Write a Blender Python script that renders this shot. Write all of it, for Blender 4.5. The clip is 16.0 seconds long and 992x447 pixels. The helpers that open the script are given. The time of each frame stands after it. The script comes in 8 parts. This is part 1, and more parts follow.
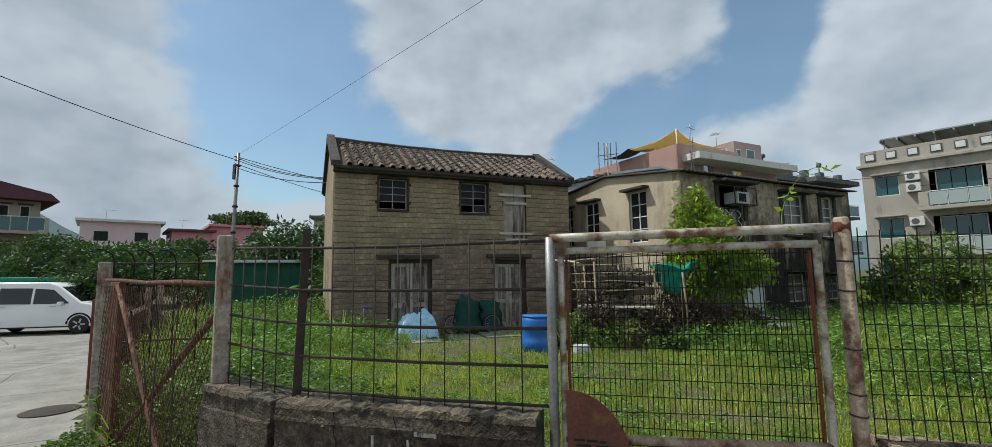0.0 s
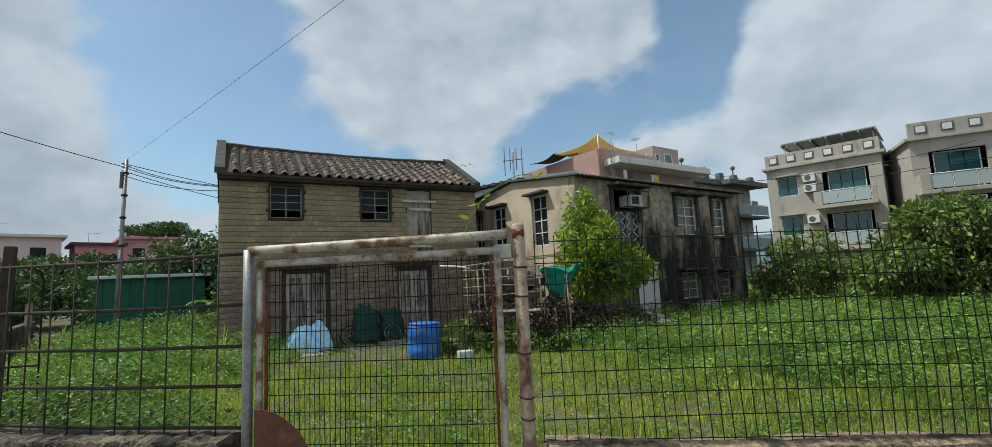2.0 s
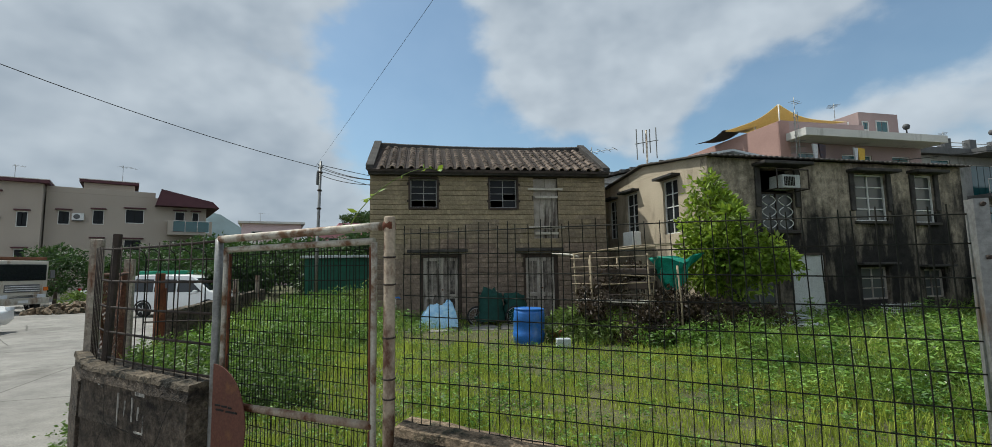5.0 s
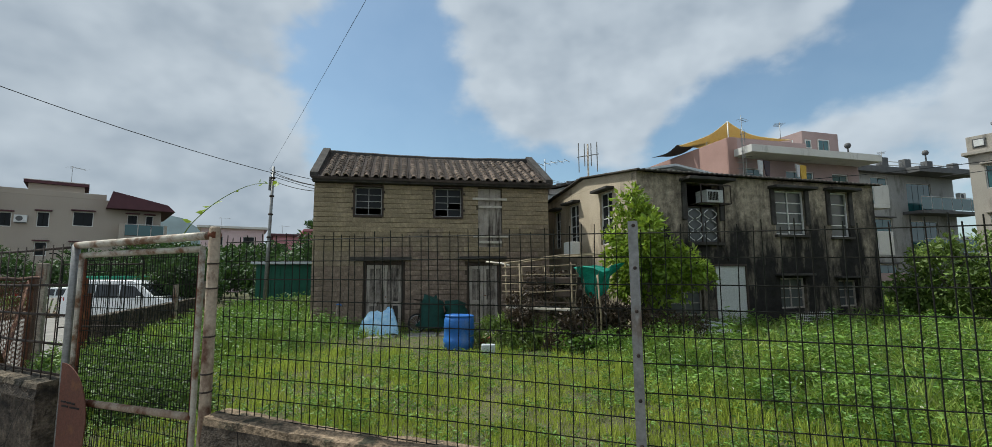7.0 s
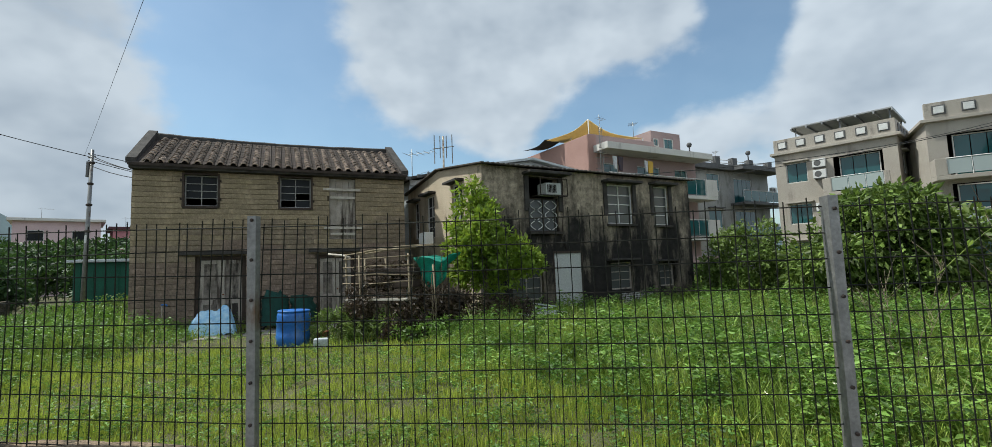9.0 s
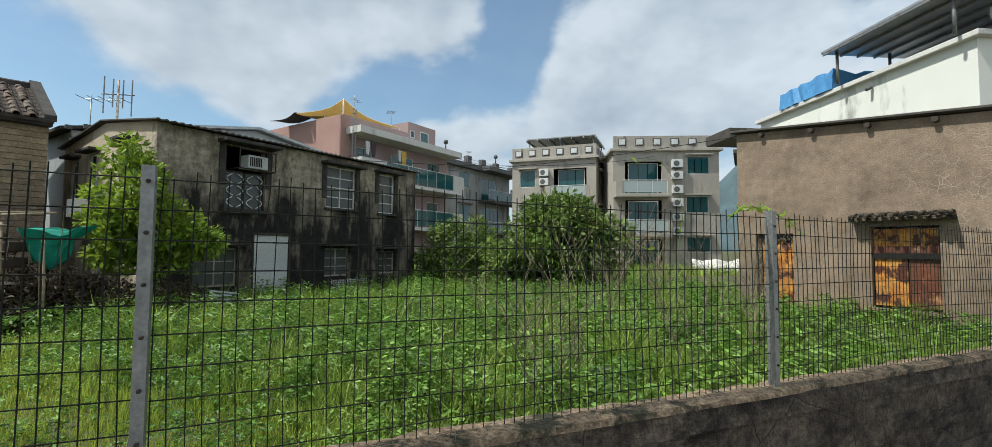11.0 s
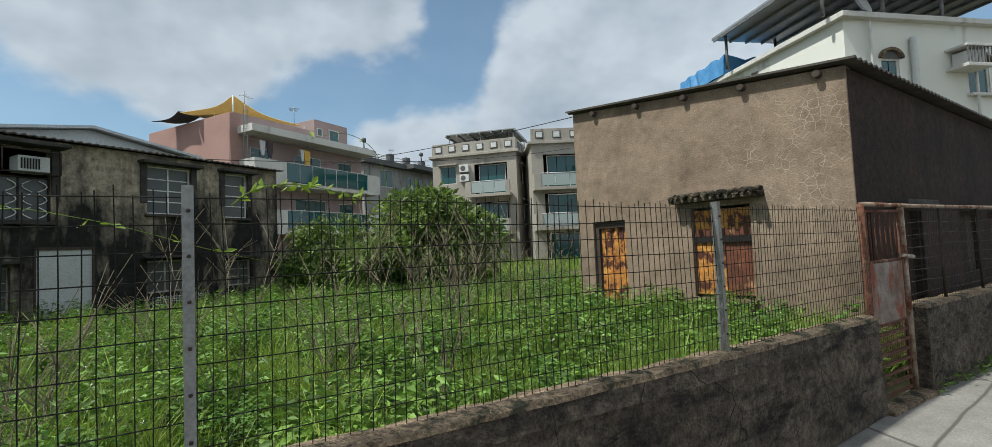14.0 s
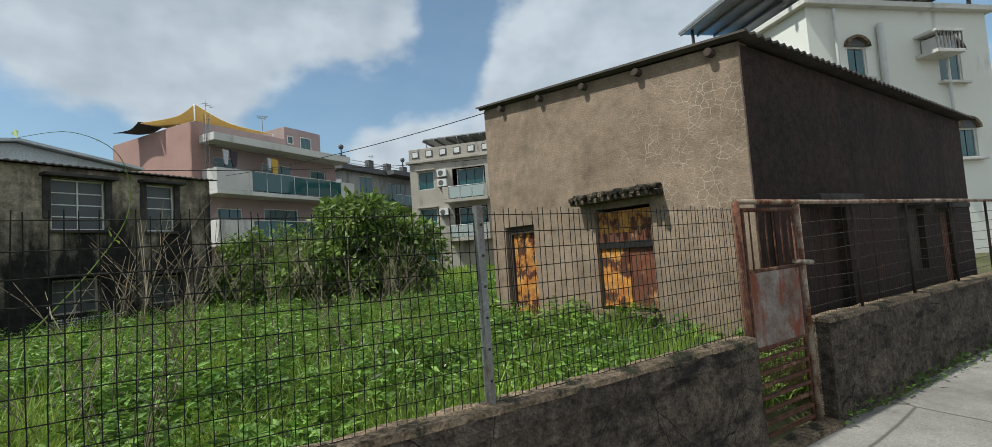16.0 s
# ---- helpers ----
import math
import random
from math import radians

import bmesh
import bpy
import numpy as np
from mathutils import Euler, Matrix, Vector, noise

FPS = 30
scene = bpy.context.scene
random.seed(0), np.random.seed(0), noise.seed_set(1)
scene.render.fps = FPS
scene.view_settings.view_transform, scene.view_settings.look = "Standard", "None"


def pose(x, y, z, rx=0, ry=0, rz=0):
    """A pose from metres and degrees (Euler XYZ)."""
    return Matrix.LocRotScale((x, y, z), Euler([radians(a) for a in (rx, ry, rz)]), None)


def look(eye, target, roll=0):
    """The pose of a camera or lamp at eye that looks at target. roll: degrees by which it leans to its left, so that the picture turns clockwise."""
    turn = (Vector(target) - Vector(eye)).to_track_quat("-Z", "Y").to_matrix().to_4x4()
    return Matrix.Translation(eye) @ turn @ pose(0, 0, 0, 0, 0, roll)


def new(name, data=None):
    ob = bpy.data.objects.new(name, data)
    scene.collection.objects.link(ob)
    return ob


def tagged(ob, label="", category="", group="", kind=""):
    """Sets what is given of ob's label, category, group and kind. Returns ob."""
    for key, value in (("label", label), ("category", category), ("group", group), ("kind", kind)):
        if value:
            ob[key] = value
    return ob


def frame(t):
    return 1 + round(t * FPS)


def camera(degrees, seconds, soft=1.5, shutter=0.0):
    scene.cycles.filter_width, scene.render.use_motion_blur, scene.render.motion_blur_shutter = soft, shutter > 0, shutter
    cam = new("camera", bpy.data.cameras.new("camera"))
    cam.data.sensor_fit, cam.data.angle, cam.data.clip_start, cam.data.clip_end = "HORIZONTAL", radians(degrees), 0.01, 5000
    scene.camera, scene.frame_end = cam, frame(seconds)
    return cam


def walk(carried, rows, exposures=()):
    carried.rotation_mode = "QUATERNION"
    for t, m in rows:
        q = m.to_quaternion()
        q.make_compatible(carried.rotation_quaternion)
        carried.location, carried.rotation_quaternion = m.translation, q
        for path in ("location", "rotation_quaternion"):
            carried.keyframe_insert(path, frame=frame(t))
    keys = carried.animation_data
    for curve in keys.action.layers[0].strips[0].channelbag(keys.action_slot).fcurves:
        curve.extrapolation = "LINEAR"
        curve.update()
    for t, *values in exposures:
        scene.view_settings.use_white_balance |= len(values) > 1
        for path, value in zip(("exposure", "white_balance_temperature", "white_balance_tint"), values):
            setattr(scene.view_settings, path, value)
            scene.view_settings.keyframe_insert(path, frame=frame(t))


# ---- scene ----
cam = camera(92.7, 16.0, soft=0.55)
METRES, EYE, TILT, LEAN, TURN = 10.8, 1.9, 0.0, 0.0, 0.0
ROWS = [
    (0.0, 0.0, 0.0, 0.0, 0.1, 6.13, 0.92),
    (0.5, 0.0271, -0.0029, 0.0013, -8.49, 6.6, 2.27),
    (1.0, 0.0539, -0.0097, -0.0, -6.76, 6.95, 1.64),
    (1.5, 0.082, -0.0065, -0.0027, -6.94, 6.59, -0.1),
    (2.0, 0.1108, -0.002, -0.0008, -6.31, 6.5, 2.82),
    (2.5, 0.1361, -0.0088, -0.0017, 8.4, 6.52, 1.74),
    (3.0, 0.1588, -0.0036, -0.0039, 14.75, 6.27, 1.82),
    (3.5, 0.1802, 0.0048, -0.003, 15.76, 5.7, 2.76),
    (6.0, 0.2831, -0.0056, -0.004, 13.6, 5.76, -0.27),
    (6.5, 0.304, -0.0096, -0.0049, 12.39, 6.41, 0.39),
    (7.0, 0.3258, -0.0079, -0.0049, 11.24, 6.49, 0.5),
    (7.5, 0.3472, -0.0146, -0.0055, 15.92, 6.62, 1.41),
    (8.0, 0.3703, -0.0209, -0.0069, 16.24, 6.09, 1.27),
    (8.5, 0.3941, -0.0166, -0.0088, 9.99, 5.43, 1.55),
    (9.0, 0.4255, -0.0156, -0.0074, -1.88, 5.02, 2.16),
    (9.5, 0.4563, -0.0244, -0.009, -8.81, 4.75, 1.04),
    (10.0, 0.4924, -0.0198, -0.0107, -21.37, 4.06, -0.47),
    (12.5, 0.6899, -0.0389, -0.0115, -32.67, 2.57, 0.34),
    (13.0, 0.7349, -0.0415, -0.0098, -34.6, 2.27, 1.69),
    (13.5, 0.7753, -0.0542, -0.0106, -34.8, 2.45, 2.52),
    (14.0, 0.8171, -0.0597, -0.0141, -34.97, 2.73, 2.54),
    (14.5, 0.859, -0.0684, -0.0111, -36.54, 3.12, 2.6),
    (15.0, 0.8961, -0.0824, -0.0106, -35.79, 3.41, 2.69),
    (15.5, 0.9391, -0.0807, -0.0125, -35.24, 3.38, 3.01),
    (16.0, 0.9804, -0.0856, -0.014, -34.99, 3.19, 4.05),
]
walk(cam, [(t, pose(0, 0, EYE, TILT, LEAN, TURN) @ pose(METRES * x, METRES * y, METRES * z, 90 + pitch, roll, yaw)) for t, x, y, z, yaw, pitch, roll in ROWS], [(0.0, -0.06, 5950, 6), (2.0, 0.0, 5950, 6), (3.5, -0.1, 5950, 6), (6.0, -0.03, 5950, 6), (8.0, 0.0, 5950, 6), (10.0, 0.22, 5950, 6), (13.0, 0.0, 5950, 6), (16.0, 0.0, 5950, 6)])

# ---- sky, sun and exposure ----
SUN_AZ, SUN_EL = -77.0, 58.0          # degrees from +y towards +x; height
world = bpy.data.worlds.new("sky_world")
scene.world = world
world.use_nodes = True
wn, wl = world.node_tree.nodes, world.node_tree.links
wn.clear()


def wmath(op, a, b=None, c=None):
    n = wn.new("ShaderNodeMath")
    n.operation = op
    for i, v in enumerate((a, b, c)):
        if v is None:
            continue
        if isinstance(v, (int, float)):
            n.inputs[i].default_value = v
        else:
            wl.new(v, n.inputs[i])
    return n.outputs[0]


def build_sky():
    out = wn.new("ShaderNodeOutputWorld")
    sky = wn.new("ShaderNodeTexSky")
    sky.sky_type = "NISHITA"
    sky.sun_disc = False
    sky.sun_elevation, sky.sun_rotation = radians(SUN_EL), radians(SUN_AZ)
    sky.air_density, sky.dust_density, sky.ozone_density = 1.0, 1.2, 2.0
    tc = wn.new("ShaderNodeTexCoord")
    sep = wn.new("ShaderNodeSeparateXYZ")
    wl.new(tc.outputs["Generated"], sep.inputs[0])
    x, y, z = sep.outputs
    # flattened coordinates; puffs at two scales bend the clouds' outlines
    flat = wn.new("ShaderNodeMapping")
    flat.inputs["Scale"].default_value = (1.0, 1.0, 1.5)
    wl.new(tc.outputs["Generated"], flat.inputs["Vector"])
    away = wn.new("ShaderNodeMapping")
    away.inputs["Location"].default_value = (-0.028, 0.0, 0.05)
    wl.new(flat.outputs[0], away.inputs["Vector"])

    def puffs(vec, fine=9.0):
        n1 = wn.new("ShaderNodeTexNoise")
        n1.inputs["Scale"].default_value, n1.inputs["Detail"].default_value, n1.inputs["Roughness"].default_value = 3.0, fine, 0.56
        wl.new(vec, n1.inputs["Vector"])
        bend = wn.new("ShaderNodeVectorMath")
        bend.operation = "MULTIPLY_ADD"
        bend.inputs[1].default_value = (0.09, 0.09, 0.09)
        wl.new(n1.outputs["Color"], bend.inputs[0])
        wl.new(vec, bend.inputs[2])
        vo = wn.new("ShaderNodeTexVoronoi")
        vo.feature = "SMOOTH_F1"
        vo.normalize = True
        vo.inputs["Scale"].default_value, vo.inputs["Detail"].default_value, vo.inputs["Roughness"].default_value, vo.inputs["Smoothness"].default_value = 7.0, min(3.0, fine - 1), 0.5, 0.35
        wl.new(bend.outputs[0], vo.inputs["Vector"])
        return wmath("ADD", wmath("MULTIPLY", wmath("SUBTRACT", n1.outputs["Fac"], 0.5), 4.2), wmath("MULTIPLY", wmath("SUBTRACT", 0.3, vo.outputs["Distance"]), 1.5))

    az = wmath("MULTIPLY", wmath("ARCTAN2", x, y), 57.2958)
    el = wmath("MULTIPLY", wmath("ARCSINE", z), 57.2958)
    # banks of cloud and gaps of blue: azimuth, elevation, half widths, weight
    banks = [(2, 34, 19, 14, 1.7), (-1, 23, 9, 7, 1.0), (17, 27, 10, 5, 0.9), (56, 30, 17, 22, 1.8), (24, 13, 7, 4, 1.1), (39, 15, 8, 8, 1.3), (18, 17, 7, 3, -0.9),
             (-56, 22, 18, 26, 1.7), (-40, 13, 7, 9, 0.8), (-34, 6, 22, 4, 0.9), (32, 26, 3.6, 8, -1.7), (-26, 24, 8, 17, -1.3), (-12, 11, 11, 5, -0.9), (12, 12, 6, 4, -0.7)]
    total = None
    for a, e, wa, we, k in banks:
        da = wmath("DIVIDE", wmath("SUBTRACT", az, a), wa)
        de = wmath("DIVIDE", wmath("SUBTRACT", el, e), we)
        r2 = wmath("ADD", wmath("MULTIPLY", da, da), wmath("MULTIPLY", de, de))
        g = wmath("MULTIPLY", wmath("EXPONENT", wmath("MULTIPLY", r2, -0.9)), k)
        total = g if total is None else wmath("ADD", total, g)
    # the unseen sky behind is closed by bright cloud, added to fill the shade
    back = wn.new("ShaderNodeMapRange")
    back.inputs["From Min"].default_value, back.inputs["From Max"].default_value = 0.15, -0.35
    wl.new(y, back.inputs["Value"])
    total = wmath("ADD", total, wmath("MULTIPLY", back.outputs[0], 1.3))
    here = puffs(flat.outputs[0])
    field = wmath("ADD", total, here)
    dens = wn.new("ShaderNodeMapRange")
    dens.interpolation_type = "SMOOTHSTEP"
    dens.inputs["From Min"].default_value, dens.inputs["From Max"].default_value = 0.0, 0.8
    dens.inputs["To Min"].default_value, dens.inputs["To Max"].default_value = 0.12, 0.97
    wl.new(field, dens.inputs["Value"])
    # puffs that thin out towards the sun are bright, thick bellies grey
    lean = wmath("MULTIPLY", wmath("SUBTRACT", puffs(flat.outputs[0], 4.0), puffs(away.outputs[0], 4.0)), 0.5)
    belly = wn.new("ShaderNodeMapRange")
    belly.inputs["From Min"].default_value, belly.inputs["From Max"].default_value, belly.inputs["To Max"].default_value = 0.6, 2.6, 0.36
    wl.new(field, belly.inputs["Value"])
    shade = wn.new("ShaderNodeValToRGB")
    shade.color_ramp.elements[0].position, shade.color_ramp.elements[0].color = 0.12, (0.41, 0.475, 0.55, 1)
    shade.color_ramp.elements[1].position, shade.color_ramp.elements[1].color = 0.90, (0.86, 0.90, 0.93, 1)
    wl.new(wmath("SUBTRACT", wmath("ADD", lean, 0.80), belly.outputs[0]), shade.inputs["Fac"])
    bg1, bg2, mix = wn.new("ShaderNodeBackground"), wn.new("ShaderNodeBackground"), wn.new("ShaderNodeMixShader")
    tint = wn.new("ShaderNodeMix")
    tint.data_type, tint.blend_type = "RGBA", "MULTIPLY"
    tint.inputs[0].default_value = 1.0
    tint.inputs[7].default_value = (0.94, 1.0, 0.90, 1)
    wl.new(sky.outputs[0], tint.inputs[6])
    wl.new(tint.outputs[2], bg1.inputs["Color"])
    bg1.inputs["Strength"].default_value = 0.132
    wl.new(shade.outputs[0], bg2.inputs["Color"])
    # clouds to the east catch more sun than those to the west
    lit = wn.new("ShaderNodeMapRange")
    lit.inputs["From Min"].default_value, lit.inputs["From Max"].default_value = -50.0, 60.0
    lit.inputs["To Min"].default_value, lit.inputs["To Max"].default_value = 0.66, 0.75
    wl.new(az, lit.inputs["Value"])
    # the added cloud behind gets extra strength as fill light
    wl.new(wmath("ADD", lit.outputs[0], wmath("MULTIPLY", back.outputs[0], 0.2)), bg2.inputs["Strength"])
    wl.new(dens.outputs[0], mix.inputs[0])
    wl.new(bg1.outputs[0], mix.inputs[1])
    wl.new(bg2.outputs[0], mix.inputs[2])
    wl.new(mix.outputs[0], out.inputs["Surface"])


build_sky()
sun_data = bpy.data.lights.new("sun", "SUN")
sun_data.energy, sun_data.angle, sun_data.color = 5.0, radians(1.2), (1.0, 0.94, 0.82)
sun = new("sun", sun_data)
sun.matrix_world = look((0, 0, 30), Vector((0, 0, 30)) - Vector((math.sin(radians(SUN_AZ)) * math.cos(radians(SUN_EL)), math.cos(radians(SUN_AZ)) * math.cos(radians(SUN_EL)), math.sin(radians(SUN_EL)))))
scene.view_settings.exposure = 0.0


# ---- materials ----
def material(name, c1, c2, scale=3.0, rough=0.85, bump=0.3, fine=40.0, stain=None, amount=0.0, streak=0.25, stain_scale=1.2, metal=0.0, crack=None, rise=None, mott=0.0, mscale=6.0, veins=None, rand=0.0, island=0.0, edge=0.12, spec=0.3, dist=0.01):
    """Two colours mixed by broad noise, fine grain on top, and streaky stains."""
    m = bpy.data.materials.new(name)
    m.use_nodes = True
    nt = m.node_tree
    N, L = nt.nodes, nt.links
    b = N["Principled BSDF"]
    tc = N.new("ShaderNodeTexCoord")

    def noise_tex(sc, detail=5.0, vec=None, rough_=0.6):
        n = N.new("ShaderNodeTexNoise")
        n.inputs["Scale"].default_value, n.inputs["Detail"].default_value, n.inputs["Roughness"].default_value = sc, detail, rough_
        L.new(vec or tc.outputs["Object"], n.inputs["Vector"])
        return n.outputs["Fac"]

    def ramp(v, lo, hi):
        r = N.new("ShaderNodeMapRange")
        r.inputs["From Min"].default_value, r.inputs["From Max"].default_value = lo, hi
        L.new(v, r.inputs["Value"])
        return r.outputs[0]

    def blend(kind, fac, a, c):
        x = N.new("ShaderNodeMix")
        x.data_type, x.blend_type = "RGBA", kind
        for sock, v in ((x.inputs[0], fac), (x.inputs[6], a), (x.inputs[7], c)):
            if isinstance(v, (int, float)):
                sock.default_value = v
            elif isinstance(v, tuple):
                sock.default_value = (*v, 1)
            else:
                L.new(v, sock)
        return x.outputs[2]

    col = blend("MIX", ramp(noise_tex(scale), 0.32, 0.68), c1, c2)
    grain = noise_tex(fine, 3.0)
    col = blend("OVERLAY", 0.35, col, ramp_colour(N, L, grain, -0.2, 1.2))
    if stain:
        mp = N.new("ShaderNodeMapping")
        mp.inputs["Scale"].default_value = (1, 1, streak)
        L.new(tc.outputs["Object"], mp.inputs["Vector"])
        nz = noise_tex(stain_scale, 7.0, mp.outputs[0], 0.65)
        if rise:
            # mould creeping up from the damp foot of the wall in uneven tongues
            sp = N.new("ShaderNodeSeparateXYZ")
            L.new(tc.outputs["Object"], sp.inputs[0])
            up = N.new("ShaderNodeMapRange")
            up.inputs["From Min"].default_value, up.inputs["From Max"].default_value, up.inputs["To Max"].default_value = rise[0], rise[1], rise[2]
            L.new(sp.outputs[2], up.inputs["Value"])
            ad = N.new("ShaderNodeMath")
            L.new(nz, ad.inputs[0])
            L.new(up.outputs[0], ad.inputs[1])
            nz = ad.outputs[0]
        s = ramp(nz, 0.62 - amount * 0.5, 0.62 - amount * 0.5 + edge)
        col = blend("MIX", s, col, stain)
    if mott:
        # blotches of dirt and bleaching, a hand's width across
        col = blend("MULTIPLY", mott, col, ramp_colour(N, L, ramp(noise_tex(mscale, 8.0, None, 0.7), 0.34, 0.66), 0.25, 1.55))
    if veins:
        vv = N.new("ShaderNodeTexVoronoi")
        vv.feature = "DISTANCE_TO_EDGE"
        vv.inputs["Scale"].default_value = veins[1]
        wb = N.new("ShaderNodeMix")
        wb.data_type = "VECTOR"
        wb.inputs[0].default_value = 0.12
        wz = N.new("ShaderNodeTexNoise")
        wz.inputs["Scale"].default_value, wz.inputs["Detail"].default_value = veins[1] * 1.5, 6.0
        L.new(tc.outputs["Object"], wz.inputs["Vector"])
        L.new(tc.outputs["Object"], wb.inputs[4])
        L.new(wz.outputs["Color"], wb.inputs[5])
        L.new(wb.outputs[1], vv.inputs["Vector"])
        col = blend("MIX", ramp(vv.outputs["Distance"], veins[2], veins[2] * 0.3), col, veins[0])
    if crack:
        # pale veins where the render has crazed, in patches
        vo = N.new("ShaderNodeTexVoronoi")
        vo.feature = "DISTANCE_TO_EDGE"
        vo.inputs["Scale"].default_value = 10.5
        wob = N.new("ShaderNodeMix")
        wob.data_type = "VECTOR"
        wob.inputs[0].default_value = 0.06
        wn2 = N.new("ShaderNodeTexNoise")
        wn2.inputs["Scale"].default_value = 5.0
        L.new(tc.outputs["Object"], wn2.inputs["Vector"])
        L.new(tc.outputs["Object"], wob.inputs[4])
        L.new(wn2.outputs["Color"], wob.inputs[5])
        L.new(wob.outputs[1], vo.inputs["Vector"])
        line = ramp(vo.outputs["Distance"], 0.035, 0.008)
        ds = N.new("ShaderNodeVectorMath")
        ds.operation = "DISTANCE"
        ds.inputs[1].default_value = (2.02, 0.0, 2.75)
        L.new(tc.outputs["Object"], ds.inputs[0])
        near = ramp(ds.outputs["Value"], 1.25, 0.45)
        pk = N.new("ShaderNodeMath")
        pk.operation = "MULTIPLY"
        L.new(line, pk.inputs[0])
        L.new(near, pk.inputs[1])
        pm = N.new("ShaderNodeMath")
        pm.operation = "MULTIPLY"
        L.new(pk.outputs[0], pm.inputs[0])
        L.new(ramp(noise_tex(2.6), 0.4, 0.6), pm.inputs[1])
        col = blend("MIX", pm.outputs[0], col, crack)
    if rand:
        oi = N.new("ShaderNodeObjectInfo")
        col = blend("MULTIPLY", rand, col, ramp_colour(N, L, oi.outputs["Random"], 0.35, 1.25))
    if island:
        gi = N.new("ShaderNodeNewGeometry")
        col = blend("MULTIPLY", island, col, ramp_colour(N, L, gi.outputs["Random Per Island"], 0.2, 1.65))
    L.new(col, b.inputs["Base Color"])
    b.inputs["Roughness"].default_value, b.inputs["Metallic"].default_value = rough, metal
    b.inputs["Specular IOR Level"].default_value = spec
    if bump:
        bp = N.new("ShaderNodeBump")
        bp.inputs["Strength"].default_value, bp.inputs["Distance"].default_value = bump, dist
        L.new(grain, bp.inputs["Height"])
        L.new(bp.outputs[0], b.inputs["Normal"])
    return m


def ramp_colour(N, L, v, lo=0.2, hi=0.8):
    r = N.new("ShaderNodeMapRange")
    r.inputs["To Min"].default_value, r.inputs["To Max"].default_value = lo, hi
    L.new(v, r.inputs["Value"])
    return r.outputs[0]


def glass_mat(name, colour, rough=0.08, spec=0.6):
    m = bpy.data.materials.new(name)
    m.use_nodes = True
    b = m.node_tree.nodes["Principled BSDF"]
    b.inputs["Base Color"].default_value, b.inputs["Roughness"].default_value = (*colour, 1), rough
    b.inputs["Specular IOR Level"].default_value = spec
    return m


def leaf_mat(name, c1, c2, c3, trans=0.35):
    m = material(name, c1, c2, 0.9, 0.55, 0.0, 9.0, island=0.9 if "cloth" not in name else 0.0, spec=0.35)
    nt = m.node_tree
    b = nt.nodes["Principled BSDF"]
    out = nt.nodes["Material Output"]
    tr = nt.nodes.new("ShaderNodeBsdfTranslucent")
    tr.inputs["Color"].default_value = (*c3, 1)
    mx = nt.nodes.new("ShaderNodeMixShader")
    mx.inputs[0].default_value = trans
    nt.links.new(b.outputs[0], mx.inputs[1])
    nt.links.new(tr.outputs[0], mx.inputs[2])
    nt.links.new(mx.outputs[0], out.inputs["Surface"])
    return m


M_SOIL = material("grassy_soil", (0.05, 0.055, 0.02), (0.10, 0.095, 0.042), 0.6, 0.95, 0.6, 30, dist=0.03)
M_ROAD = material("worn_concrete_road", (0.25, 0.235, 0.21), (0.19, 0.178, 0.16), 0.35, 0.9, 0.35, 55, (0.14, 0.13, 0.115), 0.14, 1.0, 0.5, mott=0.35, mscale=1.6, veins=((0.09, 0.083, 0.072), 0.33, 0.006))
M_KERBWALL = material("mouldy_concrete", (0.175, 0.138, 0.103), (0.065, 0.05, 0.038), 3.0, 0.95, 1.0, 60, (0.02, 0.016, 0.013), 0.24, 2.6, 2.4, edge=0.16, mott=0.9, mscale=15.0, veins=((0.02, 0.017, 0.014), 1.5, 0.005), dist=0.06)
M_CAP = material("weathered_concrete_cap", (0.27, 0.20, 0.13), (0.14, 0.10, 0.064), 4.5, 0.92, 0.9, 60, (0.04, 0.038, 0.022), 0.22, 1.0, 5.5, edge=0.08, mott=0.8, mscale=30.0, dist=0.02)
M_POST = material("concrete_post", (0.36, 0.32, 0.26), (0.22, 0.18, 0.145), 4, 0.9, 0.7, 60, (0.14, 0.062, 0.033), 0.2, 0.25, 5.0, edge=0.1, mott=0.5, mscale=22.0)
M_ZINC = material("galvanised_steel", (0.26, 0.26, 0.25), (0.18, 0.18, 0.175), 9, 0.5, 0.15, 60, (0.12, 0.075, 0.045), 0.10, 0.4, 5.0, metal=0.55)
M_PIPE = material("painted_pipe", (0.42, 0.39, 0.33), (0.31, 0.27, 0.21), 8, 0.55, 0.3, 60, (0.13, 0.065, 0.03), 0.26, 1.0, 8.0, metal=0.15)
M_RUSTPIPE = material("rusty_pipe", (0.33, 0.28, 0.22), (0.22, 0.15, 0.10), 9, 0.75, 0.5, 70, (0.10, 0.035, 0.015), 0.30, 0.8, 6.0, metal=0.2)
M_TANPOST = material("tan_painted_pipe", (0.38, 0.31, 0.23), (0.24, 0.18, 0.125), 8, 0.75, 0.5, 60, (0.09, 0.04, 0.022), 0.27, 0.6, 5.0, edge=0.1)
M_MOSSCAP = material("mossy_dark_coping", (0.17, 0.135, 0.095), (0.075, 0.062, 0.045), 4, 0.95, 0.9, 60, (0.022, 0.02, 0.014), 0.24, 1.0, 6.0, edge=0.08, mott=0.85, mscale=20.0, dist=0.03)
M_RUST = material("rusty_iron", (0.17, 0.055, 0.025), (0.075, 0.028, 0.016), 6, 0.85, 0.5, 60, (0.28, 0.12, 0.05), 0.12, 0.5, 4.0, metal=0.1)
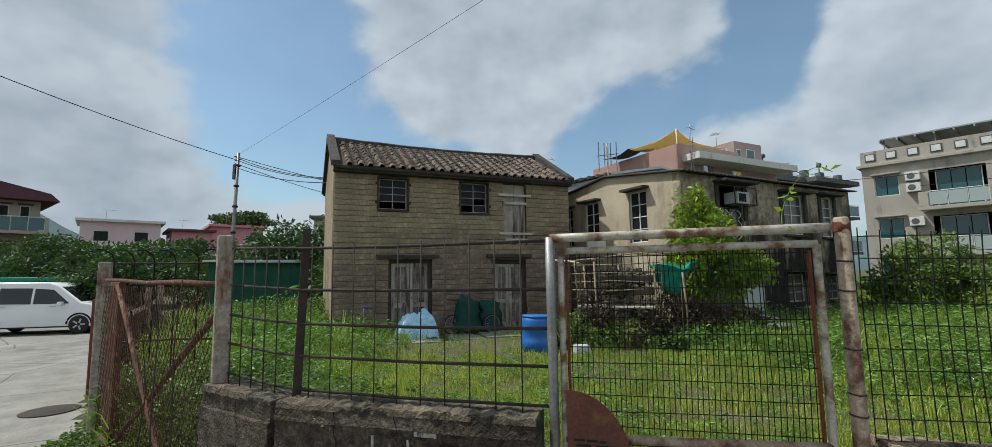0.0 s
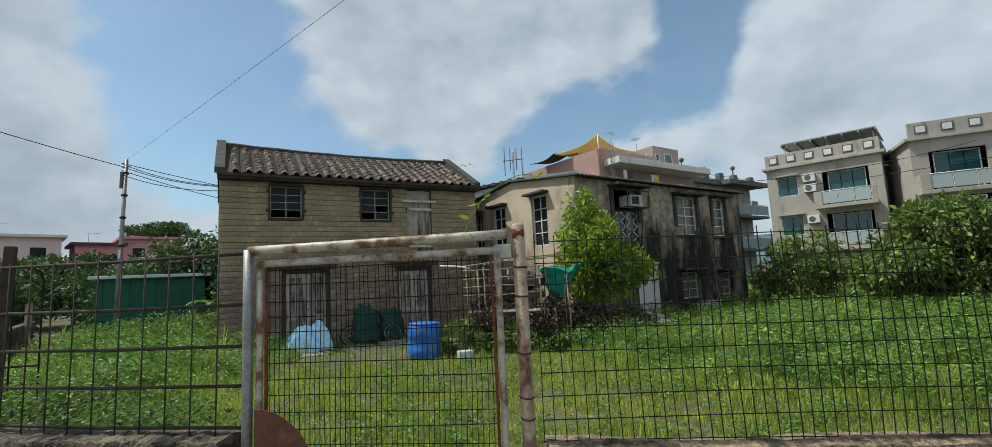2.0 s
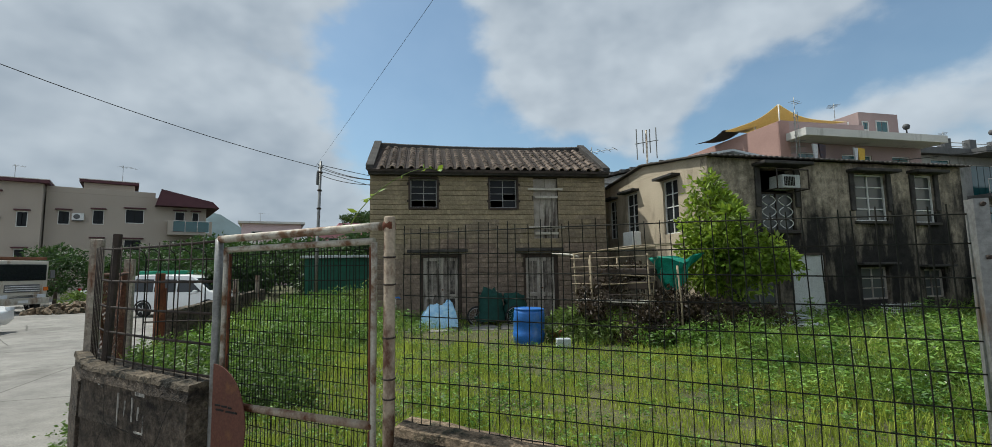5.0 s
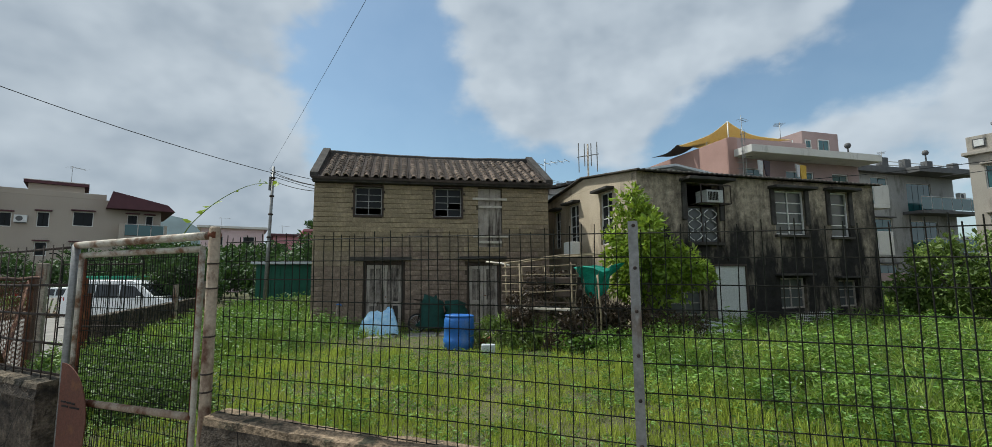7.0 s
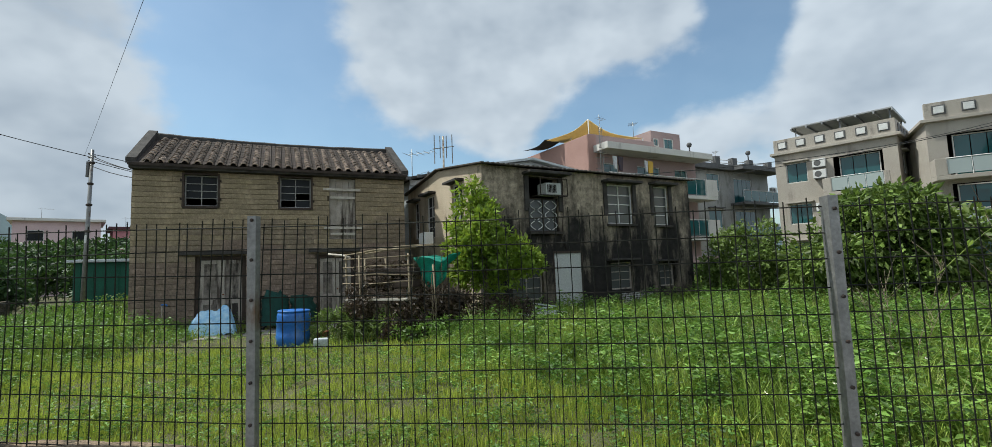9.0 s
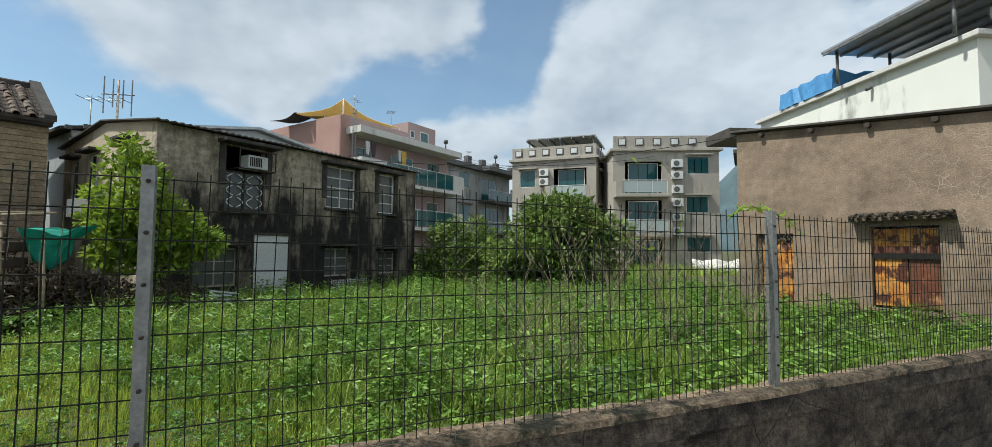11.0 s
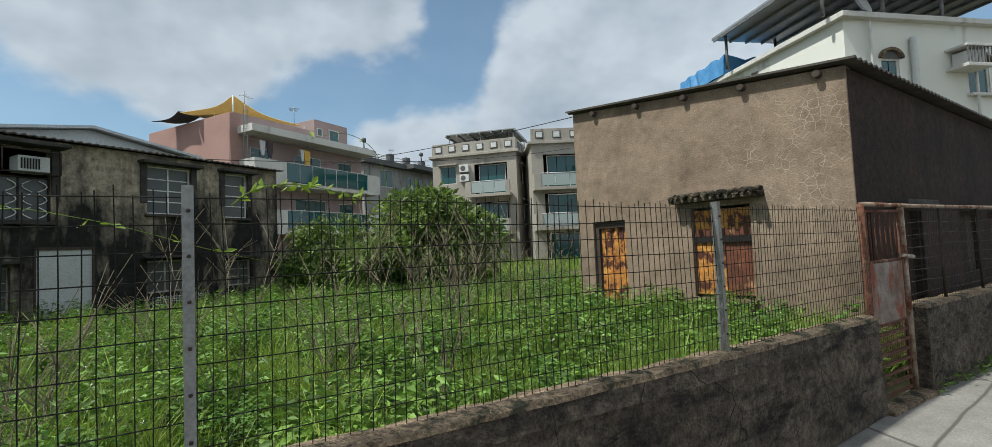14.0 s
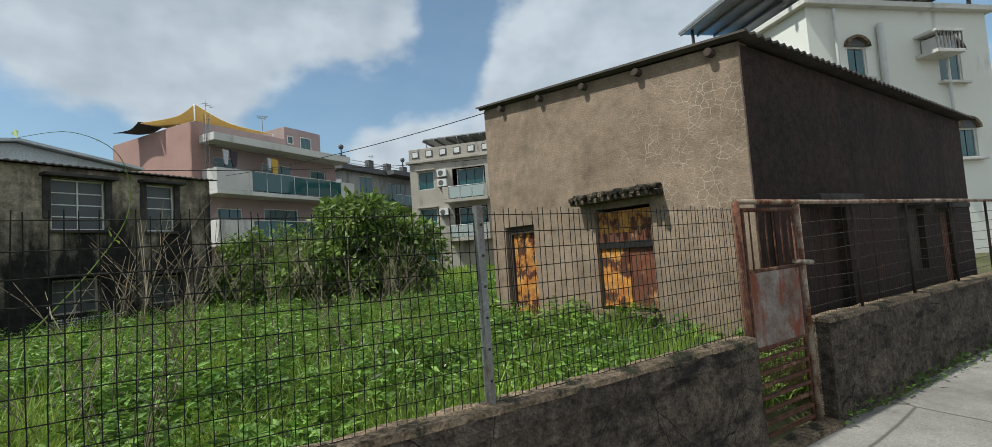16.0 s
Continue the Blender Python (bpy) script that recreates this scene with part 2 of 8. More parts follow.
M_RUSTOLD = material("old_brown_rust", (0.125, 0.052, 0.03), (0.06, 0.03, 0.02), 7, 0.9, 0.6, 60, (0.22, 0.13, 0.08), 0.14, 0.6, 9.0, edge=0.1, mott=0.6, mscale=20.0)
M_RUSTPLATE = material("brown_rust_plate", (0.12, 0.045, 0.028), (0.085, 0.033, 0.022), 5, 0.75, 0.3, 60, (0.16, 0.07, 0.03), 0.1, 1.0, 5.0)
M_WIRE = material("dark_wire", (0.012, 0.015, 0.012), (0.022, 0.02, 0.016), 12, 0.8, 0.0, 60, spec=0.1)
M_BAR = material("dark_rebar", (0.05, 0.036, 0.028), (0.024, 0.019, 0.016), 8, 0.85, 0.4, 90)
M_BLOCKLOW = material("brown_earth_blocks", (0.255, 0.192, 0.145), (0.16, 0.12, 0.093), 1.6, 0.95, 0.8, 42, (0.075, 0.056, 0.045), 0.22, 0.45, 1.3, rand=0.22, edge=0.22, mott=0.7, mscale=7.0, dist=0.02)
M_BLOCKMID = material("grey_earth_blocks", (0.29, 0.23, 0.16), (0.205, 0.163, 0.115), 1.4, 0.95, 0.7, 42, (0.07, 0.055, 0.043), 0.28, 0.35, 1.2, rand=0.22, edge=0.25, mott=0.6, mscale=6.0, dist=0.02)
M_BLOCK = material("earth_blocks", (0.33, 0.265, 0.17), (0.245, 0.195, 0.125), 1.1, 0.95, 0.6, 42, (0.075, 0.06, 0.045), 0.26, 0.3, 1.1, rand=0.22, edge=0.25, mott=0.55, mscale=5.0, dist=0.02)
M_MORTAR = material("earth_joint", (0.10, 0.078, 0.053), (0.055, 0.044, 0.032), 3, 0.95, 0.5, 50)
M_TILE = material("clay_barrel_tile", (0.45, 0.345, 0.265), (0.20, 0.15, 0.12), 6.0, 0.92, 0.6, 45, (0.05, 0.045, 0.04), 0.22, 1.0, 5.0, rand=0.75, mott=0.6, mscale=9.0)
M_PAN = material("dark_pan_tile", (0.075, 0.055, 0.045), (0.035, 0.03, 0.026), 5, 0.95, 0.5, 45)
M_RIDGE = material("black_mortar", (0.032, 0.029, 0.027), (0.07, 0.064, 0.058), 4, 0.95, 0.6, 50)
M_WOODGREY = material("weathered_wood", (0.40, 0.36, 0.31), (0.27, 0.235, 0.20), 3, 0.85, 0.5, 60, (0.07, 0.055, 0.045), 0.2, 0.12, 5.0)
M_DOORPANEL = material("worn_door_panel", (0.27, 0.235, 0.20), (0.09, 0.075, 0.065), 5, 0.85, 0.5, 60, (0.035, 0.03, 0.026), 0.28, 0.3, 4.0)
M_WOODDARK = material("dark_wood", (0.07, 0.05, 0.038), (0.038, 0.03, 0.025), 5, 0.85, 0.4, 60)
M_WOODPALE = material("pale_board", (0.52, 0.48, 0.41), (0.38, 0.34, 0.28), 5, 0.8, 0.4, 60)
# near-black, also used to paint the darkness of unlit rooms
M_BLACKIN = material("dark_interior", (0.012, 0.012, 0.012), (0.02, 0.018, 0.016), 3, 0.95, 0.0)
M_GLASSDARK = glass_mat("dusty_dark_glass", (0.016, 0.018, 0.02), 0.4, 0.15)
M_GLASSGREY = glass_mat("dusty_grey_glass", (0.075, 0.08, 0.08), 0.25, 0.4)
M_FRAMEGREY = material("grey_flaking_frame", (0.36, 0.35, 0.33), (0.20, 0.19, 0.18), 7, 0.7, 0.2, 60)
M_GLASSPALE = glass_mat("pale_frosted_glass", (0.34, 0.39, 0.38), 0.15, 0.5)
M_GLASSTEAL = glass_mat("teal_glass", (0.02, 0.085, 0.09), 0.05)
M_WHITEFRAME = material("white_window_frame", (0.68, 0.68, 0.65), (0.52, 0.51, 0.48), 6, 0.6, 0.1, 60)
M_RENDERB = material("stained_cement_render", (0.40, 0.335, 0.25), (0.25, 0.21, 0.16), 1.1, 0.95, 0.7, 34, (0.02, 0.018, 0.016), 0.29, 0.3, 1.5, edge=0.2, mott=0.8, mscale=4.5, rise=(4.4, 2.1, 0.2), dist=0.02)
M_RENDERLOW = material("black_mould_render", (0.075, 0.066, 0.055), (0.03, 0.027, 0.024), 0.8, 0.95, 0.5, 38, (0.16, 0.135, 0.10), 0.10, 0.3, 0.9, edge=0.25)
M_RENDERSIDE = material("cream_cement_render", (0.50, 0.42, 0.31), (0.39, 0.32, 0.23), 0.8, 0.95, 0.5, 34, (0.07, 0.055, 0.04), 0.16, 0.35, 0.9, edge=0.2, rise=(4.3, 1.2, 0.12), dist=0.02)
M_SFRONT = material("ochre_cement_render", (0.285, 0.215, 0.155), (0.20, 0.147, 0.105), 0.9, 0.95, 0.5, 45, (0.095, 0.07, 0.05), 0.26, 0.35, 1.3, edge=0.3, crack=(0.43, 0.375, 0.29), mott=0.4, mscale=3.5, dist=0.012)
# shed's side: mouldy brown, its base darkened to paint in that side's shade
M_SSIDE = material("brown_mouldy_render_shaded", (0.042, 0.024, 0.017), (0.02, 0.013, 0.01), 0.9, 0.95, 0.6, 34, (0.009, 0.007, 0.006), 0.26, 0.3, 1.5, edge=0.22, mott=0.85, mscale=9.0)
M_ROOFSHEET = material("dark_corrugated_sheet", (0.06, 0.055, 0.05), (0.10, 0.085, 0.07), 3, 0.75, 0.2, 40, metal=0.2)
M_RUSTDOOR = material("orange_rust_sheet", (0.58, 0.29, 0.06), (0.34, 0.12, 0.03), 5.0, 0.8, 0.6, 60, (0.085, 0.03, 0.018), 0.25, 0.8, 4.5, edge=0.06, mott=0.55, mscale=14.0)
M_RUSTDARK = material("dark_rust_sheet", (0.17, 0.06, 0.03), (0.08, 0.033, 0.022), 3.0, 0.8, 0.5, 60, (0.34, 0.18, 0.09), 0.12, 0.7, 5.0, edge=0.08, mott=0.6, mscale=12.0)
M_WHITEDOOR = material("pale_grey_door", (0.50, 0.51, 0.49), (0.40, 0.41, 0.39), 1.5, 0.7, 0.1, 40, (0.2, 0.19, 0.165), 0.1, 0.3, 1.5)


# ---- helpers of this scene ----
def box(bm, x0, x1, y0, y1, z0, z1, m=None):
    vs = [bm.verts.new(p) for p in ((x0, y0, z0), (x1, y0, z0), (x1, y1, z0), (x0, y1, z0), (x0, y0, z1), (x1, y0, z1), (x1, y1, z1), (x0, y1, z1))]
    if m is not None:
        for v in vs:
            v.co = m @ v.co
    for f in ((3, 2, 1, 0), (4, 5, 6, 7), (0, 1, 5, 4), (1, 2, 6, 5), (2, 3, 7, 6), (3, 0, 4, 7)):
        bm.faces.new([vs[i] for i in f])
    return vs


def rbox(bm, x0, x1, y0, y1, z0, z1, r=0.01, m=None):
    """A box with chamfered edges."""
    t = bmesh.new()
    box(t, x0, x1, y0, y1, z0, z1)
    bmesh.ops.bevel(t, geom=t.edges[:], offset=r, segments=2, affect="EDGES", profile=0.6)
    join(bm, t, m)


def join(bm, t, m=None):
    if m is not None:
        t.transform(m)
    me = bpy.data.meshes.new("tmp")
    t.to_mesh(me)
    t.free()
    bm.from_mesh(me)
    bpy.data.meshes.remove(me)


def tube(bm, pts, r, n=8, cap=True, r_end=None):
    """A round bar along points; it may taper."""
    pts = [Vector(p) for p in pts]
    rings = []
    for i, p in enumerate(pts):
        d = (pts[min(i + 1, len(pts) - 1)] - pts[max(i - 1, 0)]).normalized()
        a = d.orthogonal().normalized() if abs(d.z) > 0.95 else d.cross(Vector((0, 0, 1))).normalized()
        c = d.cross(a)
        rr = r if r_end is None else r + (r_end - r) * i / (len(pts) - 1)
        rings.append([bm.verts.new(p + rr * (math.cos(2 * math.pi * k / n) * a + math.sin(2 * math.pi * k / n) * c)) for k in range(n)])
    for q, s in zip(rings, rings[1:]):
        for k in range(n):
            f = bm.faces.new((q[k], q[(k + 1) % n], s[(k + 1) % n], s[k]))
            f.smooth = n > 5
    if cap:
        bm.faces.new(rings[0][::-1])
        bm.faces.new(rings[-1])


def lathe(bm, profile, n=24, m=None):
    """A turned shape round z from (radius, height) pairs."""
    t = bmesh.new()
    rings = [[t.verts.new((r * math.cos(2 * math.pi * k / n), r * math.sin(2 * math.pi * k / n), z)) for k in range(n)] for r, z in profile]
    for q, s in zip(rings, rings[1:]):
        for k in range(n):
            f = t.faces.new((q[k], q[(k + 1) % n], s[(k + 1) % n], s[k]))
            f.smooth = True
    t.faces.new(rings[0][::-1])
    t.faces.new(rings[-1])
    join(bm, t, m)


def prism(bm, outline, y0, y1):
    """An outline in x and z, pushed from y0 to y1."""
    a = [bm.verts.new((x, y0, z)) for x, z in outline]
    c = [bm.verts.new((x, y1, z)) for x, z in outline]
    bm.faces.new(a)
    bm.faces.new(c[::-1])
    for i in range(len(a)):
        j = (i + 1) % len(a)
        bm.faces.new((a[j], a[i], c[i], c[j]))


def wall_cells(bm, u0, u1, z0, z1, y0, y1, holes):
    """A wall with rectangular openings (u0, u1, z0, z1) right through it, one closed skin."""
    us = [u for u in sorted({u0, u1, *[h[0] for h in holes], *[h[1] for h in holes]}) if u0 <= u <= u1]
    zs = [z for z in sorted({z0, z1, *[h[2] for h in holes], *[h[3] for h in holes]}) if z0 <= z <= z1]
    verts = {}

    def v(i, j, k):
        if (i, j, k) not in verts:
            verts[i, j, k] = bm.verts.new((us[i], (y0, y1)[k], zs[j]))
        return verts[i, j, k]

    def solid(i, j):
        if not (0 <= i < len(us) - 1 and 0 <= j < len(zs) - 1):
            return False
        um, zm = (us[i] + us[i + 1]) / 2, (zs[j] + zs[j + 1]) / 2
        return not any(h[0] < um < h[1] and h[2] < zm < h[3] for h in holes)

    for i in range(len(us) - 1):
        for j in range(len(zs) - 1):
            if not solid(i, j):
                continue
            bm.faces.new((v(i, j, 0), v(i + 1, j, 0), v(i + 1, j + 1, 0), v(i, j + 1, 0)))
            bm.faces.new((v(i, j + 1, 1), v(i + 1, j + 1, 1), v(i + 1, j, 1), v(i, j, 1)))
            if not solid(i - 1, j):
                bm.faces.new((v(i, j, 1), v(i, j, 0), v(i, j + 1, 0), v(i, j + 1, 1)))
            if not solid(i + 1, j):
                bm.faces.new((v(i + 1, j, 0), v(i + 1, j, 1), v(i + 1, j + 1, 1), v(i + 1, j + 1, 0)))
            if not solid(i, j - 1):
                bm.faces.new((v(i, j, 0), v(i, j, 1), v(i + 1, j, 1), v(i + 1, j, 0)))
            if not solid(i, j + 1):
                bm.faces.new((v(i, j + 1, 1), v(i, j + 1, 0), v(i + 1, j + 1, 0), v(i + 1, j + 1, 1)))


def mesh_of(bm, name, mat, normals=True):
    if normals:
        bmesh.ops.recalc_face_normals(bm, faces=bm.faces[:])
    me = bpy.data.meshes.new(name)
    bm.to_mesh(me)
    bm.free()
    me.materials.append(mat)
    return me


def part(name, bm, mat, parent=None, label="", m=None):
    ob = new(name, mesh_of(bm, name, mat))
    if parent is not None:
        ob.parent = parent
    if m is not None:
        ob.matrix_basis = m
    if label:
        tagged(ob, label)
    return ob


def piece(name, me, parent, m):
    ob = new(name, me)
    ob.parent = parent
    ob.matrix_basis = m
    return ob


def thing(name, m, label, category, group="", kind=""):
    ob = new(name)
    ob.empty_display_size = 0.2
    ob.matrix_basis = m
    return tagged(ob, label, category, group, kind)


def solo(name, bm, mat, label, category, group="", kind="", m=None):
    return tagged(part(name, bm, mat, None, "", m), label, category, group, kind)


def raw_mesh(name, verts, faces, mat):
    me = bpy.data.meshes.new(name)
    me.from_pydata(verts, [], faces)
    me.materials.append(mat)
    return me


# ---- plan ----
HOUSE = pose(-2.795, 12.517, 0, 0, 0, 23)      # old house: front along local x from -1.45 to 5.5
ANNEX = pose(6.96, 13.07, 0, 0, 0, 28)         # stained block: front from -2.55 to 5.45
SHED = pose(15.2993, 4.0157, 0, 0, 0, -87)     # roadside shed: front from -1.73 to 2.57
FENCE = pose(1.5, 2.1, 0, 0, 0, -4.5)          # fence line: gate from -1.26 to 0.04
YARD = 0.38                                    # ground inside the fence


# the fence and its wall bow a little out of the straight line
BOW_U = (-1.25, 0.043, 2.2, 4.45, 7.43, 10.48, 12.9, 13.86, 40.0)
BOW_V = (0.185, 0.01, -0.143, -0.215, -0.165, -0.131, -0.01, 0.0, 0.0)


def bow(u):
    return float(np.interp(u, BOW_U, BOW_V))


def fence_y(x):
    return 2.1 - 0.0787 * (x - 1.5) + bow(x - 1.5)


def west_x(y):
    pts = ((2.0, -1.25), (2.85, -1.25), (3.35, -1.95), (5.5, -4.6), (8.2, -6.7), (17.5, -12.5), (80, -40))
    for (ya, xa), (yb, xb) in zip(pts, pts[1:]):
        if y <= yb:
            return xa + (xb - xa) * (y - ya) / (yb - ya)
    return -40


def ground_height(x, y):
    d = min(y - fence_y(x) + 0.0, (x - west_x(y)) * 0.8)
    s = max(0.0, min(1.0, d / 0.25))
    return YARD * s + 0.03 * noise.noise((x * 0.5, y * 0.5, 0)) * s - 0.03 * (1 - s)


def build_ground():
    xs = sorted({-1500, -600, -250, -120, -80, -60, -50, *range(-44, -14, 3), *np.arange(-14, 26, 0.35).tolist(), *range(26, 60, 3), 70, 90, 130, 260, 600, 1500})
    ys = sorted({-1500, -500, -200, -80, -40, -20, -10, -6, -3, -1, 0, *np.arange(0.4, 20, 0.3).tolist(), *range(20, 60, 3), 70, 90, 130, 260, 600, 1500})
    verts = [(x, y, ground_height(x, y)) for y in ys for x in xs]
    w = len(xs)
    faces = [(j * w + i, j * w + i + 1, (j + 1) * w + i + 1, (j + 1) * w + i) for j in range(len(ys) - 1) for i in range(w - 1)]
    ob = new("ground", raw_mesh("ground", verts, faces, M_SOIL))
    tagged(ob, "grassy soil of the yard and the land around it", "ground", kind="structure")
    # the lane in front and the open paved place to the west
    bm = bmesh.new()
    lane = [(-90, -9), (70, -9), (70, -1.9), (24, fence_y(24) - 0.05), (14, fence_y(14) - 0.04), (11.9, fence_y(11.9) - 0.04), (8.9, fence_y(8.9) - 0.04), (5.9, fence_y(5.9) - 0.04), (3.7, fence_y(3.7) - 0.04), (1.54, fence_y(1.54) - 0.04), (0.2, fence_y(0.2) - 0.04), (-1.2, 2.78), (-1.9, 3.3), (-4.6, 5.45), (-6.75, 8.2), (-12.6, 17.5), (-17, 24), (-30, 30), (-60, 30), (-90, 12)]
    vs = [bm.verts.new((x, y, 0.004)) for x, y in lane]
    low = [bm.verts.new((x, y, -0.12)) for x, y in lane]
    f = bm.faces.new(vs)
    for i in range(len(vs)):
        j = (i + 1) % len(vs)
        bm.faces.new((vs[j], vs[i], low[i], low[j]))
    bmesh.ops.triangulate(bm, faces=[f])
    solo("road", bm, M_ROAD, "pale worn concrete lane with cracks and stains", "road", kind="structure")


build_ground()


# ---- old house ----
def block_wall(parent, u0, u1, z0, z1, holes, course=0.142, seed=3):
    """Courses of earth blocks, each a piece, standing proud of the joints."""
    rng = random.Random(seed)
    cache = {}
    n = round((z1 - z0) / course)
    h = (z1 - z0) / n
    for k in range(n):
        a, b = z0 + k * h, z0 + (k + 1) * h
        cuts = [u0]
        while cuts[-1] < u1 - 1.2:
            cuts.append(cuts[-1] + rng.uniform(0.7, 1.15))
        cuts.append(u1)
        spans = []
        for c, d in zip(cuts, cuts[1:]):
            segs = [(c, d)]
            for hu0, hu1, hz0, hz1 in holes:
                if hz0 < b - 0.05 and hz1 > a + 0.05:
                    segs = [s for lo, hi in segs for s in ((lo, min(hi, hu0)), (max(lo, hu1), hi)) if s[1] - s[0] > 0.06]
            spans += segs
        for lo, hi in spans:
            ln = round((hi - lo) / 0.05) * 0.05
            low = min(2, max(0, round((3.35 - b + 0.3 * math.sin(lo * 1.7) + rng.uniform(-0.3, 0.3)) * 1.6)))
            if (ln, low) not in cache:
                t = bmesh.new()
                box(t, -ln / 2 + 0.001, ln / 2 - 0.001, -0.03, 0.02, 0.003, h - 0.004)
                bmesh.ops.bevel(t, geom=[e for e in t.edges if all(v.co.y < 0 for v in e.verts) and abs(e.verts[0].co.z - e.verts[1].co.z) < 0.01], offset=0.008, segments=1, affect="EDGES")
                cache[ln, low] = mesh_of(t, "block", (M_BLOCK, M_BLOCKMID, M_BLOCKLOW)[low])
            ob = piece("block", cache[ln, low], parent, pose((lo + hi) / 2, rng.uniform(-0.009, 0.009), a, rng.uniform(-1.2, 0.6), rng.uniform(-0.35, 0.35), rng.uniform(-0.5, 0.5)))
            ob.scale.x = (hi - lo) / ln


def casement(parent, u0, u1, z0, z1, y, cols, rows, frame_mat, glass_mat_, bar=0.022, rim=0.05, broken=()):
    """A window in an opening: rim, bars and single panes."""

    bm = bmesh.new()
    box(bm, u0, u1, y - 0.03, y + 0.03, z0, z0 + rim)
    box(bm, u0, u1, y - 0.03, y + 0.03, z1 - rim, z1)
    box(bm, u0, u0 + rim, y - 0.03, y + 0.03, z0 + rim, z1 - rim)
    box(bm, u1 - rim, u1, y - 0.03, y + 0.03, z0 + rim, z1 - rim)
    w = part("window", bm, frame_mat, parent)
    iu0, iu1, iz0, iz1 = u0 + rim, u1 - rim, z0 + rim, z1 - rim
    us = [iu0 + (iu1 - iu0) * i / cols for i in range(cols + 1)]
    zs = [iz0 + (iz1 - iz0) * i / rows for i in range(rows + 1)]
    for u in us[1:-1]:
        bm = bmesh.new()
        box(bm, u - bar, u + bar, y - 0.022, y + 0.018, iz0, iz1)
        part("mullion", bm, frame_mat, w)
    for z in zs[1:-1]:
        bm = bmesh.new()
        box(bm, iu0, iu1, y - 0.018, y + 0.014, z - bar * 0.8, z + bar * 0.8)
        part("glazing_bar", bm, frame_mat, w)
    for i in range(cols):
        for j in range(rows):
            if (i, j) in broken:
                continue
            bm = bmesh.new()
            box(bm, us[i], us[i + 1], y + 0.004, y + 0.008, zs[j], zs[j + 1])
            part("pane", bm, glass_mat_, w)
    return w


def plank_door(parent, u0, u1, z0, z1, y, leaves=2, mat=None):
    """Panelled double door of old boards in a dark frame."""
    mat = mat or M_WOODGREY
    bm = bmesh.new()
    for a, b, c, d in ((u0, u0 + 0.09, z0, z1), (u1 - 0.09, u1, z0, z1), (u0 + 0.09, u1 - 0.09, z1 - 0.09, z1)):
        rbox(bm, a, b, y - 0.05, y + 0.06, c, d, 0.008)
    door = part("door", bm, M_WOODDARK, parent, "grey weathered double door in a dark frame")
    lw = (u1 - u0 - 0.18) / leaves
    for k in range(leaves):
        a = u0 + 0.09 + k * lw + 0.006
        b = a + lw - 0.012
        bm = bmesh.new()
        for p, q, r, s in ((a, a + 0.09, z0 + 0.02, z1 - 0.1), (b - 0.09, b, z0 + 0.02, z1 - 0.1), (a + 0.09, b - 0.09, z0 + 0.02, z0 + 0.16), (a + 0.09, b - 0.09, z0 + 0.7, z0 + 0.82), (a + 0.09, b - 0.09, z1 - 0.2, z1 - 0.1)):
            rbox(bm, p, q, y - 0.02, y + 0.025, r, s, 0.006)
        for p, q, r, s in ((a + 0.09, b - 0.09, z0 + 0.16, z0 + 0.7), (a + 0.09, b - 0.09, z0 + 0.82, z1 - 0.2)):
            rbox(bm, (p + q) / 2 - 0.012, (p + q) / 2 + 0.012, y - 0.012, y + 0.016, r, s, 0.004)
        leaf = part("door_leaf", bm, mat, door)
        for r, s in ((z0 + 0.16, z0 + 0.7), (z0 + 0.82, z1 - 0.2)):
            bm = bmesh.new()
            box(bm, a + 0.092, b - 0.092, y + 0.004, y + 0.014, r + 0.002, s - 0.002)
            part("door_panel", bm, M_DOORPANEL, leaf)
    bm = bmesh.new()
    lathe(bm, [(0.012, 0), (0.022, 0.01), (0.022, 0.02), (0.01, 0.025)], 10, Matrix.Translation(((u0 + u1) / 2 + 0.05, y - 0.02, z0 + 0.95)) @ pose(0, 0, 0, 90))
    part("door_handle", bm, M_RUST, door)
    return door


def barrel_tile_mesh(length, r0, r1):
    bm = bmesh.new()
    n = 6
    rows = []
    for i, (s, r) in enumerate(((0, r0), (length, r1))):
        outer = [bm.verts.new((r * math.cos(math.pi * k / n), s, r * math.sin(math.pi * k / n))) for k in range(n + 1)]
        inner = [bm.verts.new((0.8 * r * math.cos(math.pi * k / n), s, 0.8 * r * math.sin(math.pi * k / n))) for k in range(n + 1)]
        rows.append((outer, inner))
    for k in range(n):
        bm.faces.new((rows[0][0][k], rows[0][0][k + 1], rows[1][0][k + 1], rows[1][0][k])).smooth = True
        bm.faces.new((rows[0][1][k + 1], rows[0][1][k], rows[1][1][k], rows[1][1][k + 1]))
        bm.faces.new((rows[0][0][k + 1], rows[0][0][k], rows[0][1][k], rows[0][1][k + 1]))
    return mesh_of(bm, "roof_tile", M_TILE)


H_U0, H_U1, H_TOP, H_DEPTH, H_RIDGE = -1.45, 5.5, 4.66, 4.1, 6.0
H_HOLES = [(-0.33, 0.43, 3.67, 4.5), (1.96, 2.77, 3.66, 4.52), (3.27, 4.02, 2.72, 4.56), (-0.06, 1.12, 0.34, 2.33), (2.92, 3.97, 0.34, 2.3)]


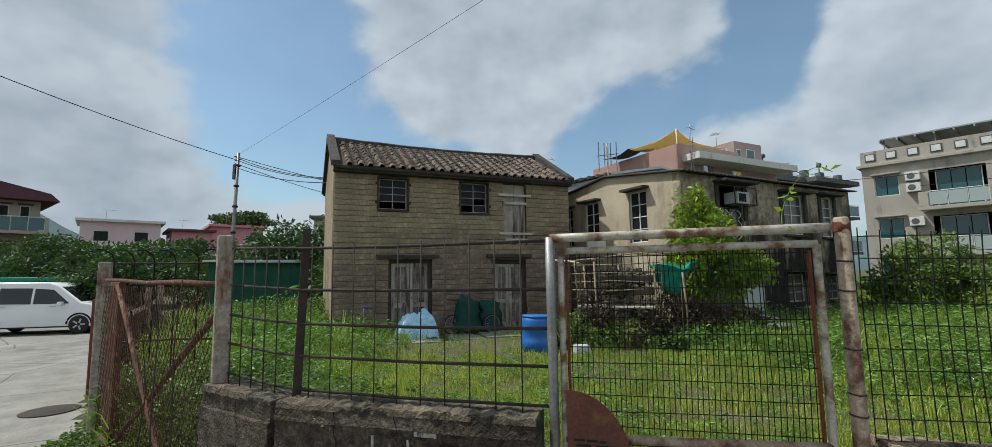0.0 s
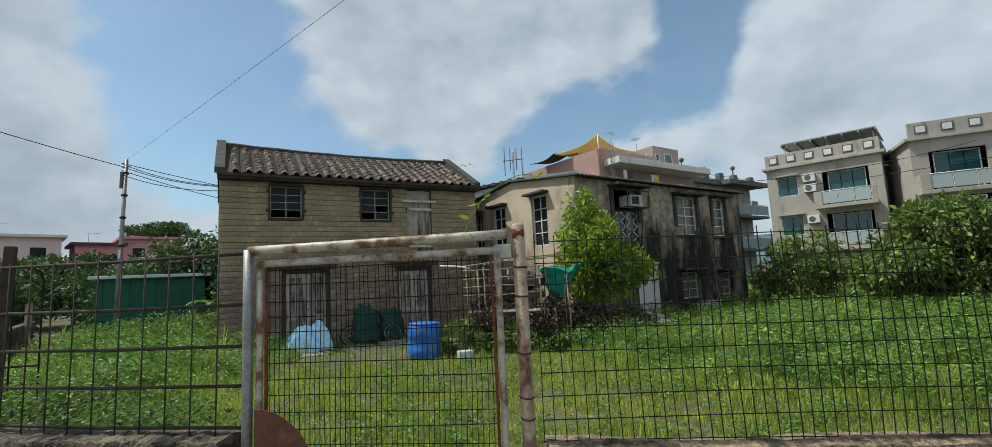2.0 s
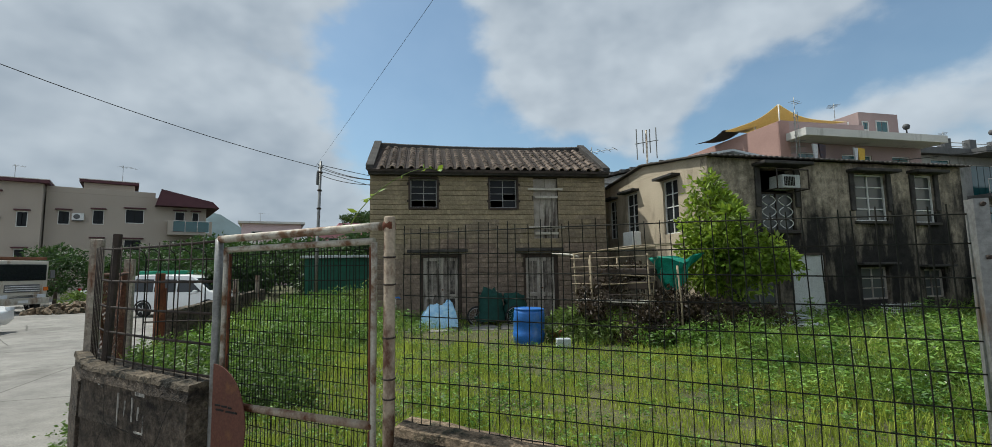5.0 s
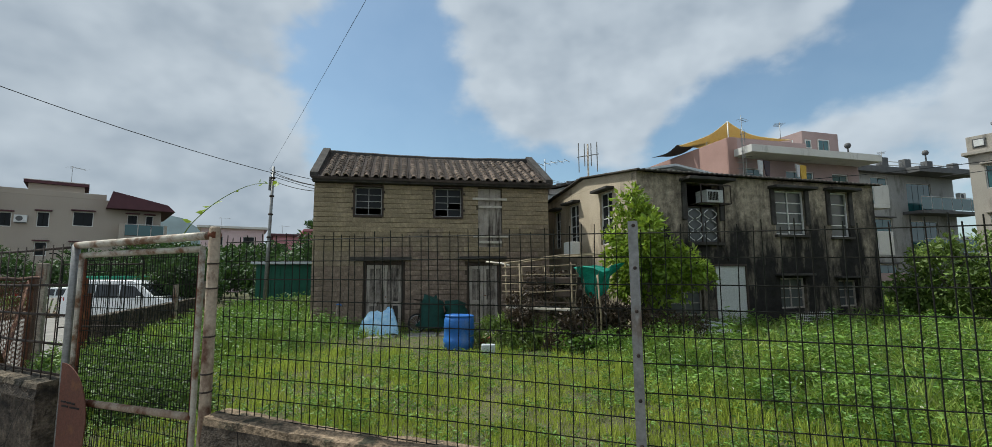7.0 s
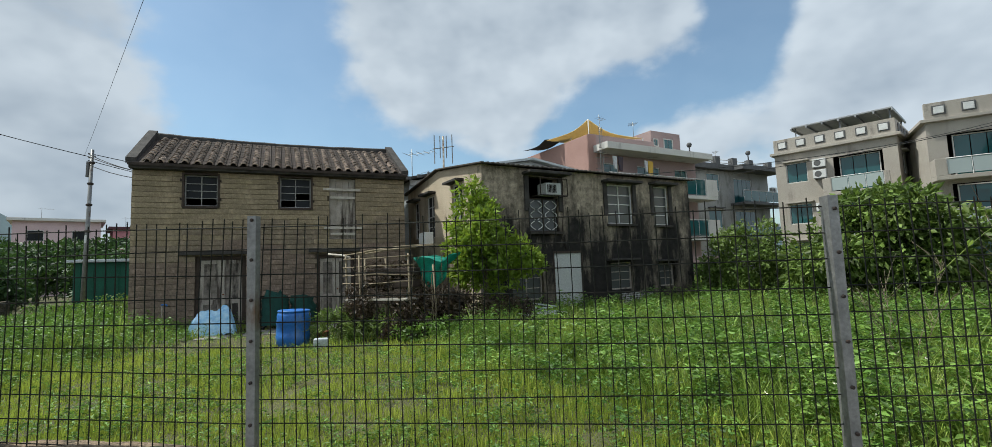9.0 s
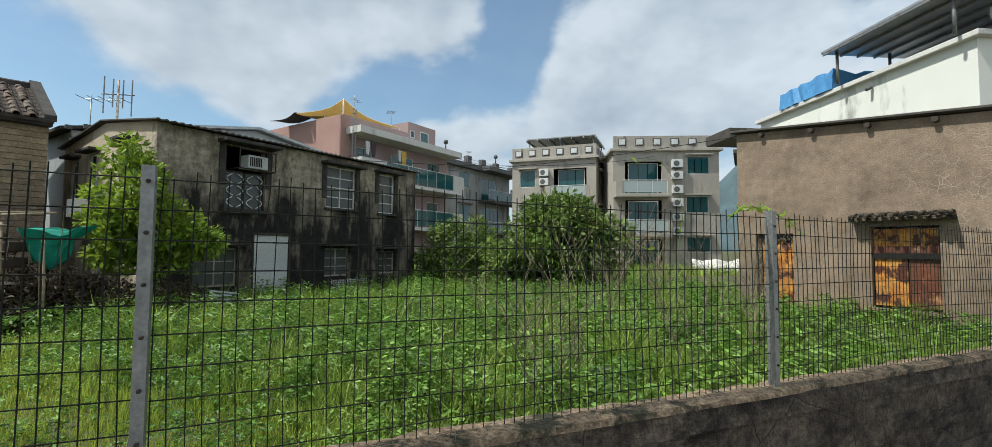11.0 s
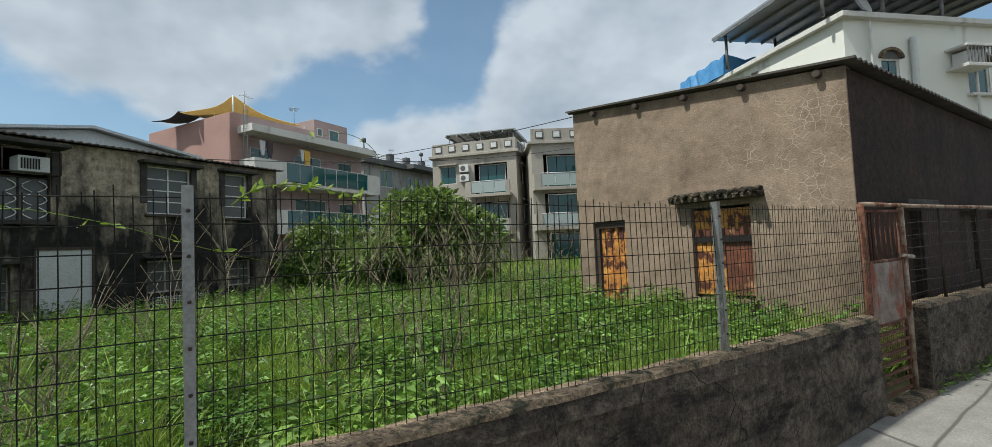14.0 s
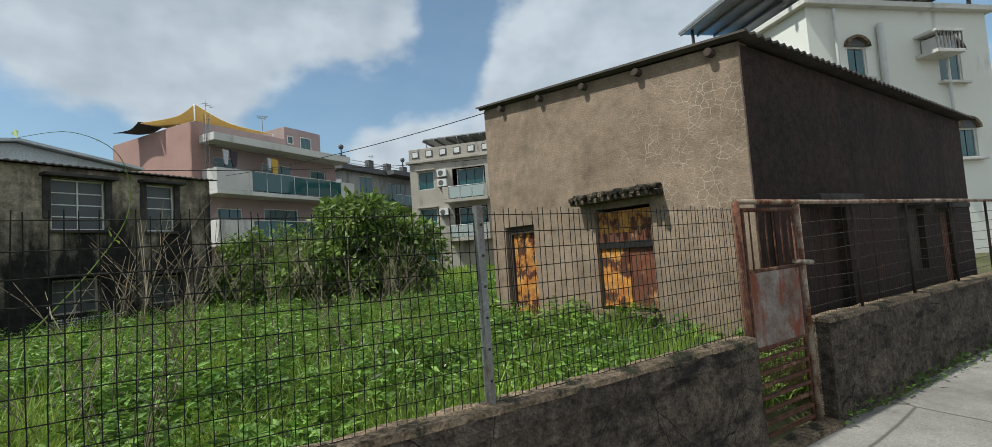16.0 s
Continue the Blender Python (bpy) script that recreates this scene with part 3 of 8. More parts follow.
def build_house():
    house = thing("old_village_house", HOUSE, "old two-storey earth-block village house with a clay barrel-tile roof", "house")
    bm = bmesh.new()
    wall_cells(bm, H_U0, H_U1, 0.2, H_TOP, 0.0, 0.32, H_HOLES)
    front = part("wall", bm, M_MORTAR, house, "front wall of large buff earth blocks")
    for u in (H_U0, H_U1 - 0.32):
        bm = bmesh.new()
        prism(bm, [(0.32, 0.2), (H_DEPTH, 0.2), (H_DEPTH, H_TOP), (H_DEPTH / 2, H_RIDGE - 0.1), (0.32, H_TOP + 0.12)], 0, 0.32)
        part("gable_wall", bm, M_BLOCK, house, "", Matrix(((0, 1, 0, u), (1, 0, 0, 0), (0, 0, 1, 0), (0, 0, 0, 1))))
    bm = bmesh.new()
    box(bm, H_U0 + 0.32, H_U1 - 0.32, H_DEPTH - 0.3, H_DEPTH, 0.2, H_TOP)
    part("wall", bm, M_MORTAR, house)
    bm = bmesh.new()
    box(bm, H_U0 + 0.33, H_U1 - 0.33, 0.33, H_DEPTH - 0.31, 2.5, 2.6)
    part("upper_floor", bm, M_WOODDARK, house)
    # windows and doors
    casement(house, *H_HOLES[0][:2], *H_HOLES[0][2:], 0.10, 2, 4, M_FRAMEGREY, M_GLASSDARK, 0.011, 0.03, {(0, 0), (1, 0)})
    casement(house, *H_HOLES[1][:2], *H_HOLES[1][2:], 0.10, 2, 4, M_FRAMEGREY, M_GLASSDARK, 0.011, 0.03, {(0, 0), (1, 1)})
    for u in (0.5, 2.84, -0.4, 1.9):
        for z in (3.85, 4.35):
            bm = bmesh.new()
            box(bm, u - 0.02, u + 0.02, -0.07, 0, z - 0.03, z + 0.03)
            part("shutter_hook", bm, M_BAR, house)
    for a, b, c, d in H_HOLES[:2]:
        for p, q, r, t in ((a - 0.05, a, c - 0.05, d + 0.05), (b, b + 0.05, c - 0.05, d + 0.05), (a, b, d, d + 0.05), (a, b, c - 0.06, c)):
            bm = bmesh.new()
            rbox(bm, p, q, -0.055, 0.06, r, t, 0.008)
            part("window_surround", bm, M_WOODDARK, house)
    # boarded loft door
    bm = bmesh.new()
    for i in range(4):
        a = 3.28 + i * 0.185
        rbox(bm, a, a + 0.18, 0.05 + 0.01 * (i % 2), 0.09, 2.73, 4.55, 0.005)
    loft = part("loft_door", bm, M_WOODGREY, house, "boarded-up grey plank loft door")
    for z, a, b, mt in ((4.22, 3.1, 4.16, M_WOODPALE), (3.98, 3.3, 4.0, M_WOODPALE), (3.08, 3.12, 4.2, M_WOODPALE), (2.9, 3.3, 4.0, M_WOODPALE)):
        bm = bmesh.new()
        rbox(bm, a, b, -0.075, -0.04, z - 0.035, z + 0.035, 0.005)
        part("cross_board", bm, mt, loft)
    plank_door(house, -0.06, 1.12, 0.36, 2.33, 0.12)
    plank_door(house, 2.92, 3.97, 0.36, 2.3, 0.12)
    for a, b, z in ((-0.42, 1.3, 2.37), (2.7, 4.12, 2.38)):
        bm = bmesh.new()
        rbox(bm, a, b, -0.14, 0.05, z, z + 0.09, 0.015)
        part("lintel", bm, M_RIDGE, house, "dark mossy stone lintel")
        bm = bmesh.new()
        rbox(bm, a + 0.2, b - 0.1, -0.35, 0.0, 0.3, 0.4, 0.02)
        part("doorstep", bm, M_CAP, house)
    # roof: boards, pans, barrel tiles, verges and ridge
    y_e, z_e, y_r, z_r = -0.28, 4.72, H_DEPTH / 2, H_RIDGE - 0.06
    slope = math.atan2(z_r - z_e, y_r - y_e)
    length = math.hypot(z_r - z_e, y_r - y_e)
    bm = bmesh.new()
    for side in (0, 1):
        prof = [(y_e, z_e - 0.07), (y_r, z_r - 0.07), (y_r, z_r), (y_e, z_e)]
        if side:
            prof = [(H_DEPTH - y, z) for y, z in prof][::-1]
        a = [bm.verts.new((H_U0 - 0.05, y, z)) for y, z in prof]
        c = [bm.verts.new((H_U1 + 0.05, y, z)) for y, z in prof]
        bm.faces.new(a)
        bm.faces.new(c[::-1])
        for i in range(4):
            bm.faces.new((a[(i + 1) % 4], a[i], c[i], c[(i + 1) % 4]))
    roof = part("roof", bm, M_PAN, house, "sagging roof of rows of clay barrel tiles")
    bm = bmesh.new()
    rbox(bm, H_U0 - 0.04, H_U1 + 0.04, -0.22, 0.0, H_TOP - 0.07, H_TOP + 0.03, 0.01)
    part("eave_board", bm, M_RIDGE, roof)
    bm = bmesh.new()
    prev = None
    for i in range(15):
        u = H_U0 - 0.1 + (H_U1 - H_U0 + 0.2) * i / 14
        s = -0.085 * math.sin(math.pi * i / 14) + 0.008 * math.sin(i * 2.4)
        cur = [bm.verts.new((u, y_r + a, z_r + b + s)) for a, b in ((-0.14, -0.08), (-0.11, 0.11), (-0.05, 0.15), (0.05, 0.15), (0.11, 0.11), (0.14, -0.08))]
        if prev:
            for k in range(6):
                bm.faces.new((prev[k], cur[k], cur[(k + 1) % 6], prev[(k + 1) % 6]))
        else:
            bm.faces.new(cur[::-1])
        prev = cur
    bm.faces.new(prev)
    part("ridge", bm, M_RIDGE, roof)
    for u in (H_U0 - 0.1, H_U1 - 0.12):
        bm = bmesh.new()
        prism(bm, [(y_e + 0.05, z_e - 0.02), (y_r, z_r + 0.02), (H_DEPTH - y_e, z_e - 0.02), (H_DEPTH - y_e, z_e + 0.12), (y_r, z_r + 0.22), (y_e + 0.05, z_e + 0.13)], 0, 0.22)
        part("verge", bm, M_RIDGE, roof, "", Matrix(((0, 1, 0, u), (1, 0, 0, 0), (0, 0, 1, 0), (0, 0, 0, 1))))
    rng = random.Random(5)
    cols, rows = 24, 9
    tl = length / rows
    me = barrel_tile_mesh(tl * 1.2, 0.084, 0.073)
    pans_v, pans_f = [], []
    for c in range(cols):
        u = H_U0 + 0.2 + (H_U1 - H_U0 - 0.4) * (c + 0.5) / cols
        du = rng.uniform(-0.02, 0.02)
        for r in range(rows):
            s = r * tl - 0.03
            lift = 0.03 - 0.075 * math.sin(math.pi * (u - H_U0) / (H_U1 - H_U0)) * (r / rows)
            y, z = y_e + s * math.cos(slope), z_e + s * math.sin(slope) + lift
            piece("roof_tile", me, roof, pose(u + du * (1 - r / rows) + rng.uniform(-0.012, 0.012), y, z, math.degrees(slope) - 4 + rng.uniform(-2, 2), rng.uniform(-5, 5), rng.uniform(-4, 4)))
            for q in (0.06, 0.17):
                k = len(pans_v)
                uu = u + q - 0.005
                for yy, zz in ((s, 0.012), (s + tl * 1.05, -0.006)):
                    for t in range(4):
                        o = (t - 1.5) / 1.5
                        pans_v.append((uu + o * 0.045, y_e + yy * math.cos(slope) - zz * math.sin(slope), z_e + yy * math.sin(slope) + zz * math.cos(slope) + 0.018 + 0.02 * abs(o)))
                pans_f += [(k + t, k + t + 1, k + t + 5, k + t + 4) for t in range(3)]
    pans = new("pan_tiles", raw_mesh("pan_tiles", pans_v, pans_f, M_PAN))
    pans.parent = roof
    tagged(pans, kind="stuff")
    return house, front


house, house_front = build_house()


# ---- stained two-storey block beside it ----
A_U0, A_U1, A_TOP = -2.55, 5.45, 4.42
A_HOLES = [(-1.12, -0.12, 2.68, 4.2), (1.72, 2.78, 2.93, 4.14), (3.72, 4.42, 2.9, 4.17), (-1.75, -0.75, 0.85, 1.75), (-0.38, 0.62, 0.35, 2.08), (1.72, 2.62, 0.95, 1.76), (3.8, 4.52, 0.95, 1.68)]
A_SIDE = [(1.18, 1.86, 2.72, 4.16), (3.18, 3.86, 2.75, 4.1), (4.5, 5.0, 2.8, 4.05)]


def build_annex():
    ax = thing("stained_two_storey_block", ANNEX, "two-storey cement house with black mould and rusty windows", "house")
    bm = bmesh.new()
    wall_cells(bm, A_U0, A_U1, 0.2, A_TOP, 0, 0.25, A_HOLES)
    part("wall", bm, M_RENDERB, ax, "cream cement render streaked with black mould")
    turn = Matrix(((0, 1, 0, A_U0), (1, 0, 0, 0), (0, 0, 1, 0), (0, 0, 0, 1)))
    bm = bmesh.new()
    wall_cells(bm, 0.25, 5.6, 0.2, A_TOP, 0, 0.25, A_SIDE)
    bmesh.ops.reverse_faces(bm, faces=bm.faces[:])
    part("wall", bm, M_RENDERSIDE, ax, "paler cream side wall", turn)
    for a, b, c, d in ((A_U1 - 0.25, A_U1, 0.25, 5.6), (A_U0 + 0.25, A_U1 - 0.25, 5.35, 5.6)):
        bm = bmesh.new()
        box(bm, a, b, c, d, 0.2, A_TOP)
        part("wall", bm, M_RENDERB, ax)
    bm = bmesh.new()
    box(bm, A_U0 + 0.26, A_U1 - 0.26, 0.26, 5.34, 2.42, 2.52)
    part("upper_floor", bm, M_MORTAR, ax)
    for u in (A_U0, A_U1 - 0.25):
        bm = bmesh.new()
        prism(bm, [(0.02, A_TOP + 0.003), (5.58, A_TOP + 0.003), (5.58, A_TOP + 0.03), (2.8, A_TOP + 0.36), (0.02, A_TOP + 0.02)], 0, 0.25)
        part("gable_wall", bm, M_RENDERSIDE, ax, "", Matrix(((0, 1, 0, u), (1, 0, 0, 0), (0, 0, 1, 0), (0, 0, 0, 1))))
    # corrugated roof edge
    bm = bmesh.new()
    n = 160
    prev = None
    for i in range(n + 1):
        u = A_U0 - 0.12 + (A_U1 - A_U0 + 0.24) * i / n
        dz = 0.018 * math.sin(i * math.pi / 1.5)
        cur = [bm.verts.new((u, y, z + dz)) for y, z in ((-0.22, A_TOP + 0.03), (2.8, A_TOP + 0.42), (5.8, A_TOP + 0.05), (5.8, A_TOP + 0.02), (2.8, A_TOP + 0.39), (-0.22, A_TOP - 0.0))]
        if prev:
            for k in range(6):
                bm.faces.new((prev[k], cur[k], cur[(k + 1) % 6], prev[(k + 1) % 6]))
        else:
            bm.faces.new(cur[::-1])
        prev = cur
    bm.faces.new(prev)
    part("roof", bm, M_ROOFSHEET, ax, "rusty corrugated sheet roof")
    # upper windows
    casement(ax, *A_HOLES[1][:2], *A_HOLES[1][2:], 0.09, 2, 4, M_WHITEFRAME, M_GLASSGREY, 0.016, 0.035)
    casement(ax, *A_HOLES[2][:2], *A_HOLES[2][2:], 0.09, 1, 4, M_WHITEFRAME, M_GLASSGREY, 0.016, 0.035)
    grille = casement(ax, -1.12, -0.12, 2.68, 3.62, 0.09, 2, 1, M_BAR, M_GLASSGREY, 0.014, 0.03)
    for i in range(2):
        for j in range(3):
            cx, cz = -0.86 + 0.49 * i, 2.86 + 0.28 * j
            for s in (-1, 1):
                bm = bmesh.new()
                tube(bm, [(cx + s * (0.04 + 0.16 * math.sin(t * 0.5)), 0.045, cz - 0.12 + 0.24 * t / 6) for t in range(7)], 0.012, 6)
                part("grille_scroll", bm, M_WHITEFRAME, grille)
    # hoods above and dark surrounds
    for (a, b, _, d), deep in zip(A_HOLES[:3], (0.42, 0.3, 0.3)):
        bm = bmesh.new()
        rbox(bm, a - 0.2, b + 0.2, -deep, 0.02, d + 0.03, d + 0.11, 0.02)
        part("window_hood", bm, M_RIDGE, ax, "black mouldy concrete window hood")
        for p in (a - 0.15, b):
            bm = bmesh.new()
            rbox(bm, p, p + 0.15, -0.045, 0.03, d - 0.95, d + 0.03, 0.02)
            part("window_surround", bm, M_RIDGE, ax)
        bm = bmesh.new()
        rbox(bm, a - 0.06, b + 0.06, -0.1, 0.02, _ - 0.07, _, 0.01)
        part("window_sill", bm, M_RENDERLOW, ax)
    for i, (a, b, c, d) in enumerate((A_HOLES[3], A_HOLES[5], A_HOLES[6])):
        casement(ax, a, b, c, d, 0.12, 2, 3, M_WOODGREY, M_GLASSGREY, 0.015, 0.04)
        bm = bmesh.new()
        rbox(bm, a - 0.15, b + 0.15, -0.22, 0.02, d + 0.06, d + 0.12, 0.015)
        part("window_hood", bm, M_RIDGE, ax)
    bm = bmesh.new()
    rbox(bm, -0.38, 0.62, 0.02, 0.07, 0.36, 2.08, 0.01)
    door = part("door", bm, M_WHITEDOOR, ax, "plain pale grey sheet door")
    bm = bmesh.new()
    for a, b, c, d in ((-0.40, -0.36, 0.36, 2.12), (0.60, 0.64, 0.36, 2.12), (-0.40, 0.64, 2.08, 2.14)):
        box(bm, a, b, -0.015, 0.09, c, d)
    part("door_frame", bm, M_WOODDARK, door)
    # air conditioner in a bracket above the grille
    bm = bmesh.new()
    rbox(bm, -0.74, -0.24, -0.3, 0.12, 3.68, 4.0, 0.015)
    ac = part("air_conditioner", bm, M_WHITEDOOR, ax, "boxy window air conditioner in a rusty cage")
    for i in range(7):
        bm = bmesh.new()
        box(bm, -0.70 + i * 0.045, -0.675 + i * 0.045, -0.312, -0.3, 3.73, 3.95)
        part("louvre", bm, M_BLACKIN, ac)
    bm = bmesh.new()
    for p in (((-1.0, -0.4, 3.64), (-0.1, -0.4, 3.64)), ((-1.0, -0.4, 4.1), (-0.1, -0.4, 4.1)), ((-1.0, -0.4, 3.64), (-1.0, -0.4, 4.1)), ((-0.1, -0.4, 3.64), (-0.1, -0.4, 4.1)), ((-1.0, -0.4, 3.64), (-1.0, 0.0, 3.64)), ((-0.1, -0.4, 3.64), (-0.1, 0.0, 3.64))):
        tube(bm, p, 0.016, 6)
    part("cage", bm, M_BAR, ac)
    bm = bmesh.new()
    tube(bm, [(-0.05, -0.03, 4.3), (0.02, -0.05, 4.1), (0.0, -0.04, 3.2), (-0.08, -0.04, 2.5), (0.06, -0.04, 2.2)], 0.014, 6)
    part("cable", bm, M_BAR, ax)
    # side windows
    sidew = thing("window", turn, "", "")
    sidew.parent = ax
    for k in ("label", "category"):
        if k in sidew:
            del sidew[k]
    for a, b, c, d in A_SIDE:
        casement(sidew, a, b, c, d, 0.09, 2, 4, M_WHITEFRAME, M_GLASSDARK, 0.014, 0.03)
        bm = bmesh.new()
        rbox(bm, a - 0.12, b + 0.12, -0.25, 0.02, d + 0.03, d + 0.1, 0.015)
        part("window_hood", bm, M_RIDGE, sidew)
    return ax


annex = build_annex()


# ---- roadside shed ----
# rusty sheets of the side wall, darkened along with its painted shade
M_SHUTDARK = material("shaded_rust_sheet", (0.042, 0.019, 0.014), (0.026, 0.013, 0.01), 3.0, 0.85, 0.4, 50, (0.065, 0.028, 0.017), 0.08, 0.5, 3.0, mott=0.5, mscale=8.0)
S_U0, S_U1 = -1.73, 2.57
S_HOLES = [(-1.38, -0.68, 0.3, 2.1), (0.52, 1.38, 0.87, 2.18)]
S_SIDE = [(1.1, 1.9, 0.75, 1.98), (3.9, 4.6, 1.0, 1.92), (5.3, 5.9, 0.7, 1.85)]


def shed_top(u):
    return 4.17 + (3.70 - 4.17) * (u - S_U0) / (S_U1 - S_U0)


def build_shed():
    sh = thing("roadside_shed", SHED, "low ochre cement shed with rusty openings and corrugated roof", "shed")
    bm = bmesh.new()
    wall_cells(bm, S_U0, S_U1, 0.2, 3.6, 0, 0.2, S_HOLES)
    for vert in bm.verts:
        if vert.co.z > 3.59:
            vert.co.z = shed_top(vert.co.x)
    part("wall", bm, M_SFRONT, sh, "ochre cement render with pale cracks")
    turn = pose(S_U1, 0, 0, 0, 0, 84)
    bm = bmesh.new()
    wall_cells(bm, 0.02, 6.85, -0.1, 3.68, 0.004, 0.2, S_SIDE)
    for vert in bm.verts:
        if vert.co.z > 3.6:
            vert.co.z -= 0.033 * vert.co.x
    side = part("wall", bm, M_SSIDE, sh, "brown mouldy side wall with its shade painted in", turn)
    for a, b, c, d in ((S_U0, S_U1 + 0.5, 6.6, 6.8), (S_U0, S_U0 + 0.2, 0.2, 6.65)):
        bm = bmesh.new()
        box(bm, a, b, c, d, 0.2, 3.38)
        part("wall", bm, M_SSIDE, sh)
    bm = bmesh.new()
    prev = None
    n = 150
    for i in range(n + 1):
        y = -0.12 + 7.15 * i / n
        dz = 0.02 * math.sin(i * math.pi / 1.5)
        cur = [bm.verts.new((u + (0.105 * y if u > 0 else 0), y, z + dz - 0.033 * y)) for u, z in ((S_U0 - 0.08, shed_top(S_U0) + 0.06), (S_U1 + 0.14, shed_top(S_U1) + 0.045), (S_U1 + 0.14, shed_top(S_U1) + 0.02), (S_U0 - 0.08, shed_top(S_U0) + 0.03))]
        if prev:
            for k in range(4):
                bm.faces.new((prev[k], cur[k], cur[(k + 1) % 4], prev[(k + 1) % 4]))
        else:
            bm.faces.new(cur[::-1])
        prev = cur
    bm.faces.new(prev)
    roof = part("roof", bm, M_ROOFSHEET, sh, "dark corrugated sheet roof")
    for u in (-1.2, -0.3, 0.55, 1.4, 2.3):
        bm = bmesh.new()
        tube(bm, [(u, -0.1, shed_top(u) - 0.06), (u, 6.8, shed_top(u) - 0.285)], 0.045, 8)
        part("purlin", bm, M_WOODDARK, roof)
    # door opening closed by a rusty sheet
    bm = bmesh.new()
    rib = [(-1.29 + i * 0.0436, 0.10 + (0.016 if i % 4 in (1, 2) else 0.0)) for i in range(15)]
    lo = [bm.verts.new((u, y, 0.3)) for u, y in rib] + [bm.verts.new((-0.68, 0.14, 0.3)), bm.verts.new((-1.29, 0.14, 0.3))]
    hi = [bm.verts.new((v.co.x, v.co.y, 1.98)) for v in lo]
    bm.faces.new(lo[::-1])
    bm.faces.new(hi)
    for i in range(len(lo)):
        j = (i + 1) % len(lo)
        bm.faces.new((lo[i], lo[j], hi[j], hi[i]))
    part("door", bm, M_RUSTDOOR, sh, "orange rusted sheet door")
    bm = bmesh.new()
    box(bm, -1.38, -1.3, 0.06, 0.15, 0.3, 2.1)
    box(bm, -1.3, -0.68, 0.06, 0.15, 1.98, 2.1)
    part("door_frame", bm, M_WOODDARK, sh)
    # window shutters
    bm = bmesh.new()
    rbox(bm, 0.54, 1.36, 0.06, 0.10, 1.78, 2.14, 0.006)
    sh1 = part("shutter", bm, M_RUSTDOOR, sh, "orange rusted upper sheet")
    bm = bmesh.new()
    rbox(bm, 0.54, 1.36, 0.045, 0.062, 1.74, 1.86, 0.004)
    part("rust_strip", bm, M_RUSTDARK, sh1)
    bm = bmesh.new()
    rbox(bm, 0.54, 0.97, 0.07, 0.11, 0.9, 1.66, 0.006)
    part("shutter", bm, M_RUSTDOOR, sh)
    bm = bmesh.new()
    rbox(bm, 0.98, 1.36, 0.08, 0.12, 0.9, 1.66, 0.006)
    part("shutter", bm, M_RUSTDARK, sh)
    bm = bmesh.new()
    box(bm, 0.53, 1.37, 0.04, 0.12, 1.66, 1.745)
    part("crossbar", bm, M_BLACKIN, sh)
    bm = bmesh.new()
    rbox(bm, 0.46, 1.42, -0.07, 0.1, 0.81, 0.87, 0.01)
    part("window_sill", bm, M_CAP, sh)
    bm = bmesh.new()
    rbox(bm, 0.28, 1.58, -0.2, 0.02, 2.26, 2.32, 0.015)
    hood = part("window_hood", bm, M_MOSSCAP, sh, "mossy tiled window hood")
    for i in range(12):
        bm = bmesh.new()
        tube(bm, [(0.33 + i * 0.109, -0.24 - 0.03 * (i * 7 % 3), 2.33 + 0.012 * (i * 5 % 3)), (0.335 + i * 0.109, 0.0, 2.38)], 0.036, 8)
        part("roof_tile", bm, M_MOSSCAP, hood)
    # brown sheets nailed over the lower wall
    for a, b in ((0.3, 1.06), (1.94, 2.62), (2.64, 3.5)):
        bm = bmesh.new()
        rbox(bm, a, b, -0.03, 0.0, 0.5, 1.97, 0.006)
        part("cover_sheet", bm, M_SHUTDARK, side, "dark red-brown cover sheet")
    # side openings
    for (a, b, c, d), mt in zip(S_SIDE, (M_SHUTDARK, M_WOODDARK, M_RUSTDARK)):
        bm = bmesh.new()
        rbox(bm, a, (a + b) / 2 - 0.005, 0.08, 0.12, c, d, 0.005)
        rbox(bm, (a + b) / 2 + 0.005, b, 0.08, 0.12, c, d, 0.005)
        part("shutter", bm, mt, side)
        bm = bmesh.new()
        rbox(bm, a - 0.15, b + 0.15, -0.2, 0.02, d + 0.05, d + 0.13, 0.02)
        part("window_hood", bm, M_RIDGE, side)
    return sh


shed = build_shed()


# ---- fence, gates and low walls along the lane ----
def wall_top(u):
    pts = ((-2, 1.168), (0.1, 1.168), (0.9, 1.143), (1.7, 1.13), (4.45, 1.06), (7.43, 1.0), (10.48, 0.965), (13.0, 0.92))
    for (a, za), (b, zb) in zip(pts, pts[1:]):
        if u <= b:
            return za + (zb - za) * (u - a) / (b - a)
    return 0.905


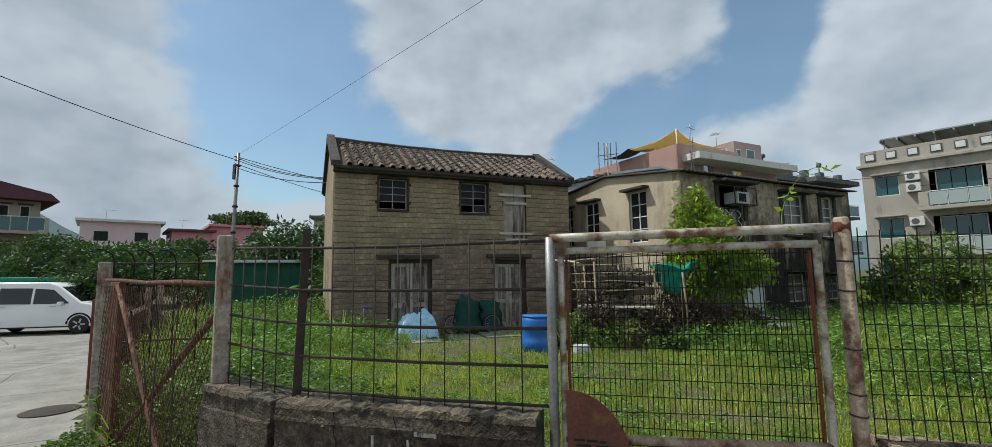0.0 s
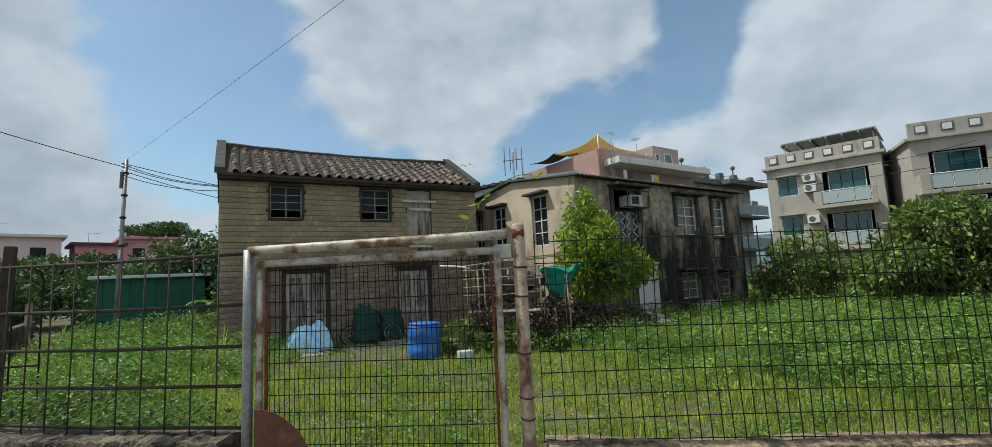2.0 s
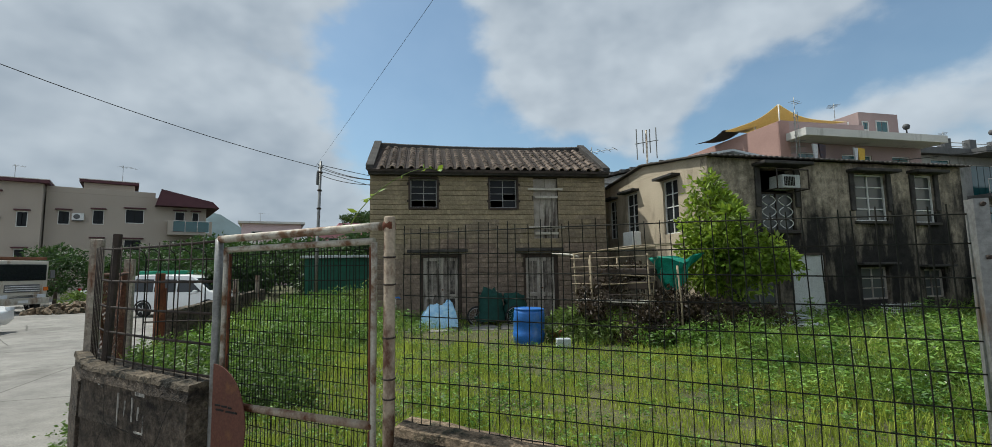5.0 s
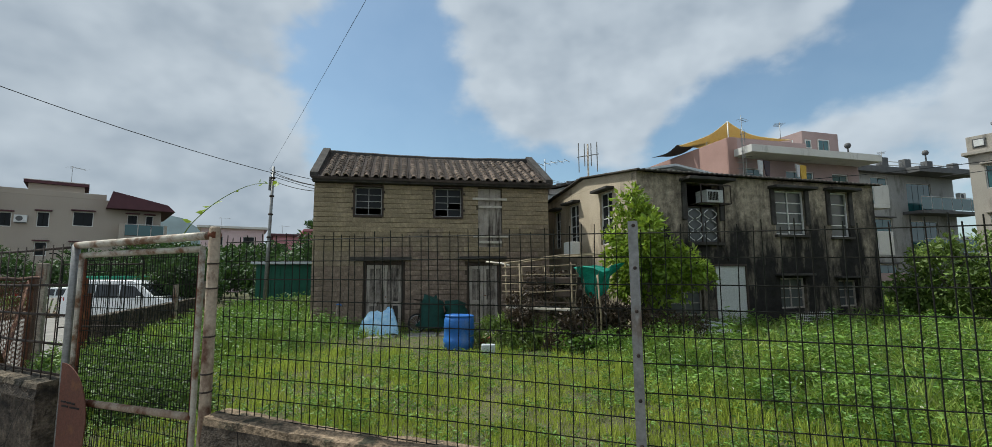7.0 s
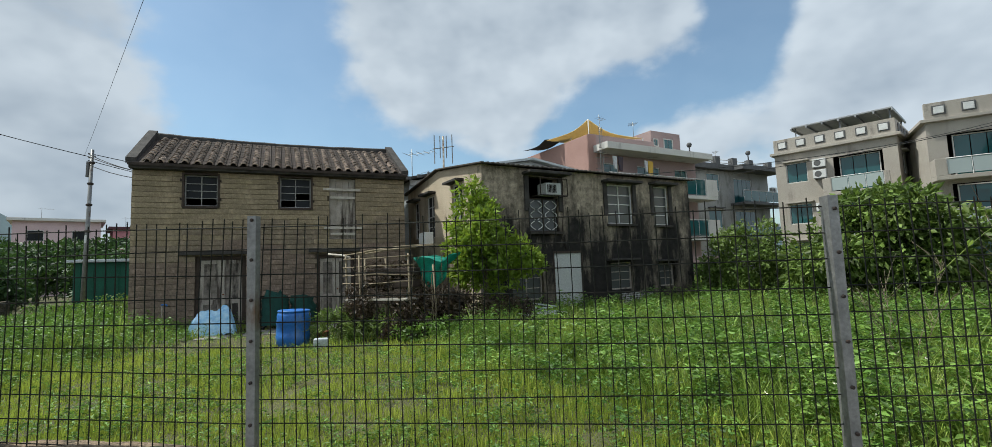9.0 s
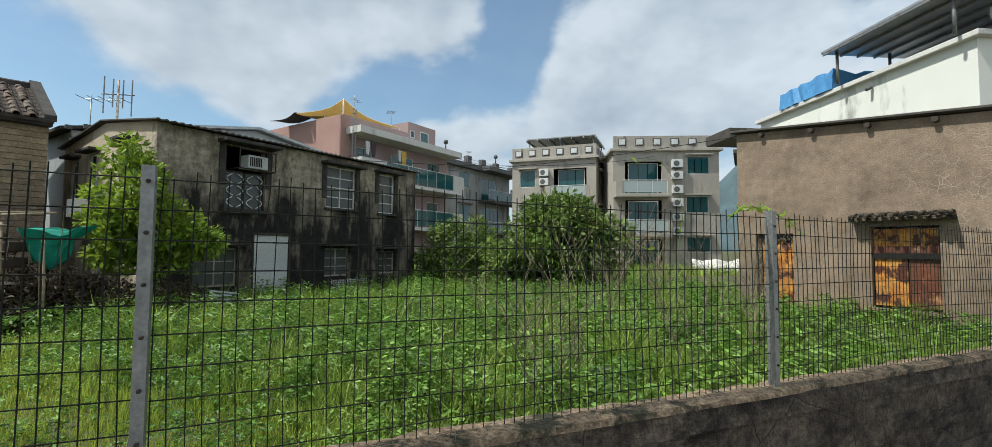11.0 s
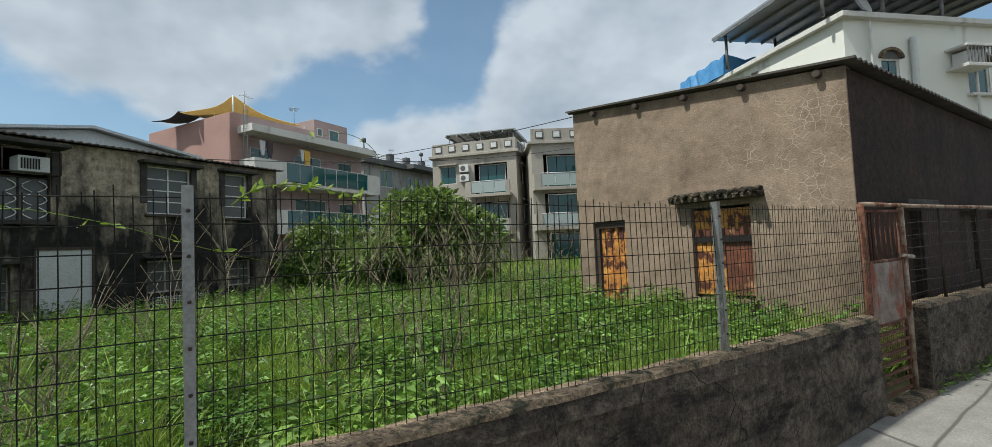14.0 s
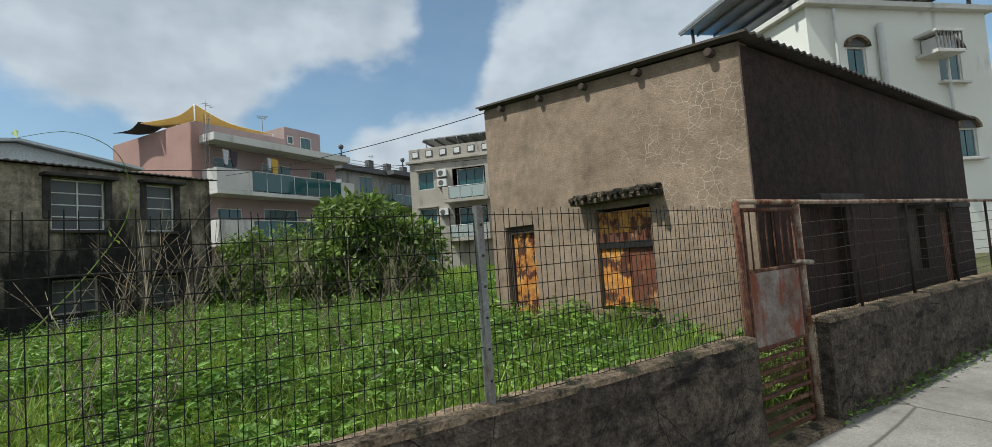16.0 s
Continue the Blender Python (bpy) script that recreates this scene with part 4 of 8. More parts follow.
def low_wall(name, u0, u1, top0, top1, y0, y1, label, m=FENCE, n=24, seed=1):
    """A low wall with a rough worn top, running on one line."""
    rng = random.Random(seed)
    w = thing(name, m, label, "wall", kind="structure")
    bm = bmesh.new()
    prev = None
    # cast against boards: each lift stands a little in or out of the one below
    lifts = [0.0]
    while lifts[-1] < 0.95:
        lifts.append(lifts[-1] + rng.uniform(0.1, 0.2))
    step = [rng.uniform(-0.02, 0.004) for _ in lifts]
    for i in range(n + 1):
        u = u0 + (u1 - u0) * i / n
        t = (top0 + (top1 - top0) * i / n if top0 is not None else wall_top(u)) - 0.03
        sec = [(u, y0, -0.1), (u, y1, -0.1), (u, y1, t), (u, y0 + rng.uniform(-0.004, 0.004), t)]
        for f, o, q in list(zip(lifts[1:-1], step[1:], step))[::-1]:
            z = -0.1 + (t + 0.1) * min(f, 0.97) + rng.uniform(-0.004, 0.004)
            sec += [(u, y0 + o + rng.uniform(-0.002, 0.002), z + 0.004), (u, y0 + q + rng.uniform(-0.002, 0.002), z - 0.004)]
        cur = [bm.verts.new(p) for p in sec]
        m_ = len(cur)
        if prev:
            for k in range(m_):
                bm.faces.new((prev[k], cur[k], cur[(k + 1) % m_], prev[(k + 1) % m_]))
        else:
            bm.faces.new(cur[::-1])
        prev = cur
    bm.faces.new(prev)
    part("wall_body", bm, M_KERBWALL, w)
    bm = bmesh.new()
    prev = None
    n2 = n * 3
    for i in range(n2 + 1):
        u = u0 + (u1 - u0) * i / n2
        t = top0 + (top1 - top0) * i / n2 if top0 is not None else wall_top(u)
        o = rng.uniform(-0.006, 0.006)
        cur = [bm.verts.new(p) for p in ((u, y0 - 0.006 + o, t - 0.034), (u, y1 + 0.006 + o, t - 0.034), (u, y1 + 0.005 + o, t + rng.uniform(-0.01, 0.008)), (u, (y0 + y1) / 2, t + rng.uniform(-0.004, 0.014)), (u, y0 + o, t + rng.uniform(-0.014, 0.006)))]
        if prev:
            for k in range(5):
                bm.faces.new((prev[k], cur[k], cur[(k + 1) % 5], prev[(k + 1) % 5]))
        else:
            bm.faces.new(cur[::-1])
        prev = cur
    bm.faces.new(prev)
    part("coping", bm, M_CAP if u0 > 0.1 else M_MOSSCAP, w, "rough weathered concrete coping")
    return w


wall_right = low_wall("wall_lane_east", 0.12, 12.9, None, None, -0.075, 0.075, "low black-stained concrete wall with a rough coping", n=40)
wall_far = low_wall("wall_lane_end", 13.98, 34, 0.92, 0.86, -0.1, 0.1, "low black-stained concrete block wall along the lane", n=40, seed=2)
P_POST2, P_POST1, P_POST0 = Vector((-1.205, 2.8, 0)), Vector((-1.82, 3.17, 0)), Vector((-4.7, 5.7, 0))
GATE_L = FENCE @ Vector((-1.27, 0.187, 0))


def run_pose(a, b):
    d = b - a
    return Matrix.Translation(a) @ Matrix.Rotation(math.atan2(d.y, d.x), 4, "Z")


wl_len = (GATE_L - P_POST2).length
wall_left = low_wall("wall_lane_west", 0.0, wl_len - 0.05, 1.222, 1.222, -0.1, 0.1, "low mossy concrete wall with worn white lettering", run_pose(P_POST2, GATE_L), 16, 3)
wall_bend = low_wall("wall_lane_corner", 0.0, (P_POST2 - P_POST1).length - 0.02, 1.235, 1.225, -0.1, 0.1, "short end of the mossy concrete wall", run_pose(P_POST1, P_POST2), 6, 4)
M_PAINTWHITE = material("old_white_paint", (0.40, 0.38, 0.34), (0.28, 0.26, 0.23), 9, 0.85, 0.3, 60, (0.05, 0.045, 0.04), 0.24, 0.6, 16.0)
# flaking painted marks on the wall, unreadable: plain bars
for u0, u1, z0, z1 in ((0.84, 0.96, 1.10, 1.125), (0.80, 0.812, 0.93, 1.08), (0.88, 0.89, 0.95, 1.03), (0.85, 0.96, 0.87, 0.882), (0.6, 0.612, 0.88, 1.09), (0.952, 0.962, 0.88, 0.99), (0.7, 0.708, 0.95, 1.05), (0.25, 0.265, 1.12, 1.15), (0.3, 0.312, 1.11, 1.14), (0.35, 0.362, 1.10, 1.13)):
    bm = bmesh.new()
    box(bm, u0, u1, -0.112, -0.104, z0, z1)
    part("painted_bar", bm, M_PAINTWHITE, wall_left)

# bar fence on the western wall
fence_w = thing("bar_fence", Matrix.Identity(4), "dark rusty bar fence with five rails on a low wall", "fence")
RAIL_Z = (2.07, 1.827, 1.633, 1.45, 1.262)
for z in RAIL_Z:
    bm = bmesh.new()
    pts = [P_POST1 + Vector((0.05, 0.0, z + 0.03)), P_POST2 + Vector((-0.12, 0.07, z + 0.01)), P_POST2 + Vector((0.06, -0.0, z)), (P_POST2 + GATE_L) / 2 + Vector((0, 0, z - 0.008)), GATE_L + Vector((0.0, 0, z - 0.005))]
    tube(bm, pts, 0.0085, 8)
    part("rail", bm, M_BAR, fence_w)
d = (GATE_L - P_POST2)
k = 11
for i in range(1, k):
    p = P_POST2 + d * (i / k)
    bm = bmesh.new()
    tube(bm, [(p.x, p.y - 0.012, 1.19), (p.x + 0.004, p.y - 0.012, 2.09)], 0.0036, 6)
    part("bar", bm, M_BAR, fence_w)
for i in range(1, 6):
    p = P_POST1 + (P_POST2 - P_POST1) * (i / 6)
    bm = bmesh.new()
    tube(bm, [(p.x, p.y - 0.012, 1.19), (p.x, p.y - 0.012, 2.105)], 0.004, 6)
    part("bar", bm, M_BAR, fence_w)
bm = bmesh.new()
rbox(bm, -0.024, 0.024, -0.02, 0.02, 1.15, 2.19, 0.006)
part("post", bm, M_BAR, fence_w, "flat dark rusty iron post", Matrix.Translation(P_POST2) @ pose(0, 0, 0, 0, 2, 20))


def concrete_post(p, h, w=0.1, lean=0.0):
    bm = bmesh.new()
    rbox(bm, -w / 2, w / 2, -w / 2, w / 2, -0.1, h, 0.02)
    return solo("fence_post", bm, M_POST, "chipped concrete gate post with rust stains", "post", "concrete gate posts", m=Matrix.Translation(p) @ pose(0, 0, 0, 0, lean, 35))


concrete_post(P_POST1, 2.19, 0.092)
concrete_post(P_POST0, 2.12, 0.13)

# old rusty double-braced gate between the concrete posts
g_len = (P_POST0 - P_POST1).length
old_gate = thing("old_gate", run_pose(P_POST1, P_POST0), "rusted iron gate with cross braces and torn wire netting", "gate")
for pts, r, mt in ((((0.08, 0, 1.86), (g_len - 0.1, 0, 1.9)), 0.022, M_RUSTOLD), (((0.1, 0.02, 0.25), (g_len - 0.2, 0.02, 0.2)), 0.025, M_RUSTOLD), (((0.1, 0, 1.66), (g_len - 1.0, 0, 0.25)), 0.024, M_RUSTOLD), (((0.45, 0.03, 0.05), (g_len - 0.9, 0.03, 1.84)), 0.024, M_RUSTOLD)):
    bm = bmesh.new()
    tube(bm, [Vector(pts[0]).lerp(Vector(pts[1]), t) + Vector((0, 0, 0.01 * math.sin(9 * t))) for t in (0, 0.25, 0.5, 0.75, 1)], r, 8)
    part("bar", bm, mt, old_gate)
bm = bmesh.new()
rbox(bm, g_len - 0.95, g_len - 0.5, -0.03, 0.03, 0.1, 1.88, 0.01)
part("gate_plate", bm, M_RUSTOLD, old_gate, "flaking red rusted plate")
# twisted branches grown into the gate
for i, pts in enumerate((((0.6, 0.1, 0.3), (0.5, 0.12, 0.9), (0.62, 0.1, 1.4), (0.5, 0.1, 1.9)), ((1.0, 0.12, 0.2), (1.1, 0.1, 0.9), (0.95, 0.12, 1.5), (1.1, 0.12, 1.85)), ((1.5, 0.12, 0.2), (1.2, 0.12, 1.0), (1.55, 0.12, 1.8)))):
    bm = bmesh.new()
    tube(bm, pts, 0.008, 6, r_end=0.004)
    part("dry_stem", bm, M_WOODDARK, old_gate)
bm = bmesh.new()
for s in (-1, 1):
    for i in range(-14, 44):
        x0 = i * 0.085
        pts = []
        for z in (0.25, 1.84):
            x = x0 + (s * (z - 0.25) * 0.75 + (1.2 if s < 0 else 0))
            pts.append((x, z))
        (xa, za), (xb, zb) = pts
        lo, hi = 0.1, g_len - 0.25
        if xa == xb:
            continue
        f0, f1 = sorted(((lo - xa) / (xb - xa), (hi - xa) / (xb - xa)))
        f0, f1 = max(0, f0), min(1, f1)
        if f1 - f0 < 0.03:
            continue
        tube(bm, [(xa + (xb - xa) * f, 0.035 + 0.006 * s, za + (zb - za) * f) for f in (f0, f1)], 0.003, 3, False)
tagged(part("wire_netting", bm, M_RUSTOLD, old_gate), kind="stuff")

# spiked iron fence behind the old gate, bending back
spiked = thing("spiked_fence", Matrix.Identity(4), "low rusty iron fence with bent spikes", "fence")
SP = [Vector((-5.0, 6.2, 0)), Vector((-4.7, 6.38, 0)), Vector((-4.3, 6.5, 0)), Vector((-3.75, 6.5, 0))]
for z in (1.1, 2.12):
    bm = bmesh.new()
    tube(bm, [p + Vector((0, 0, z)) for p in SP], 0.014, 6)
    part("rail", bm, M_BAR, spiked)
for i in range(6):
    f = i / 5 * 3
    a = min(int(f), 2)
    p = SP[a].lerp(SP[a + 1], f - a)
    bm = bmesh.new()
    tube(bm, [(p.x, p.y, 0.3), (p.x, p.y, 2.15), (p.x - 0.02, p.y - 0.02, 2.24), (p.x - 0.09, p.y - 0.06, 2.30), (p.x - 0.17, p.y - 0.1, 2.30)], 0.011, 5)
    part("spike", bm, M_WIRE, spiked)


# pipe gate
def grid_mesh(bm, u0, u1, z0f, z1f, du, dz, r, y=0.0, sag=0.0, seed=0):
    """Welded wires, upright and level, between two heights that may change along u."""
    rng = random.Random(seed)
    n = max(2, round((u1 - u0) / du))
    for i in range(n + 1):
        u = u0 + (u1 - u0) * i / n
        a, b = z0f(u), z1f(u) + rng.uniform(-0.004, 0.03)
        o = rng.uniform(-0.004, 0.004)
        pts = [(u + o * k2 + 0.004 * math.sin(3.1 * u + 2 * k2), y + sag * math.sin(math.pi * k2 / 3) * math.sin(2.3 * u), a + (b - a) * k2 / 3) for k2 in range(4)]
        tube(bm, pts, r, 4, False)
    zlo, zhi = min(z0f(u0), z0f(u1)), max(z1f(u0), z1f(u1))
    m = round((zhi - zlo) / dz)
    for j in range(m + 1):
        pts = []
        ph = rng.uniform(0, 6)
        for i in range(9):
            u = u0 + (u1 - u0) * i / 8
            top = z1f(u)
            z = top - 0.012 - j * dz + 0.005 * math.sin(2.0 * u + ph)
            pts.append((u, y - 2 * r + sag * math.sin(math.pi * j / m) * math.sin(2.3 * u), z))
        if min(p[2] - z0f(p[0]) for p in pts) < -0.02:
            continue
        tube(bm, pts, r, 4, False)


gate = thing("pipe_gate", FENCE, "grey pipe gate with wire mesh and a rusted quarter-round plate", "gate")
for pts, r, mt, nm in ((((-1.27, 0, -0.05), (-1.27, 0, 2.08)), 0.025, M_ZINC, "gate_post"), (((-1.27, 0, 2.075), (0.02, 0, 2.085)), 0.0225, M_PIPE, "top_pipe"), (((-1.215, 0.01, 0.12), (-1.215, 0.01, 2.01)), 0.0165, M_PIPE, "frame_pipe"), (((-0.03, 0.01, 0.12), (-0.03, 0.01, 2.01)), 0.0165, M_PIPE, "frame_pipe"),
                       (((-1.215, 0.01, 2.01), (-0.03, 0.01, 2.015)), 0.0175, M_PIPE, "frame_pipe"), (((-1.215, 0.01, 1.11), (-0.03, 0.01, 1.13)), 0.02, M_RUSTPIPE, "middle_pipe"), (((-1.215, 0.01, 0.12), (-0.03, 0.01, 0.12)), 0.02, M_RUSTPIPE, "frame_pipe")):
    bm = bmesh.new()
    tube(bm, [Vector(pts[0]).lerp(Vector(pts[1]), t / 6) for t in range(7)], r, 14)
    part(nm, bm, mt, gate)
for z0, z1 in ((1.14, 1.985), (0.14, 1.10)):
    bm = bmesh.new()
    grid_mesh(bm, -1.19, -0.055, lambda u: z0, lambda u: z1, 0.0255, 0.073, 0.0022, 0.02)
    tagged(part("wire_mesh", bm, M_WIRE, gate), kind="stuff")
    for u in (-1.185, -0.06):
        bm = bmesh.new()
        box(bm, u - 0.006, u + 0.006, 0.012, 0.028, z0, z1)
        part("flat_bar", bm, M_RUST, gate)
bm = bmesh.new()
cx, cz = -1.21, 1.02
rim = [(cx + 0.3 * math.sin(math.pi / 2 * t / 12), cz + 0.33 * math.cos(math.pi / 2 * t / 12)) for t in range(13)]
prism(bm, [(cx, cz - 0.3), (cx, cz + 0.33)] + rim[1:] + [(cx + 0.28, cz - 0.18), (cx + 0.2, cz - 0.3)], -0.05, -0.044)
plate = part("latch_plate", bm, M_RUSTPLATE, gate, "brown rusted quarter-round latch plate")
for u0, u1, z in ((-1.18, -1.13, 1.125), (-1.12, -1.07, 1.123), (-1.06, -1.03, 1.12), (-1.17, -1.10, 1.10), (-1.08, -0.98, 1.098)):
    bm = bmesh.new()
    box(bm, u0, u1, -0.054, -0.0505, z - 0.005, z + 0.005)
    part("writing_bar", bm, M_BLACKIN, plate)
bm = bmesh.new()
lathe(bm, [(0.031, -0.05), (0.031, 1.0), (0.03, 2.12), (0.024, 2.13)], 16, Matrix.Translation((0.075, 0, 0)))
gp = part("hinge_post", bm, M_TANPOST, gate, "stout rusted pipe post with tie wires")
bm = bmesh.new()
lathe(bm, [(0.024, 0), (0.032, 0.01), (0.032, 0.045), (0.024, 0.055)], 14, Matrix.Translation((0.045, 0, 2.085)) @ pose(0, 0, 0, 0, 90))
part("collar", bm, M_RUST, gp)
for z in (1.27, 1.36, 1.55, 1.8, 1.93):
    bm = bmesh.new()
    lathe(bm, [(0.0315, 0), (0.0345, 0.002), (0.0345, 0.006), (0.0315, 0.008)], 14, Matrix.Translation((0.075, 0, z)) @ pose(0, 0, 0, 4, 3))
    part("tie_wire", bm, M_BAR, gp)

# wire mesh fence on the eastern wall
MESH_POSTS = [0.09, 2.2, 4.43, 7.43, 10.48, 12.88]
mesh_fence = thing("wire_mesh_fence", FENCE, "dark welded wire mesh fence on zinc posts", "fence")


def mesh_top(u):
    return float(np.interp(u, (0, 2.2, 4.45, 7.43, 10.48, 12.9), (2.06, 2.025, 2.0, 1.98, 1.955, 1.945)))


for i, (a, b) in enumerate(zip(MESH_POSTS, MESH_POSTS[1:])):
    bm = bmesh.new()
    grid_mesh(bm, a + 0.02, b - 0.01, lambda u: wall_top(u) - 0.01, mesh_top, 0.048, 0.098, 0.0024, 0.02, 0.012, i)
    tagged(part("wire_mesh", bm, M_WIRE, mesh_fence), kind="stuff")
for u, dbl in ((2.2, False), (4.43, False), (7.43, False), (10.48, False)):
    bm = bmesh.new()
    for k in range(2 if dbl else 1):
        x = u + 0.048 * k
        sec = [(-0.018, 0.025), (-0.018, -0.024), (0.018, -0.024), (0.018, 0.012), (0.014, 0.012), (0.014, -0.02), (-0.014, -0.02), (-0.014, 0.025)]
        lo = [bm.verts.new((x + p, q, wall_top(u) - 0.02)) for p, q in sec]
        hi = [bm.verts.new((x + p, q, mesh_top(u) + 0.03)) for p, q in sec]
        bm.faces.new(lo[::-1])
        bm.faces.new(hi)
        for i in range(8):
            bm.faces.new((lo[i], lo[(i + 1) % 8], hi[(i + 1) % 8], hi[i]))
    po = part("angle_post", bm, M_ZINC, mesh_fence, "dull zinc angle post with bolt holes")
    for j in range(6):
        bm = bmesh.new()
        lathe(bm, [(0.007, 0), (0.007, 0.006), (0.004, 0.008)], 8, Matrix.Translation((u + 0.002, -0.024, wall_top(u) + 0.12 + j * 0.16)) @ pose(0, 0, 0, 90))
        part("bolt", bm, M_BAR, po)


def bend(ob, squeeze=False):
    """Lay a thing that was built straight along the bowed line of the fence."""
    for c in ob.children_recursive:
        if c.type == "MESH":
            for v in c.data.vertices:
                if squeeze:
                    v.co.x = -1.25 + (v.co.x + 1.27) * 0.9613
                v.co.y += bow(v.co.x)


bpy.context.view_layer.update()
bend(wall_right)
bend(mesh_fence)
bend(gate, True)
# narrow rusty gate and rail fence beside the shed
side_gate = thing("narrow_gate", FENCE, "narrow rusted iron gate with a flaking sheet panel", "gate")
for pts, r, mt, nm in ((((12.95, 0, -0.02), (12.93, 0, 2.0)), 0.03, M_RUSTOLD, "gate_post"), (((13.86, 0, -0.02), (13.84, 0, 1.97)), 0.028, M_RUSTPIPE, "gate_post"), (((13.0, 0.01, 1.93), (13.8, 0.01, 1.93)), 0.018, M_RUSTOLD, "frame_bar"), (((13.0, 0.01, 1.42), (13.8, 0.01, 1.42)), 0.018, M_RUSTOLD, "frame_bar"),
                       (((13.0, 0.01, 0.78), (13.8, 0.01, 0.8)), 0.018, M_RUSTOLD, "frame_bar"), (((13.02, 0.01, 0.05), (13.02, 0.01, 1.93)), 0.018, M_RUSTOLD, "frame_bar"), (((13.79, 0.01, 0.05), (13.79, 0.01, 1.93)), 0.016, M_RUSTOLD, "frame_bar"), (((13.62, -0.05, 1.47), (13.92, -0.05, 1.44)), 0.02, M_PIPE, "bolt_bar")):
    bm = bmesh.new()
    tube(bm, pts, r, 10)
    part(nm, bm, mt, side_gate)
for i in range(6):
    bm = bmesh.new()
    tube(bm, [(13.12 + i * 0.115, 0.01, 1.42), (13.12 + i * 0.115, 0.01, 1.93)], 0.007, 6)
    part("upright_bar", bm, M_RUSTOLD, side_gate)
M_FLAKE = material("flaking_paint_sheet", (0.26, 0.235, 0.21), (0.10, 0.055, 0.036), 4, 0.8, 0.4, 40, (0.17, 0.05, 0.025), 0.3, 0.5, 5.0)
bm = bmesh.new()
rbox(bm, 13.03, 13.78, 0.0, 0.012, 0.8, 1.42, 0.004)
part("sheet_panel", bm, M_FLAKE, side_gate, "rusted sheet with flaking white paint")
for i in range(7):
    bm = bmesh.new()
    z = 0.08 + i * 0.1
    rbox(bm, 13.03, 13.78, -0.008, 0.02, z, z + 0.028, 0.004)
    part("slat", bm, M_RUSTOLD, side_gate)
bm = bmesh.new()
grid_mesh(bm, 13.05, 13.77, lambda u: 0.42, lambda u: 0.78, 0.045, 0.03, 0.003, 0.03)
tagged(part("wire_mesh", bm, M_RUSTOLD, side_gate), kind="stuff")

bm = bmesh.new()
rbox(bm, 12.9, 13.98, -0.16, 0.14, -0.1, 0.045, 0.015)
part("threshold", bm, M_CAP, side_gate, "worn concrete threshold under the gate")

rail_fence = thing("pipe_rail_fence", FENCE, "rusty pipe rail fence with sagging wires", "fence")
bm = bmesh.new()
tube(bm, [(12.93, 0, 2.0), (14.5, 0, 1.985), (17, 0, 1.98), (20.6, 0, 1.96)], 0.022, 10)
part("rail", bm, M_RUSTPIPE, rail_fence)
for u in (14.9, 16.2, 17.6, 19.0, 20.5):
    bm = bmesh.new()
    tube(bm, [(u, 0, 0.85), (u, 0, 1.97)], 0.016, 8)
    part("post", bm, M_BAR, rail_fence)
for i in range(7):
    bm = bmesh.new()
    z = 1.02 + 0.13 * i
    tube(bm, [(13.9 + 6.7 * t / 14, 0.01, z + 0.012 * math.sin(1.3 * t + i)) for t in range(15)], 0.0035, 4)
    part("wire", bm, M_BAR, rail_fence)
bm = bmesh.new()
grid_mesh(bm, 13.92, 17.6, lambda u: 0.9, lambda u: 1.95, 0.0515, 0.104, 0.0016, 0.03, 0.01, 9)
tagged(part("wire_mesh", bm, M_WIRE, rail_fence), kind="stuff")


# ---- buildings behind ----
M_PINK = material("pink_wall_tiles", (0.38, 0.235, 0.20), (0.33, 0.20, 0.17), 0.6, 0.75, 0.2, 30)
M_MAUVE = material("mauve_wall_tiles", (0.36, 0.265, 0.25), (0.30, 0.22, 0.21), 0.6, 0.75, 0.2, 30)
M_WHITEWALL = material("off_white_paint", (0.62, 0.60, 0.56), (0.52, 0.50, 0.47), 0.5, 0.8, 0.15, 30, (0.33, 0.31, 0.28), 0.12, 0.3, 0.8)
M_FARBEIGE = material("grey_beige_tiles", (0.40, 0.365, 0.315), (0.32, 0.29, 0.25), 0.5, 0.75, 0.15, 30, (0.18, 0.16, 0.14), 0.15, 0.3, 0.7)
M_OFFWHITE = material("weathered_off_white_paint", (0.34, 0.34, 0.325), (0.26, 0.26, 0.245), 0.5, 0.85, 0.15, 30, (0.14, 0.14, 0.13), 0.2, 0.3, 0.8)
M_SAGE = material("sage_grey_paint", (0.74, 0.73, 0.665), (0.67, 0.66, 0.60), 0.4, 0.8, 0.12, 30, (0.35, 0.35, 0.31), 0.1, 0.3, 0.6)
M_BEIGEWALL = material("beige_wall_tiles", (0.40, 0.345, 0.285), (0.34, 0.29, 0.24), 0.3, 0.8, 0.1, 20)
M_ROSE = material("rose_paint", (0.52, 0.24, 0.27), (0.44, 0.19, 0.22), 0.4, 0.8, 0.1, 20)
M_MAROON = material("maroon_roof_tiles", (0.105, 0.042, 0.05), (0.075, 0.03, 0.037), 1.0, 0.7, 0.3, 20)
M_GREYTRIM = material("dark_grey_trim", (0.13, 0.13, 0.13), (0.09, 0.09, 0.09), 2, 0.8, 0.1)
M_METALROOF = material("pale_sheet_metal", (0.50, 0.53, 0.54), (0.40, 0.43, 0.44), 0.8, 0.5, 0.1, 20, (0.25, 0.25, 0.24), 0.1, 0.4, 1.0, metal=0.2)
M_DARKMETAL = material("dark_canopy_metal", (0.26, 0.27, 0.28), (0.34, 0.35, 0.36), 2, 0.5, 0.1, metal=0.4)
M_SAIL = leaf_mat("yellow_shade_cloth", (0.66, 0.53, 0.29), (0.60, 0.47, 0.25), (0.70, 0.56, 0.29), 0.5)
